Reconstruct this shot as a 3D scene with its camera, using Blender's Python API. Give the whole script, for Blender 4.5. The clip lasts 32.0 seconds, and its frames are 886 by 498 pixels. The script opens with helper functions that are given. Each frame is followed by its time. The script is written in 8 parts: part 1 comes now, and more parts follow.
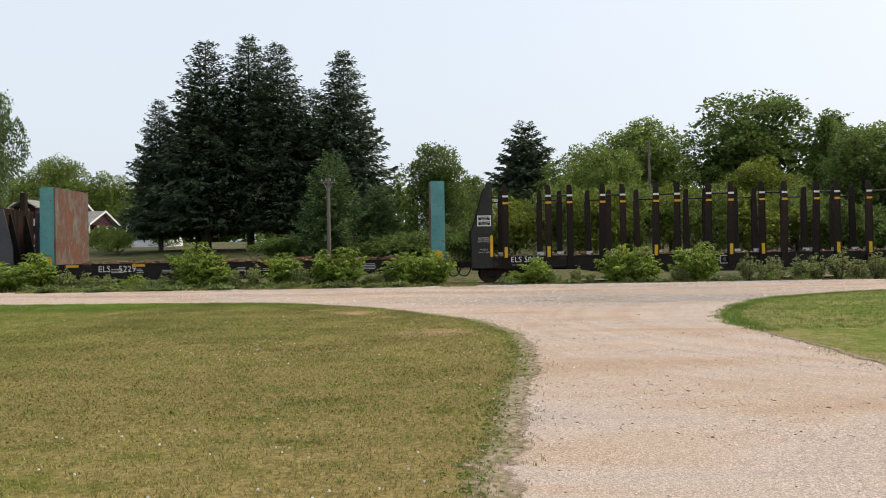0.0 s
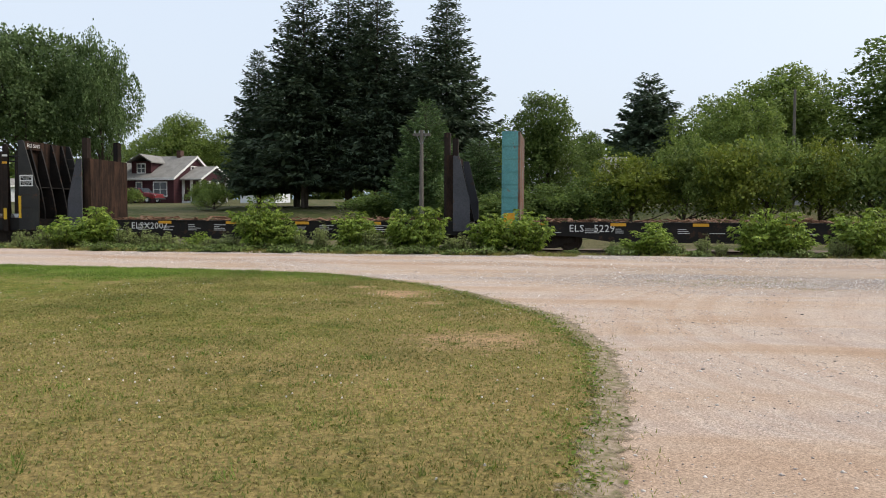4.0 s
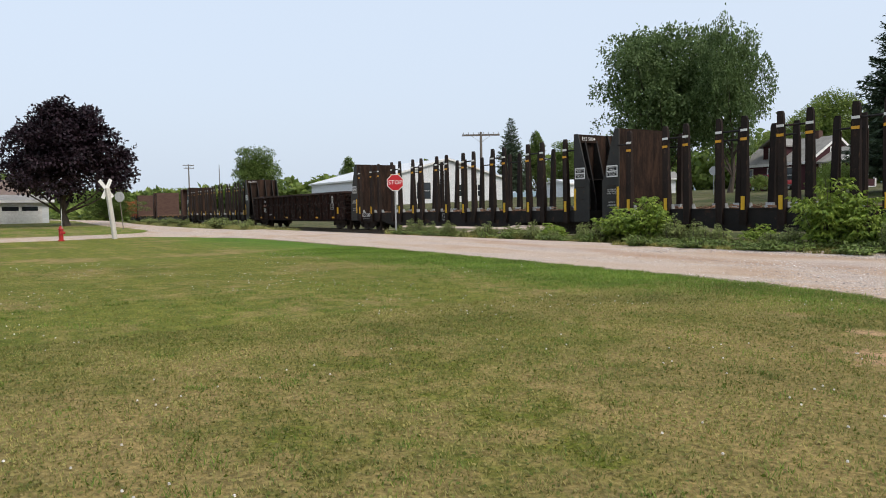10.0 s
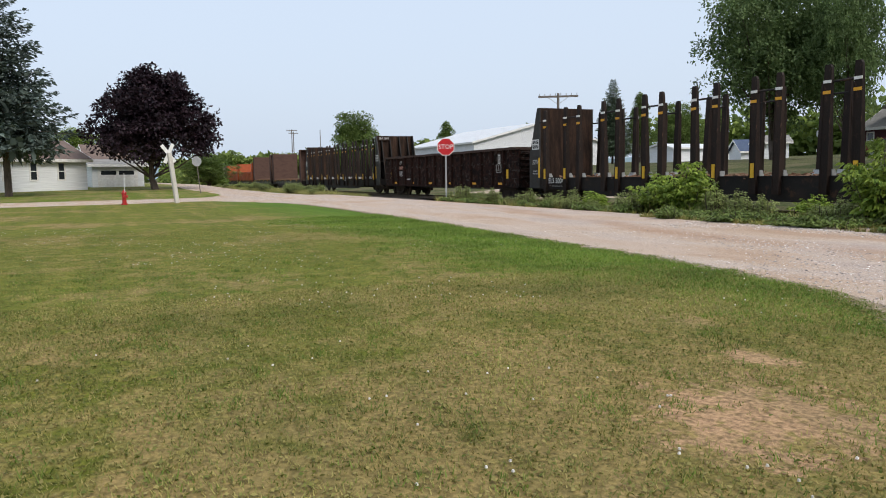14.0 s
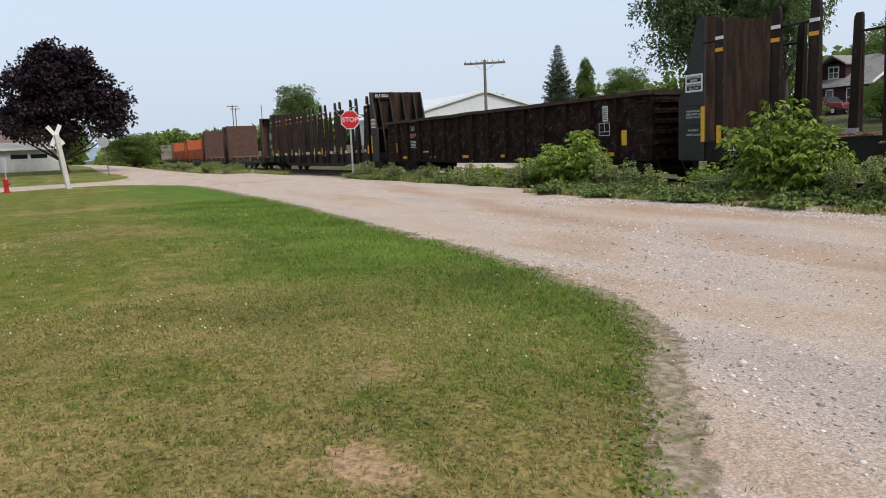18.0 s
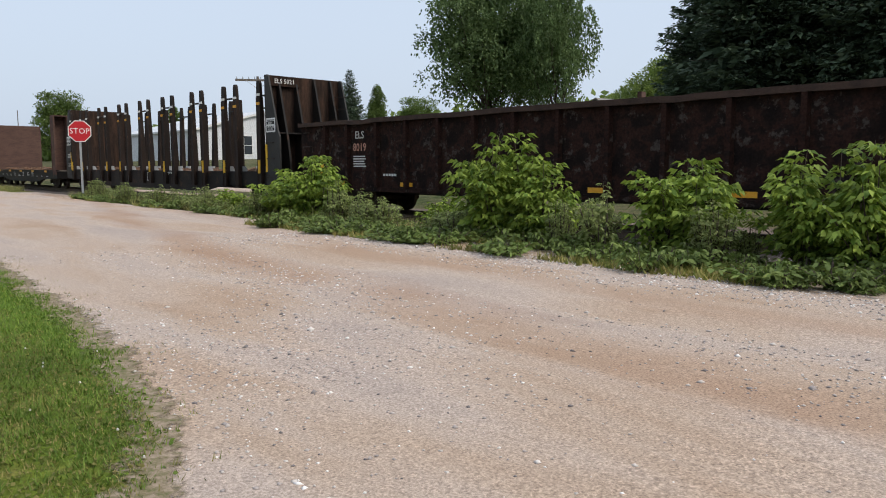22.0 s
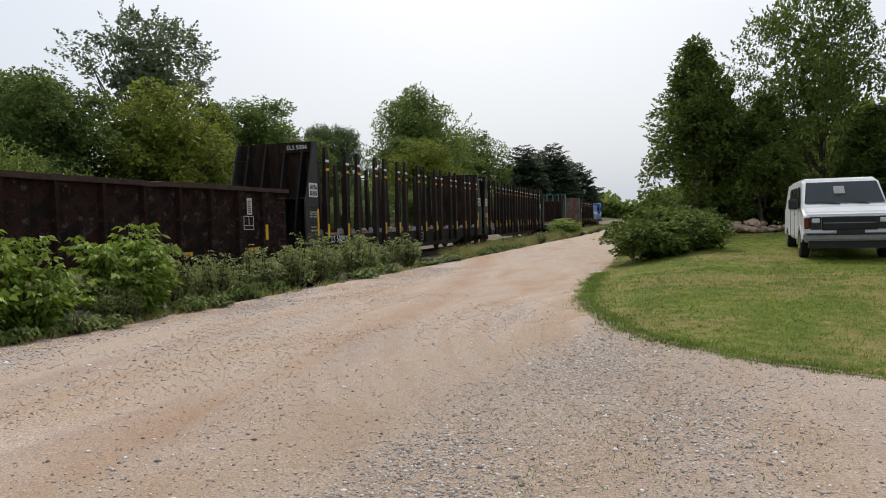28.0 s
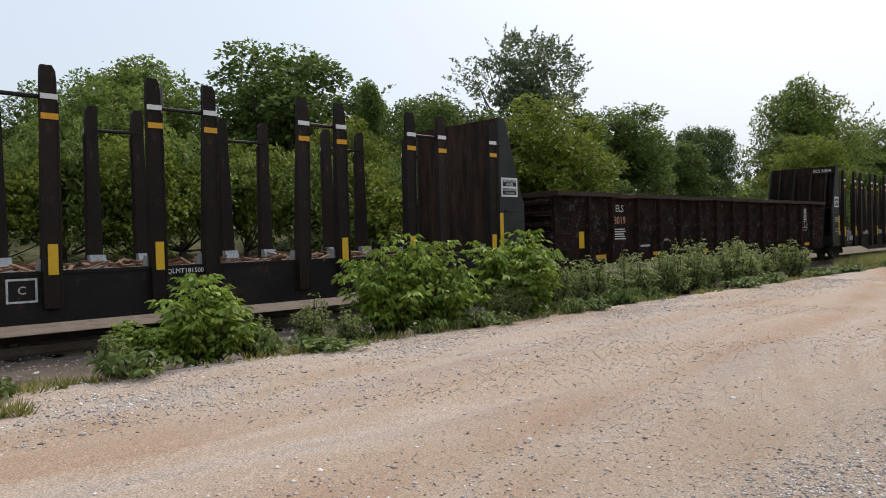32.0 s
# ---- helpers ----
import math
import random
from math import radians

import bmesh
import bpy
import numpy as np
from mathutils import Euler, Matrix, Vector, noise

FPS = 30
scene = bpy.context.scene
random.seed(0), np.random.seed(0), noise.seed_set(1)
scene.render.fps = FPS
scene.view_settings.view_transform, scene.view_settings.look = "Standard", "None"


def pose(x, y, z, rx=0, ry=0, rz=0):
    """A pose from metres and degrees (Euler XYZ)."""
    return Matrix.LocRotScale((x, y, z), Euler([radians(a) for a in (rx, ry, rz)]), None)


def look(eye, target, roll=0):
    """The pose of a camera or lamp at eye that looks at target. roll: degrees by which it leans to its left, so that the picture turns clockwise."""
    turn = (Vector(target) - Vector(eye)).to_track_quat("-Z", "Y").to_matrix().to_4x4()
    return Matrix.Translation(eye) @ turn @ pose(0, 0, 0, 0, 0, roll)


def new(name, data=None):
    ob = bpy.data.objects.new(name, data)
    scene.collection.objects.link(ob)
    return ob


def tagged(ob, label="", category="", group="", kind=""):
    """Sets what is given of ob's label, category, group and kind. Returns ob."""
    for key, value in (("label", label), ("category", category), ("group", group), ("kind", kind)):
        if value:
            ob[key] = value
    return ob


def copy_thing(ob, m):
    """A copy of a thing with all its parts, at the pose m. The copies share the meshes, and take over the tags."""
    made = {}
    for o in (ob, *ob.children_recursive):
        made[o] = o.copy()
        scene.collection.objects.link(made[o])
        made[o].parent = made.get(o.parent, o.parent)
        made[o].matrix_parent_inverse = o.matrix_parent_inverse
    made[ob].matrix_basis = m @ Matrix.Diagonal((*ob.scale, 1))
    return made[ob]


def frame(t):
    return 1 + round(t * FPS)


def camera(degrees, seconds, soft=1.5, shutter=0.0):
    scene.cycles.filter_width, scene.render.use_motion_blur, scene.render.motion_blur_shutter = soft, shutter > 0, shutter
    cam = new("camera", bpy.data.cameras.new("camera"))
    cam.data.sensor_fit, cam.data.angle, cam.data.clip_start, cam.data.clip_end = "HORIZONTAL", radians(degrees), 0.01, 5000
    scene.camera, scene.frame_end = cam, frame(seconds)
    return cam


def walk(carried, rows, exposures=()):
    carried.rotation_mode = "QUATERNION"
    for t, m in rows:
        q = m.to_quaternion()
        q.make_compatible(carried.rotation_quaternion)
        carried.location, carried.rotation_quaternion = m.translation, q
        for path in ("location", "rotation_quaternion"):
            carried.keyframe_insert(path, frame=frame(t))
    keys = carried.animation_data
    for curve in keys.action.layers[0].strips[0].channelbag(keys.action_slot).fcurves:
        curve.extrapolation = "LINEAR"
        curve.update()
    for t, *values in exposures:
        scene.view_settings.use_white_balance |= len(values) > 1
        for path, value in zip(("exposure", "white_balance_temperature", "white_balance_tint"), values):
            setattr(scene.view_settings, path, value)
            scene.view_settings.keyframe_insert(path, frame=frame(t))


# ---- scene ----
cam = camera(61.86, 32.0, 1.0)
PATH = [
    (0, pose(-0.150, -0.044, 1.298, 90.50, 0.91, 0.13)),
    (0.5, pose(-0.031, 0.535, 1.289, 89.35, 1.11, 2.21)),
    (1, pose(0.001, 1.027, 1.312, 88.82, 0.21, 3.21)),
    (1.5, pose(0.054, 1.612, 1.308, 88.61, 1.11, 1.54)),
    (2, pose(0.141, 2.207, 1.291, 87.97, 0.92, 3.03)),
    (2.5, pose(0.228, 2.776, 1.284, 87.15, 1.12, 3.22)),
    (4.5, pose(0.607, 4.944, 1.363, 87.77, -0.23, 12.39)),
    (5, pose(0.616, 5.485, 1.336, 88.32, 0.00, 16.57)),
    (5.5, pose(0.591, 5.978, 1.343, 88.76, -0.97, 23.99)),
    (6, pose(0.571, 6.481, 1.348, 88.16, -0.22, 29.41)),
    (6.5, pose(0.599, 6.958, 1.352, 86.71, 0.33, 33.86)),
    (7, pose(0.574, 7.450, 1.355, 87.60, 0.18, 35.45)),
    (7.5, pose(0.585, 7.954, 1.334, 87.33, 0.22, 39.32)),
    (8, pose(0.561, 8.444, 1.332, 87.45, 0.88, 42.72)),
    (8.5, pose(0.584, 8.906, 1.333, 87.77, 1.47, 46.76)),
    (9, pose(0.613, 9.346, 1.331, 87.04, 1.27, 51.07)),
    (9.5, pose(0.624, 9.766, 1.354, 86.76, 0.93, 54.78)),
    (10, pose(0.721, 10.223, 1.343, 86.95, 1.00, 57.38)),
    (10.5, pose(0.718, 10.675, 1.325, 86.33, 1.00, 56.40)),
    (11, pose(0.752, 11.068, 1.337, 86.10, 1.37, 57.47)),
    (11.5, pose(0.786, 11.501, 1.347, 85.52, 1.01, 58.63)),
    (12, pose(0.772, 11.909, 1.346, 84.97, 1.14, 59.58)),
    (12.5, pose(0.794, 12.379, 1.347, 85.32, 1.46, 61.60)),
    (13, pose(0.742, 12.822, 1.333, 84.63, 1.20, 65.33)),
    (13.5, pose(0.686, 13.272, 1.332, 84.83, 1.23, 66.30)),
    (14, pose(0.647, 13.733, 1.341, 84.38, 0.75, 65.96)),
    (14.5, pose(0.521, 14.141, 1.352, 84.17, 0.66, 64.13)),
    (15, pose(0.428, 14.574, 1.325, 84.35, 1.98, 63.89)),
    (15.5, pose(0.339, 14.948, 1.322, 83.14, 1.59, 62.52)),
    (17.5, pose(-0.168, 16.450, 1.370, 82.81, 2.46, 64.14)),
    (18, pose(-0.252, 16.843, 1.385, 82.10, 2.46, 62.77)),
    (18.5, pose(-0.445, 17.205, 1.398, 81.99, 1.46, 59.72)),
    (19, pose(-0.555, 17.531, 1.397, 83.63, 0.35, 60.17)),
    (19.5, pose(-0.647, 17.845, 1.426, 83.68, -0.70, 63.22)),
    (20, pose(-0.787, 18.163, 1.423, 82.80, -0.71, 64.57)),
    (20.5, pose(-0.895, 18.487, 1.424, 83.04, -0.50, 66.11)),
    (21, pose(-1.003, 18.805, 1.441, 82.93, -1.00, 68.51)),
    (21.5, pose(-1.148, 19.106, 1.461, 83.57, -0.48, 64.09)),
    (22, pose(-1.163, 19.435, 1.413, 83.60, -0.04, 47.46)),
    (22.5, pose(-1.068, 19.701, 1.460, 84.88, 0.92, 21.34)),
    (22.8, pose(-1.057, 19.818, 1.504, 84.24, 1.31, 4.89)),
    (23, pose(-0.993, 19.886, 1.511, 84.26, 1.72, -5.63)),
    (23.5, pose(-0.870, 19.998, 1.561, 84.01, 2.94, -28.51)),
    (24, pose(-0.635, 19.970, 1.559, 84.79, 3.42, -48.14)),
    (24.5, pose(-0.567, 20.001, 1.579, 85.36, 3.55, -64.39)),
    (25, pose(-0.533, 20.022, 1.578, 85.04, 2.95, -72.10)),
    (25.5, pose(-0.523, 20.045, 1.585, 86.38, 2.26, -72.90)),
    (27.5, pose(-0.602, 20.026, 1.599, 87.77, 1.34, -72.01)),
    (28, pose(-0.593, 20.025, 1.596, 87.89, 1.37, -71.73)),
    (28.5, pose(-0.602, 20.025, 1.603, 87.95, 1.41, -71.23)),
    (29, pose(-0.605, 20.034, 1.596, 88.13, 1.60, -70.72)),
    (29.5, pose(-0.601, 20.034, 1.597, 88.23, 1.69, -70.35)),
    (30, pose(-0.608, 20.036, 1.593, 88.33, 1.81, -70.04)),
    (30.5, pose(-0.616, 20.050, 1.595, 88.34, 1.85, -69.56)),
    (31, pose(-0.620, 20.093, 1.592, 88.46, 1.76, -67.09)),
    (31.5, pose(-0.677, 20.130, 1.598, 88.75, 1.65, -58.87)),
    (32, pose(-0.868, 20.080, 1.594, 89.04, 1.35, -43.88)),
]
walk(cam, PATH, ((0, 0.12, 6800, 10), (1, 0.14, 6700, 10), (2, 0.14, 6600, 10), (5, 0.1, 6450, 10), (9, 0.06, 6350, 10), (11, 0.02, 6300, 10), (15, 0.01, 6230, 10), (17.5, 0.0, 6250, 10), (19, -0.08, 6250, 10), (21.5, -0.09, 6230, 10), (23, 0.02, 6250, 10), (24, 0.16, 6150, 10), (25, -0.12, 6600, 10), (28, -0.18, 6650, 10), (30, -0.18, 6650, 10), (32, -0.06, 6450, 10)))


# ---- world and light ----
world = bpy.data.worlds.new("world")
scene.world = world
world.use_nodes = True
wn, wl = world.node_tree.nodes, world.node_tree.links
bg = wn["Background"]
sky = wn.new("ShaderNodeTexSky")
sky.sky_type = "NISHITA"
sky.sun_disc = False
sky.sun_elevation, sky.sun_rotation = radians(48), radians(75)
sky.dust_density, sky.air_density, sky.ozone_density = 7.0, 1.0, 1.5
haze = wn.new("ShaderNodeMix")
haze.data_type = "RGBA"
haze.inputs[0].default_value = 0.72
haze.inputs[7].default_value = (5.9, 6.6, 7.5, 1)
wl.new(sky.outputs[0], haze.inputs[6])
wl.new(haze.outputs[2], bg.inputs[0])
bg.inputs[1].default_value = 0.145

sun = new("sun", bpy.data.lights.new("sun", "SUN"))
sun.data.energy, sun.data.angle, sun.data.color = 2.2, radians(20), (1.0, 0.92, 0.81)
sun.matrix_world = look((0, 0, 50), (-33, -14, 12))
scene.view_settings.exposure = 0.0


# ---- mesh helpers ----
def mesh_of(name, bm, mat):
    me = bpy.data.meshes.new(name)
    bm.to_mesh(me)
    bm.free()
    if mat:
        me.materials.append(mat)
    return me


def part(name, bm, mat, parent=None, label="", at=None):
    """One mesh object under a thing or part."""
    ob = new(name, bm if isinstance(bm, bpy.types.Mesh) else mesh_of(name, bm, mat))
    if parent:
        ob.parent = parent
    if at is not None:
        ob.matrix_basis = at if isinstance(at, Matrix) else Matrix.Translation(at)
    if label:
        ob["label"] = label
    return ob


def thing(name, m, label, category, group="", kind=""):
    ob = new(name)
    ob.empty_display_size = 0.2
    ob.matrix_basis = m
    return tagged(ob, label, category, group, kind)


def box(bm, x0, y0, z0, x1, y1, z1, m=None):
    vs = [bm.verts.new((x, y, z)) for x in (x0, x1) for y in (y0, y1) for z in (z0, z1)]
    for f in ((0, 1, 3, 2), (4, 6, 7, 5), (0, 4, 5, 1), (2, 3, 7, 6), (0, 2, 6, 4), (1, 5, 7, 3)):
        bm.faces.new([vs[i] for i in f])
    if m:
        bmesh.ops.transform(bm, matrix=m, verts=vs)
    return bm


def boxes(*lists):
    bm = bmesh.new()
    for b in lists:
        box(bm, *b)
    return bm


def rod(bm, p, q, r0, r1=None, n=8):
    """A tapered round bar from p to q."""
    p, q = Vector(p), Vector(q)
    r1 = r0 if r1 is None else r1
    turn = (q - p).to_track_quat("Z", "Y").to_matrix()
    rings = []
    for c, r in ((p, r0), (q, r1)):
        rings.append([bm.verts.new(c + turn @ Vector((r * math.cos(a), r * math.sin(a), 0))) for a in np.linspace(0, 2 * math.pi, n, endpoint=False)])
    for i in range(n):
        bm.faces.new((rings[0][i], rings[0][(i + 1) % n], rings[1][(i + 1) % n], rings[1][i]))
    bm.faces.new(rings[0][::-1])
    bm.faces.new(rings[1])
    return bm


def prism(bm, outline, a0, a1, axis="y"):
    """An outline of (u, v) pairs drawn out along an axis from a0 to a1."""
    def co(u, v, a):
        return (u, a, v) if axis == "y" else ((a, u, v) if axis == "x" else (u, v, a))
    f, g = [bm.verts.new(co(u, v, a0)) for u, v in outline], [bm.verts.new(co(u, v, a1)) for u, v in outline]
    n = len(outline)
    faces = [bm.faces.new(f), bm.faces.new(g[::-1])]
    faces += [bm.faces.new((f[i], g[i], g[(i + 1) % n], f[(i + 1) % n])) for i in range(n)]
    bmesh.ops.recalc_face_normals(bm, faces=faces)
    return bm


def soft_edges(bm, w, seg=1):
    bmesh.ops.bevel(bm, geom=bm.edges[:], offset=w, segments=seg, affect="EDGES", clamp_overlap=True)
    return bm


def lettering(text, size, mat, parent, m, name="lettering", spread=1.0):
    """Raised lettering in the built-in font, in the plane of m."""
    cu = bpy.data.curves.new(name, "FONT")
    cu.body, cu.size, cu.extrude, cu.space_character = text, size, 0.002, spread
    cu.align_x, cu.align_y = "CENTER", "CENTER"
    cu.resolution_u = 2
    tmp = bpy.data.objects.new("tmp", cu)
    scene.collection.objects.link(tmp)
    bpy.context.view_layer.update()
    me = bpy.data.meshes.new_from_object(tmp.evaluated_get(bpy.context.evaluated_depsgraph_get()))
    bpy.data.objects.remove(tmp)
    bpy.data.curves.remove(cu)
    me.materials.clear()
    me.materials.append(mat)
    if size < 0.15:
        part(name, me, mat, parent, "", m)["kind"] = "stuff"
        return
    bm = bmesh.new()
    bm.from_mesh(me)
    bmesh.ops.remove_doubles(bm, verts=bm.verts[:], dist=0.0001)
    left = set(bm.verts)
    while left:
        todo, island = [left.pop()], set()
        while todo:
            v = todo.pop()
            island.add(v)
            for e in v.link_edges:
                w = e.other_vert(v)
                if w in left:
                    left.discard(w)
                    todo.append(w)
        order = {v: i for i, v in enumerate(island)}
        one = bpy.data.meshes.new("letter")
        one.from_pydata([v.co[:] for v in order], [], [[order[v] for v in f.verts] for f in bm.faces if f.verts[0] in order])
        one.materials.append(mat)
        part("letter", one, mat, parent, "", m)
    bm.free()


def smooth(a, b, v):
    k = min(1.0, max(0.0, (v - a) / (b - a)))
    return k * k * (3 - 2 * k)


def terrain(x, y):
    """Height of the ground: a level yard, a crowned road, a sunk track bed and a bank behind it."""
    z = 0.14 * smooth(20.5, 26, y) * (1 - smooth(28.0, 29.8, y))
    z -= 0.14 * smooth(28.4, 30.0, y) * (1 - smooth(36.5, 38.5, y))
    if y > 37:
        z += 1.95 * smooth(36, 60, y) + 0.03 * min(90, max(0, y - 57))
    if x > 10:
        z += 0.043 * (min(x, 30) - 10) * (1 - smooth(19.5, 23, y))
    if x < -45:
        z += 0.02 * min(40, -45 - x) * (1 - smooth(21.5, 27, y))
    return z


# ---- materials ----
def nodes_of(name):
    m = bpy.data.materials.new(name)
    m.use_nodes = True
    return m, m.node_tree.nodes, m.node_tree.links, m.node_tree.nodes["Principled BSDF"]


def surface(name, stops, scale=2.0, rough=0.8, metal=0.0, bump=0.25, grain=30.0, grain_depth=0.35, spec=0.3, stretch=(1, 1, 1), vary=0.0, wear=None):
    """Paint, metal, wood or stone: broad stains, fine grain, relief and, with wear=(colour, amount, scale), worn patches."""
    m, n, l, b = nodes_of(name)
    tc, mp = n.new("ShaderNodeTexCoord"), n.new("ShaderNodeMapping")
    mp.inputs["Scale"].default_value = stretch
    l.new(tc.outputs["Object"], mp.inputs[0])
    big, fine = n.new("ShaderNodeTexNoise"), n.new("ShaderNodeTexNoise")
    big.inputs["Scale"].default_value, big.inputs["Detail"].default_value, big.inputs["Roughness"].default_value = scale, 6, 0.62
    fine.inputs["Scale"].default_value, fine.inputs["Detail"].default_value = grain, 4
    for t in (big, fine):
        l.new(mp.outputs[0], t.inputs["Vector"])
    ramp = n.new("ShaderNodeValToRGB")
    while len(ramp.color_ramp.elements) < len(stops):
        ramp.color_ramp.elements.new(0.5)
    for e, (p, c) in zip(ramp.color_ramp.elements, stops):
        e.position, e.color = p, (*c, 1)
    l.new(big.outputs[0], ramp.inputs[0])
    col = ramp.outputs[0]
    if wear:
        wt, wr = n.new("ShaderNodeTexNoise"), n.new("ShaderNodeValToRGB")
        wt.inputs["Scale"].default_value, wt.inputs["Detail"].default_value, wt.inputs["Roughness"].default_value = wear[2], 8, 0.7
        l.new(mp.outputs[0], wt.inputs["Vector"])
        wr.color_ramp.elements[0].position, wr.color_ramp.elements[1].position = 0.62 - wear[1] * 0.3, 0.68 - wear[1] * 0.25
        l.new(wt.outputs[0], wr.inputs[0])
        wm = n.new("ShaderNodeMix")
        wm.data_type = "RGBA"
        l.new(wr.outputs[0], wm.inputs[0])
        l.new(col, wm.inputs[6])
        wm.inputs[7].default_value = (*wear[0], 1)
        col = wm.outputs[2]
    mul = n.new("ShaderNodeMix")
    mul.data_type, mul.blend_type = "RGBA", "MULTIPLY"
    mul.inputs[0].default_value = grain_depth
    l.new(col, mul.inputs[6])
    fr = n.new("ShaderNodeValToRGB")
    fr.color_ramp.elements[0].position, fr.color_ramp.elements[1].position = 0.3, 0.62
    fr.color_ramp.elements[1].color = (1.25, 1.25, 1.25, 1)
    fr.color_ramp.elements[0].color = (0.35, 0.35, 0.35, 1)
    l.new(fine.outputs[0], fr.inputs[0])
    l.new(fr.outputs[0], mul.inputs[7])
    col = mul.outputs[2]
    if vary:
        oi, hs, mr = n.new("ShaderNodeObjectInfo"), n.new("ShaderNodeHueSaturation"), n.new("ShaderNodeMapRange")
        mr.inputs[3].default_value, mr.inputs[4].default_value = 1 - vary, 1 + vary
        l.new(oi.outputs["Random"], mr.inputs[0])
        l.new(mr.outputs[0], hs.inputs["Value"])
        l.new(col, hs.inputs["Color"])
        col = hs.outputs[0]
    l.new(col, b.inputs["Base Color"])
    b.inputs["Roughness"].default_value, b.inputs["Metallic"].default_value = rough, metal
    b.inputs["Specular IOR Level"].default_value = spec
    if bump:
        bp = n.new("ShaderNodeBump")
        bp.inputs["Strength"].default_value, bp.inputs["Distance"].default_value = bump, 0.02
        l.new(fine.outputs[0], bp.inputs["Height"])
        l.new(bp.outputs[0], b.inputs["Normal"])
    return m


def leafage(name, dark, light, through_light=0.25, rough=0.6, vary=0.12):
    """Leaves that differ one from another, lit partly from behind."""
    m, n, l, b = nodes_of(name)
    geo, ramp = n.new("ShaderNodeNewGeometry"), n.new("ShaderNodeValToRGB")
    ramp.color_ramp.elements[0].color, ramp.color_ramp.elements[1].color = (*dark, 1), (*light, 1)
    l.new(geo.outputs["Random Per Island"], ramp.inputs[0])
    tc, nz, mr = n.new("ShaderNodeTexCoord"), n.new("ShaderNodeTexNoise"), n.new("ShaderNodeMapRange")
    nz.inputs["Scale"].default_value = 0.7
    l.new(tc.outputs["Object"], nz.inputs["Vector"])
    mr.inputs[1].default_value, mr.inputs[2].default_value, mr.inputs[3].default_value, mr.inputs[4].default_value = 0.3, 0.7, 0.72, 1.3
    l.new(nz.outputs[0], mr.inputs[0])
    oi, om, mm = n.new("ShaderNodeObjectInfo"), n.new("ShaderNodeMapRange"), n.new("ShaderNodeMath")
    om.inputs[3].default_value, om.inputs[4].default_value = 1 - vary, 1 + vary
    l.new(oi.outputs["Random"], om.inputs[0])
    mm.operation = "MULTIPLY"
    l.new(mr.outputs[0], mm.inputs[0])
    l.new(om.outputs[0], mm.inputs[1])
    hs = n.new("ShaderNodeHueSaturation")
    l.new(mm.outputs[0], hs.inputs["Value"])
    l.new(ramp.outputs[0], hs.inputs["Color"])
    l.new(hs.outputs[0], b.inputs["Base Color"])
    b.inputs["Roughness"].default_value, b.inputs["Specular IOR Level"].default_value = rough, 0.25
    tl, mx = n.new("ShaderNodeBsdfTranslucent"), n.new("ShaderNodeMixShader")
    l.new(hs.outputs[0], tl.inputs[0])
    mx.inputs[0].default_value = through_light
    l.new(b.outputs[0], mx.inputs[1])
    l.new(tl.outputs[0], mx.inputs[2])
    l.new(mx.outputs[0], n["Material Output"].inputs[0])
    return m


SPOTS = ((-2.3, 17.0, 0.8, 0.8, 0.85), (-3.2, 17.9, 0.35, 0.3, 0.8), (-0.35, 12.3, 0.95, 0.8, 0.7), (-1.4, 15.6, 0.45, 0.35, 0.5), (-2.1, 16.5, 0.6, 0.3, 0.6), (-4.4, 18.4, 0.4, 0.3, 0.4), (-13.0, 19.55, 1.0, 0.22, 0.45))  # worn spots: x, y, half-widths, how bare


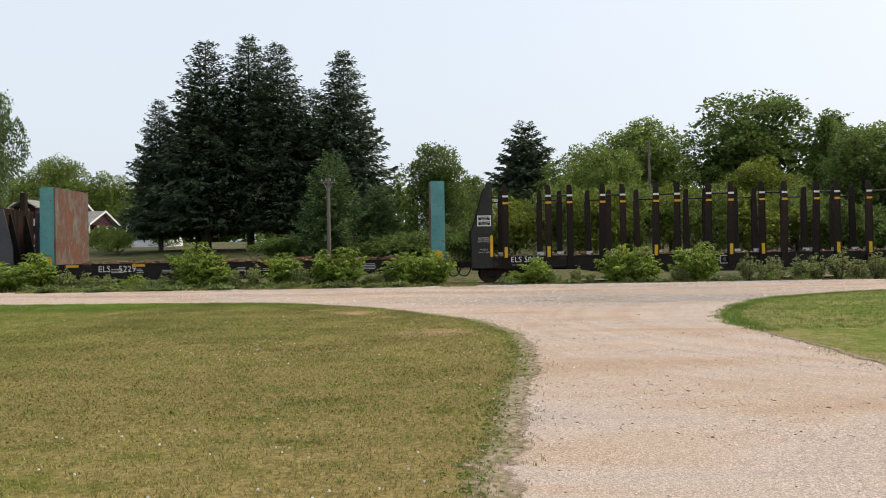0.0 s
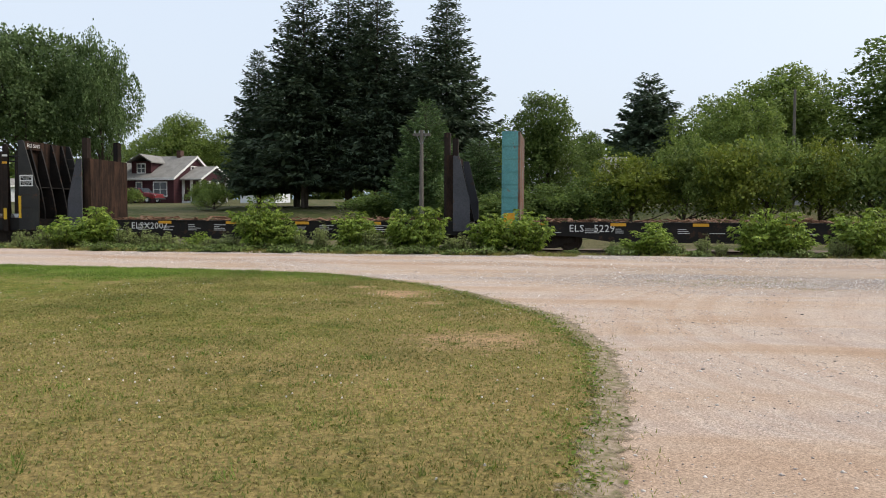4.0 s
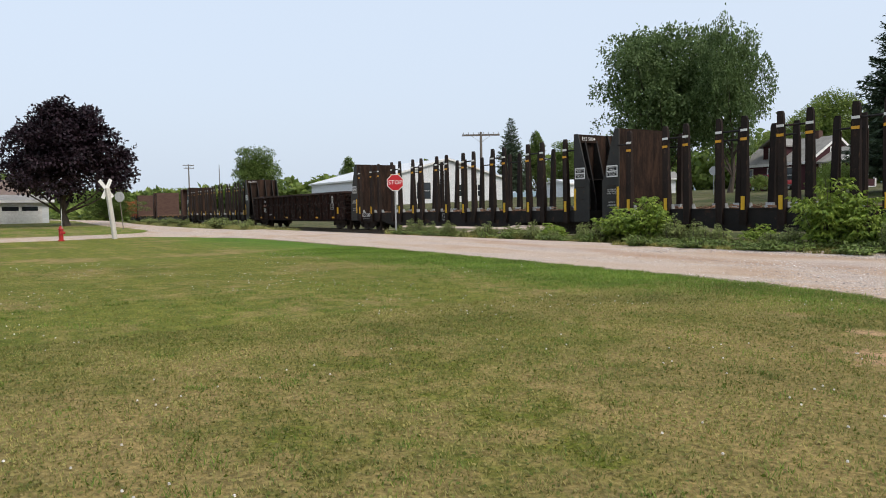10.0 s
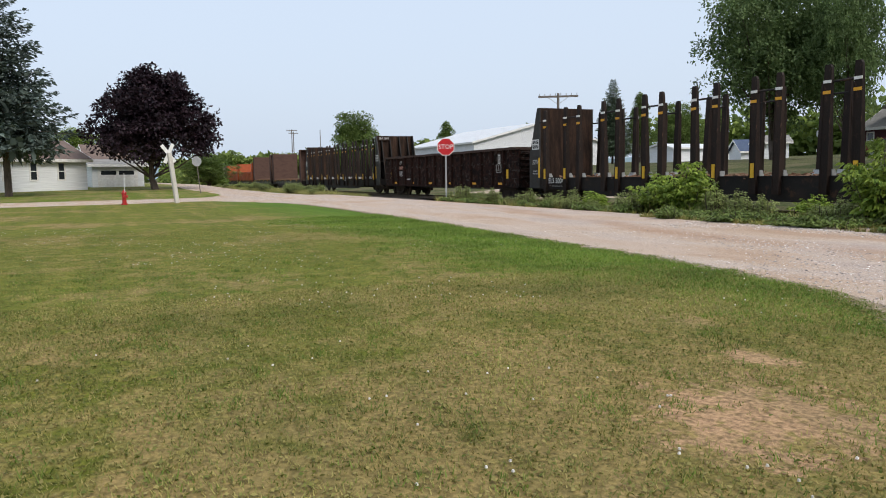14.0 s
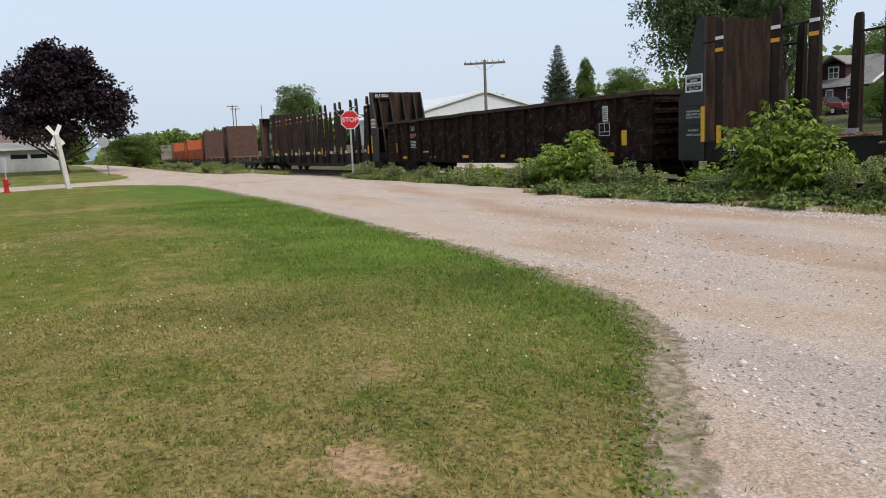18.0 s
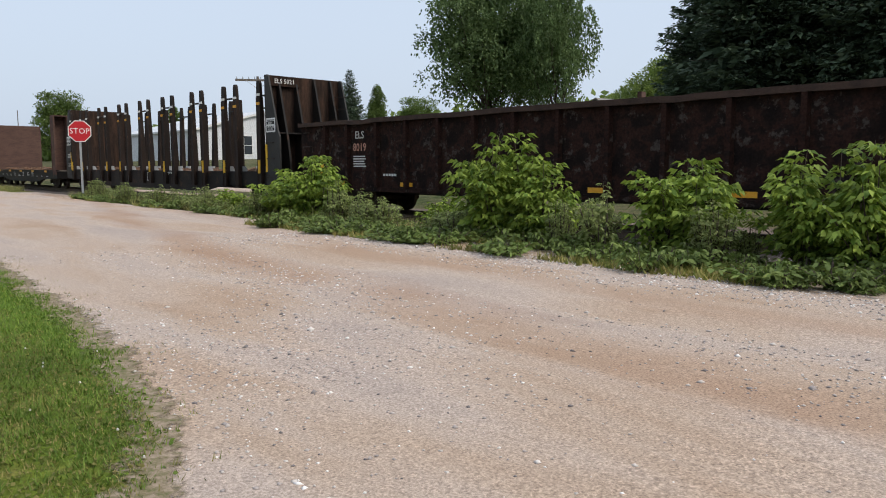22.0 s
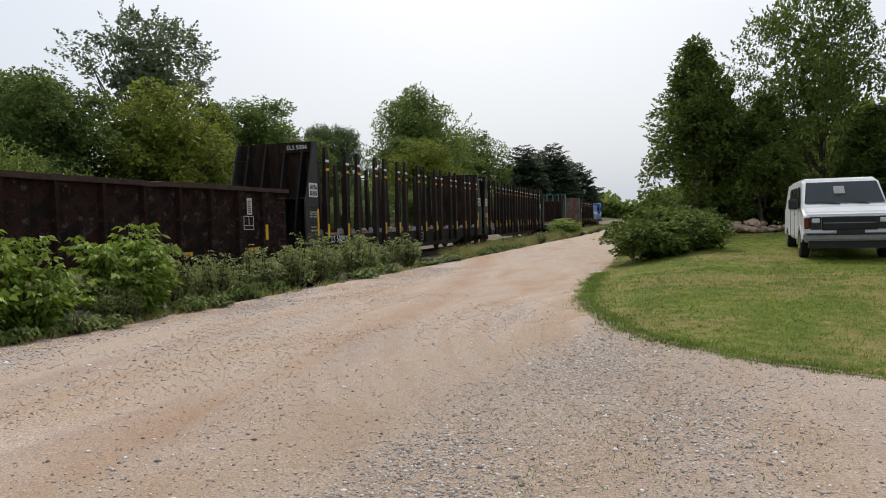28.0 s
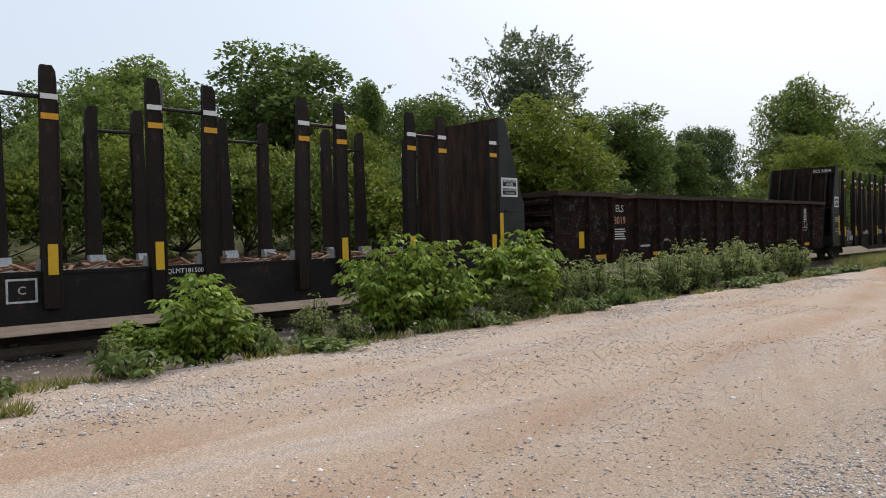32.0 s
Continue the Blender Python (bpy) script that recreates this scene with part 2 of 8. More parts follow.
def turf(name, greens, dry, dry_share, lush_band=False):
    """Mown grass: green mottling, dried patches and mowing grain; with lush_band a fresh strip beside the road."""
    m, n, l, b = nodes_of(name)
    tc = n.new("ShaderNodeTexCoord")
    big, mid, fine = (n.new("ShaderNodeTexNoise") for _ in range(3))
    for t, s, d in ((big, 0.35, 5), (mid, 3.2, 8), (fine, 26.0, 8)):
        t.inputs["Scale"].default_value, t.inputs["Detail"].default_value, t.inputs["Roughness"].default_value = s, d, 0.65
        l.new(tc.outputs["Object"], t.inputs["Vector"])
    g = n.new("ShaderNodeValToRGB")
    g.color_ramp.elements[0].position, g.color_ramp.elements[1].position = 0.35, 0.68
    g.color_ramp.elements[0].color, g.color_ramp.elements[1].color = (*greens[0], 1), (*greens[1], 1)
    l.new(mid.outputs[0], g.inputs[0])
    add = n.new("ShaderNodeMath")
    add.operation = "MULTIPLY_ADD"
    add.inputs[1].default_value = 0.55
    l.new(mid.outputs[0], add.inputs[0])
    l.new(big.outputs[0], add.inputs[2])
    r = n.new("ShaderNodeMapRange")
    r.inputs[1].default_value, r.inputs[2].default_value = 0.98 - dry_share * 0.4, 1.12 - dry_share * 0.4
    r.inputs[4].default_value = 0.85
    if lush_band:
        where, east, lean = n.new("ShaderNodeSeparateXYZ"), n.new("ShaderNodeMapRange"), n.new("ShaderNodeMath")
        l.new(tc.outputs["Object"], where.inputs[0])
        east.inputs[1].default_value, east.inputs[2].default_value, east.inputs[3].default_value, east.inputs[4].default_value = -10.0, -1.0, -0.09, 0.1
        l.new(where.outputs[0], east.inputs[0])
        lean.operation = "ADD"
        l.new(add.outputs[0], lean.inputs[0])
        l.new(east.outputs[0], lean.inputs[1])
        l.new(lean.outputs[0], r.inputs[0])
    else:
        l.new(add.outputs[0], r.inputs[0])
    dryness = r.outputs[0]
    if lush_band:
        sp = n.new("ShaderNodeSeparateXYZ")
        l.new(tc.outputs["Object"], sp.inputs[0])
        near, west, mulb, keep = n.new("ShaderNodeMapRange"), n.new("ShaderNodeMapRange"), n.new("ShaderNodeMath"), n.new("ShaderNodeMath")
        near.inputs[1].default_value, near.inputs[2].default_value = 17.6, 21.2
        west.inputs[1].default_value, west.inputs[2].default_value = -1.0, -7.0
        l.new(sp.outputs[1], near.inputs[0])
        l.new(sp.outputs[0], west.inputs[0])
        mulb.operation = "MULTIPLY"
        l.new(near.outputs[0], mulb.inputs[0])
        l.new(west.outputs[0], mulb.inputs[1])
        keep.operation = "MULTIPLY_ADD"
        keep.inputs[1].default_value, keep.inputs[2].default_value = -0.9, 1.0
        keep.use_clamp = True
        l.new(mulb.outputs[0], keep.inputs[0])
        dm = n.new("ShaderNodeMath")
        dm.operation = "MULTIPLY"
        l.new(dryness, dm.inputs[0])
        l.new(keep.outputs[0], dm.inputs[1])
        dryness = dm.outputs[0]
        lm = n.new("ShaderNodeMix")
        lm.data_type = "RGBA"
        l.new(mulb.outputs[0], lm.inputs[0])
        l.new(g.outputs[0], lm.inputs[6])
        lm.inputs[7].default_value = (0.085, 0.148, 0.017, 1)
        green = lm.outputs[2]
    else:
        green = g.outputs[0]
    mx = n.new("ShaderNodeMix")
    mx.data_type = "RGBA"
    l.new(dryness, mx.inputs[0])
    l.new(green, mx.inputs[6])
    mx.inputs[7].default_value = (*dry, 1)
    cover = mx.outputs[2]
    for cx, cy, rx, ry, most in SPOTS if lush_band else ():
        # soil showing through where the turf is worn thin
        spot, sn, sw = n.new("ShaderNodeMapping"), n.new("ShaderNodeVectorMath"), n.new("ShaderNodeTexNoise")
        spot.vector_type = "TEXTURE"
        spot.inputs["Location"].default_value, spot.inputs["Scale"].default_value = (cx, cy, 0), (rx, ry, 9)
        l.new(tc.outputs["Object"], spot.inputs[0])
        sn.operation = "LENGTH"
        l.new(spot.outputs[0], sn.inputs[0])
        sw.inputs["Scale"].default_value, sw.inputs["Detail"].default_value, sw.inputs["Roughness"].default_value = 4.5, 8, 0.75
        l.new(tc.outputs["Object"], sw.inputs["Vector"])
        fray, amt = n.new("ShaderNodeMath"), n.new("ShaderNodeMapRange")
        fray.operation = "MULTIPLY_ADD"
        fray.inputs[1].default_value = 5.0
        l.new(sw.outputs[0], fray.inputs[0])
        l.new(sn.outputs["Value"], fray.inputs[2])
        amt.inputs[1].default_value, amt.inputs[2].default_value, amt.inputs[3].default_value, amt.inputs[4].default_value = 3.4, 2.95, 0.0, most
        l.new(fray.outputs[0], amt.inputs[0])
        soil = n.new("ShaderNodeMix")
        soil.data_type = "RGBA"
        l.new(amt.outputs[0], soil.inputs[0])
        l.new(cover, soil.inputs[6])
        soil.inputs[7].default_value = (0.37, 0.235, 0.15, 1)
        cover = soil.outputs[2]
    fr = n.new("ShaderNodeValToRGB")
    fr.color_ramp.elements[0].position, fr.color_ramp.elements[1].position = 0.36, 0.64
    fr.color_ramp.elements[0].color, fr.color_ramp.elements[1].color = (0.4, 0.42, 0.34, 1), (1.5, 1.5, 1.35, 1)
    l.new(fine.outputs[0], fr.inputs[0])
    ml = n.new("ShaderNodeMix")
    ml.data_type, ml.blend_type = "RGBA", "MULTIPLY"
    ml.inputs[0].default_value = 0.75
    l.new(cover, ml.inputs[6])
    l.new(fr.outputs[0], ml.inputs[7])
    swath, sw_map, sw_tone, sw_mix = n.new("ShaderNodeTexNoise"), n.new("ShaderNodeMapping"), n.new("ShaderNodeValToRGB"), n.new("ShaderNodeMix")
    sw_map.inputs["Scale"].default_value, sw_map.inputs["Rotation"].default_value = (0.1, 1.5, 1), (0, 0, radians(-9))
    l.new(tc.outputs["Object"], sw_map.inputs[0])
    swath.inputs["Scale"].default_value, swath.inputs["Detail"].default_value = 1.0, 5
    l.new(sw_map.outputs[0], swath.inputs["Vector"])
    sw_tone.color_ramp.elements[0].position, sw_tone.color_ramp.elements[1].position = 0.36, 0.64
    sw_tone.color_ramp.elements[0].color, sw_tone.color_ramp.elements[1].color = (0.85, 0.89, 0.82, 1), (1.14, 1.1, 1.1, 1)
    l.new(swath.outputs[0], sw_tone.inputs[0])
    sw_mix.data_type, sw_mix.blend_type = "RGBA", "MULTIPLY"
    sw_mix.inputs[0].default_value = 0.85
    l.new(ml.outputs[2], sw_mix.inputs[6])
    l.new(sw_tone.outputs[0], sw_mix.inputs[7])
    l.new(sw_mix.outputs[2], b.inputs["Base Color"])
    b.inputs["Roughness"].default_value, b.inputs["Specular IOR Level"].default_value = 0.9, 0.1
    bp = n.new("ShaderNodeBump")
    bp.inputs["Strength"].default_value, bp.inputs["Distance"].default_value = 0.6, 0.04
    l.new(fine.outputs[0], bp.inputs["Height"])
    l.new(bp.outputs[0], b.inputs["Normal"])
    return m


def gravel_mat(name):
    """Packed limestone gravel: pale fines, rusty damp tracks and loose grey stones."""
    m, n, l, b = nodes_of(name)
    tc = n.new("ShaderNodeTexCoord")
    mp = n.new("ShaderNodeMapping")
    mp.inputs["Scale"].default_value = (0.25, 1, 1)
    l.new(tc.outputs["Object"], mp.inputs[0])
    tracks, blot, stones, grit = n.new("ShaderNodeTexNoise"), n.new("ShaderNodeTexNoise"), n.new("ShaderNodeTexVoronoi"), n.new("ShaderNodeTexNoise")
    tracks.inputs["Scale"].default_value, tracks.inputs["Detail"].default_value, tracks.inputs["Distortion"].default_value = 0.95, 7, 0.6
    l.new(mp.outputs[0], tracks.inputs["Vector"])
    for t, s in ((blot, 0.6), (grit, 70.0)):
        t.inputs["Scale"].default_value, t.inputs["Detail"].default_value, t.inputs["Roughness"].default_value = s, 6, 0.65
        l.new(tc.outputs["Object"], t.inputs["Vector"])
    stones.inputs["Scale"].default_value = 58.0
    stones.inputs["Randomness"].default_value = 1.0
    l.new(tc.outputs["Object"], stones.inputs["Vector"])
    r = n.new("ShaderNodeValToRGB")
    for _ in range(2):
        r.color_ramp.elements.new(0.5)
    for e, (p, c) in zip(r.color_ramp.elements, ((0.3, (0.41, 0.34, 0.295)), (0.46, (0.475, 0.385, 0.318)), (0.58, (0.45, 0.345, 0.262)), (0.74, (0.385, 0.265, 0.18)))):
        e.position, e.color = p, (*c, 1)
    l.new(tracks.outputs[0], r.inputs[0])

    def calc(op, a, b, c=None):
        k = n.new("ShaderNodeMath")
        k.operation = op
        for slot, v in zip(k.inputs, (a, b, c)):
            if v is None:
                continue
            if isinstance(v, (int, float)):
                slot.default_value = v
            else:
                l.new(v, slot)
        return k.outputs[0]

    def span(v, a, b, lo, hi):
        k = n.new("ShaderNodeMapRange")
        for slot, q in zip((1, 2, 3, 4), (a, b, lo, hi)):
            k.inputs[slot].default_value = q
        l.new(v, k.inputs[0])
        return k.outputs[0]

    # wheel tracks bend along the road: fines pressed rusty in the ruts, stones thrown to the sides
    sp = n.new("ShaderNodeSeparateXYZ")
    l.new(tc.outputs["Object"], sp.inputs[0])
    bend = calc("MULTIPLY", calc("MULTIPLY", sp.outputs[0], sp.outputs[0]), 0.0055)
    wander = calc("MULTIPLY_ADD", tracks.outputs[0], 1.6, -0.8)
    along = calc("ADD", calc("SUBTRACT", sp.outputs[1], bend), wander)
    rut = calc("MAXIMUM", span(calc("ABSOLUTE", calc("SUBTRACT", along, 23.7), 0), 0.1, 0.6, 1.0, 0.0), span(calc("ABSOLUTE", calc("SUBTRACT", along, 25.6), 0), 0.1, 0.5, 0.55, 0.0))
    rut = calc("MULTIPLY", rut, span(blot.outputs[0], 0.35, 0.6, 0.2, 0.7))
    verge = span(calc("ADD", sp.outputs[1], wander), 27.0, 27.9, 0.0, 1.0)
    from_mouth = calc("SQRT", calc("ADD", calc("POWER", calc("MULTIPLY", calc("SUBTRACT", sp.outputs[0], 4.9), 0.36), 2.0), calc("POWER", calc("MULTIPLY", calc("SUBTRACT", sp.outputs[1], 21.1), 0.75), 2.0)), 0)
    mouth = span(calc("ADD", from_mouth, wander), 0.5, 1.3, 1.0, 0.0)
    stony = calc("MAXIMUM", verge, mouth)
    # arcs worn by wheels that turn from the drive into the road
    swing = calc("SQRT", calc("ADD", calc("POWER", calc("SUBTRACT", sp.outputs[0], 11.5), 2.0), calc("POWER", calc("SUBTRACT", sp.outputs[1], 14.0), 2.0)), 0)
    arcs = n.new("ShaderNodeTexNoise")
    arcs.noise_dimensions = "1D"
    arcs.inputs["Scale"].default_value, arcs.inputs["Detail"].default_value, arcs.inputs["Roughness"].default_value = 1.9, 5, 0.6
    l.new(calc("ADD", swing, calc("MULTIPLY", wander, 0.25)), arcs.inputs["W"])
    reach = calc("MULTIPLY", span(swing, 6.6, 7.6, 0.0, 1.0), span(swing, 11.5, 13.5, 1.0, 0.0))
    worn = calc("MULTIPLY", span(arcs.outputs[0], 0.42, 0.6, 0.0, 1.0), reach)
    stony = calc("MAXIMUM", stony, calc("MULTIPLY", calc("SUBTRACT", 1.0, worn), calc("MULTIPLY", reach, 0.55)))
    rut = calc("MAXIMUM", calc("MULTIPLY", rut, 1.1), calc("MULTIPLY", worn, 0.3))
    rusty = n.new("ShaderNodeMix")
    rusty.data_type = "RGBA"
    l.new(rut, rusty.inputs[0])
    l.new(r.outputs[0], rusty.inputs[6])
    rusty.inputs[7].default_value = (0.37, 0.24, 0.16, 1)
    grimy = n.new("ShaderNodeMix")
    grimy.data_type = "RGBA"
    l.new(calc("MULTIPLY", span(calc("ADD", from_mouth, wander), 0.6, 2.6, 1.0, 0.0), 0.55), grimy.inputs[0])
    l.new(rusty.outputs[2], grimy.inputs[6])
    grimy.inputs[7].default_value = (0.31, 0.25, 0.195, 1)
    sr = n.new("ShaderNodeValToRGB")
    sr.color_ramp.elements[0].color, sr.color_ramp.elements[1].color = (0.66, 0.65, 0.66, 1), (1.35, 1.35, 1.35, 1)
    l.new(stones.outputs["Color"], sr.inputs[0])
    loose = n.new("ShaderNodeMapRange")
    loose.inputs[1].default_value, loose.inputs[2].default_value, loose.inputs[3].default_value, loose.inputs[4].default_value = 0.42, 0.64, 0.3, 0.9
    l.new(blot.outputs[0], loose.inputs[0])
    mg = n.new("ShaderNodeMix")
    mg.data_type, mg.blend_type = "RGBA", "MULTIPLY"
    l.new(calc("MAXIMUM", calc("MULTIPLY", loose.outputs[0], calc("SUBTRACT", 1.0, rut)), stony), mg.inputs[0])
    l.new(grimy.outputs[2], mg.inputs[6])
    l.new(sr.outputs[0], mg.inputs[7])
    gr = n.new("ShaderNodeValToRGB")
    gr.color_ramp.elements[0].position, gr.color_ramp.elements[1].position = 0.32, 0.68
    gr.color_ramp.elements[0].color, gr.color_ramp.elements[1].color = (0.35, 0.33, 0.32, 1), (1.5, 1.5, 1.5, 1)
    l.new(grit.outputs[0], gr.inputs[0])
    m2 = n.new("ShaderNodeMix")
    m2.data_type, m2.blend_type = "RGBA", "MULTIPLY"
    m2.inputs[0].default_value = 0.7
    l.new(mg.outputs[2], m2.inputs[6])
    l.new(gr.outputs[0], m2.inputs[7])
    l.new(m2.outputs[2], b.inputs["Base Color"])
    b.inputs["Roughness"].default_value, b.inputs["Specular IOR Level"].default_value = 0.95, 0.15
    h = n.new("ShaderNodeMath")
    h.operation = "ADD"
    l.new(blot.outputs[0], h.inputs[0])
    l.new(grit.outputs[0], h.inputs[1])
    bp = n.new("ShaderNodeBump")
    bp.inputs["Strength"].default_value, bp.inputs["Distance"].default_value = 0.5, 0.02
    l.new(h.outputs[0], bp.inputs["Height"])
    l.new(bp.outputs[0], b.inputs["Normal"])
    return m


M = {}
M["lawn"] = turf("mown_lawn", ((0.096, 0.111, 0.016), (0.17, 0.172, 0.033)), (0.252, 0.182, 0.083), 0.74, True)
M["yard"] = turf("yard_grass", ((0.085, 0.125, 0.016), (0.16, 0.185, 0.035)), (0.235, 0.19, 0.085), 0.66)
M["field"] = turf("rough_field", ((0.045, 0.058, 0.02), (0.08, 0.09, 0.034)), (0.13, 0.112, 0.066), 0.7)
M["gravel"] = gravel_mat("packed_gravel")
M["ballast"] = surface("stony_track_bed", ((0.3, (0.122, 0.09, 0.068)), (0.5, (0.19, 0.147, 0.113)), (0.7, (0.09, 0.065, 0.049))), 1.4, 0.95, grain=45, grain_depth=0.6, bump=0.7)
M["black"] = surface("weathered_black_paint", ((0.3, (0.0095, 0.0085, 0.008)), (0.55, (0.016, 0.0135, 0.012)), (0.75, (0.03, 0.02, 0.0155))), 1.6, 0.62, 0.0, 0.15, 30, spec=0.2, wear=((0.055, 0.029, 0.017), 0.16, 2.2), vary=0.15)
M["panel"] = surface("sooty_grey_paint", ((0.3, (0.024, 0.024, 0.0235)), (0.6, (0.037, 0.036, 0.033)), (0.8, (0.022, 0.019, 0.017))), 1.3, 0.55, 0.0, 0.12, 30, wear=((0.075, 0.04, 0.024), 0.12, 2.5), spec=0.2)
M["stake"] = surface("rubbed_brown_steel", ((0.3, (0.0115, 0.008, 0.0066)), (0.55, (0.023, 0.0148, 0.0115)), (0.75, (0.042, 0.0235, 0.0165))), 2.0, 0.6, 0.0, 0.2, 40, stretch=(1, 1, 0.35), vary=0.3, wear=((0.085, 0.045, 0.028), 0.15, 3.0), spec=0.15)
M["plate"] = surface("rusty_bulkhead_plate", ((0.3, (0.014, 0.0098, 0.0078)), (0.48, (0.028, 0.018, 0.0135)), (0.66, (0.055, 0.031, 0.021))), 3.0, 0.8, 0.0, 0.25, 25, stretch=(1, 1.6, 0.3), vary=0.2, spec=0.08)
M["gondola"] = surface("oxide_red_gondola_side", ((0.3, (0.009, 0.0072, 0.0068)), (0.44, (0.016, 0.0105, 0.009)), (0.53, (0.034, 0.0165, 0.0125)), (0.6, (0.018, 0.012, 0.0105)), (0.72, (0.011, 0.009, 0.0085))), 2.2, 0.88, 0.0, 0.25, 22, grain_depth=0.5, spec=0.06, wear=((0.062, 0.05, 0.043), 0.2, 4.5))
M["rustchord"] = surface("rusted_top_chord", ((0.3, (0.03, 0.019, 0.015)), (0.6, (0.062, 0.036, 0.026)), (0.8, (0.03, 0.022, 0.018))), 3, 0.85, 0.0, 0.4, 40)
M["teal"] = surface("faded_teal_paint", ((0.3, (0.075, 0.23, 0.235)), (0.6, (0.11, 0.3, 0.3)), (0.8, (0.09, 0.24, 0.24))), 1.5, 0.6, 0, 0.12, 25, wear=((0.2, 0.09, 0.05), 0.06, 3))
M["rustwall"] = surface("rust_streaked_wall", ((0.32, (0.2, 0.085, 0.05)), (0.46, (0.13, 0.06, 0.038)), (0.56, (0.14, 0.12, 0.1)), (0.68, (0.24, 0.11, 0.065))), 1.6, 0.85, 0.0, 0.3, 20, stretch=(1, 1, 0.45), wear=((0.14, 0.2, 0.17), 0.1, 2))
M["brownwall"] = surface("brown_boarded_wall", ((0.3, (0.065, 0.036, 0.028)), (0.6, (0.1, 0.056, 0.042)), (0.8, (0.052, 0.03, 0.024))), 1.8, 0.85, 0, 0.3, 18, stretch=(1, 1, 3))
M["greyblue"] = surface("blue_grey_primer", ((0.3, (0.05, 0.052, 0.06)), (0.7, (0.075, 0.075, 0.085))), 1.5, 0.7, 0, 0.12, 25, wear=((0.09, 0.06, 0.045), 0.12, 3))
M["orange"] = surface("faded_orange_paint", ((0.3, (0.33, 0.07, 0.022)), (0.7, (0.42, 0.1, 0.035))), 1.5, 0.6, 0, 0.1, 25, wear=((0.15, 0.07, 0.04), 0.15, 2))
M["blue"] = surface("locomotive_blue_paint", ((0.3, (0.03, 0.12, 0.42)), (0.7, (0.05, 0.17, 0.52))), 1.0, 0.4, 0, 0.05)
M["yellow"] = surface("yellow_reflective_film", ((0.3, (0.62, 0.36, 0.015)), (0.7, (0.72, 0.43, 0.03))), 6, 0.45, 0, 0.05, 60, grain_depth=0.2)
M["amber"] = surface("amber_reflector_film", ((0.3, (0.62, 0.3, 0.02)), (0.7, (0.72, 0.36, 0.03))), 6, 0.5, 0, 0.05, 60, grain_depth=0.2)
M["white"] = surface("chalky_white_paint", ((0.3, (0.62, 0.61, 0.58)), (0.7, (0.8, 0.79, 0.77))), 4, 0.7, 0, 0.05, 50, grain_depth=0.25)
M["stencil"] = surface("worn_white_stencil", ((0.3, (0.4, 0.39, 0.36)), (0.7, (0.72, 0.71, 0.68))), 18, 0.8, 0, 0.05, 60, grain_depth=0.4)
M["rednum"] = surface("faded_red_lead_numbers", ((0.3, (0.42, 0.2, 0.14)), (0.7, (0.6, 0.33, 0.25))), 14, 0.8, 0, 0.05, 60, grain_depth=0.4)
M["sign_black"] = surface("sign_face_black", ((0.3, (0.012, 0.012, 0.012)), (0.7, (0.02, 0.02, 0.02))), 5, 0.5, 0, 0.02)
M["steel"] = surface("dark_cast_steel", ((0.3, (0.02, 0.016, 0.013)), (0.7, (0.045, 0.032, 0.024))), 4, 0.7, 0.3, 0.3, 40)
M["tread"] = surface("rolled_wheel_steel", ((0.3, (0.05, 0.038, 0.03)), (0.7, (0.085, 0.062, 0.048))), 6, 0.6, 0.4, 0.15, 40)
M["railhead"] = surface("worn_rail_steel", ((0.3, (0.1, 0.075, 0.058)), (0.7, (0.17, 0.13, 0.1))), 3, 0.5, 0.5, 0.2, 30)
M["tie"] = surface("creosoted_tie_wood", ((0.3, (0.06, 0.045, 0.035)), (0.7, (0.12, 0.095, 0.075))), 3, 0.9, 0, 0.4, 30, stretch=(4, 0.6, 4), vary=0.35)
M["bark"] = surface("tree_bark", ((0.3, (0.05, 0.038, 0.028)), (0.7, (0.12, 0.095, 0.075))), 5, 0.95, 0, 0.6, 25, stretch=(1, 1, 0.25))
M["chips"] = surface("bark_and_wood_chips", ((0.3, (0.1, 0.05, 0.03)), (0.55, (0.2, 0.11, 0.065)), (0.75, (0.3, 0.21, 0.14))), 9, 0.9, 0, 0.3, 40)
M["plank"] = surface("silvered_plank", ((0.3, (0.16, 0.13, 0.1)), (0.7, (0.27, 0.23, 0.19))), 3, 0.9, 0, 0.4, 25, stretch=(0.4, 5, 5), vary=0.25)
M["post"] = surface("weathered_pole_wood", ((0.3, (0.11, 0.095, 0.08)), (0.7, (0.2, 0.175, 0.15))), 4, 0.9, 0, 0.4, 30, stretch=(4, 4, 0.4))
M["greypost"] = surface("whitewashed_post", ((0.3, (0.45, 0.42, 0.38)), (0.7, (0.6, 0.57, 0.52))), 4, 0.85, 0, 0.3, 30, stretch=(4, 4, 0.4))
M["galv"] = surface("galvanised_steel", ((0.3, (0.3, 0.31, 0.31)), (0.7, (0.42, 0.43, 0.43))), 8, 0.5, 0.5, 0.05)
M["red"] = surface("sign_red", ((0.3, (0.42, 0.012, 0.018)), (0.7, (0.5, 0.02, 0.025))), 5, 0.45, 0, 0.02, grain_depth=0.15)
M["hydrant"] = surface("hydrant_red_enamel", ((0.3, (0.33, 0.02, 0.02)), (0.7, (0.42, 0.035, 0.03))), 5, 0.4, 0, 0.08)
M["maroon"] = surface("maroon_clapboard", ((0.3, (0.04, 0.011, 0.015)), (0.7, (0.058, 0.016, 0.02))), 1.5, 0.75, 0, 0.25, 3.0, stretch=(0.2, 0.2, 6))
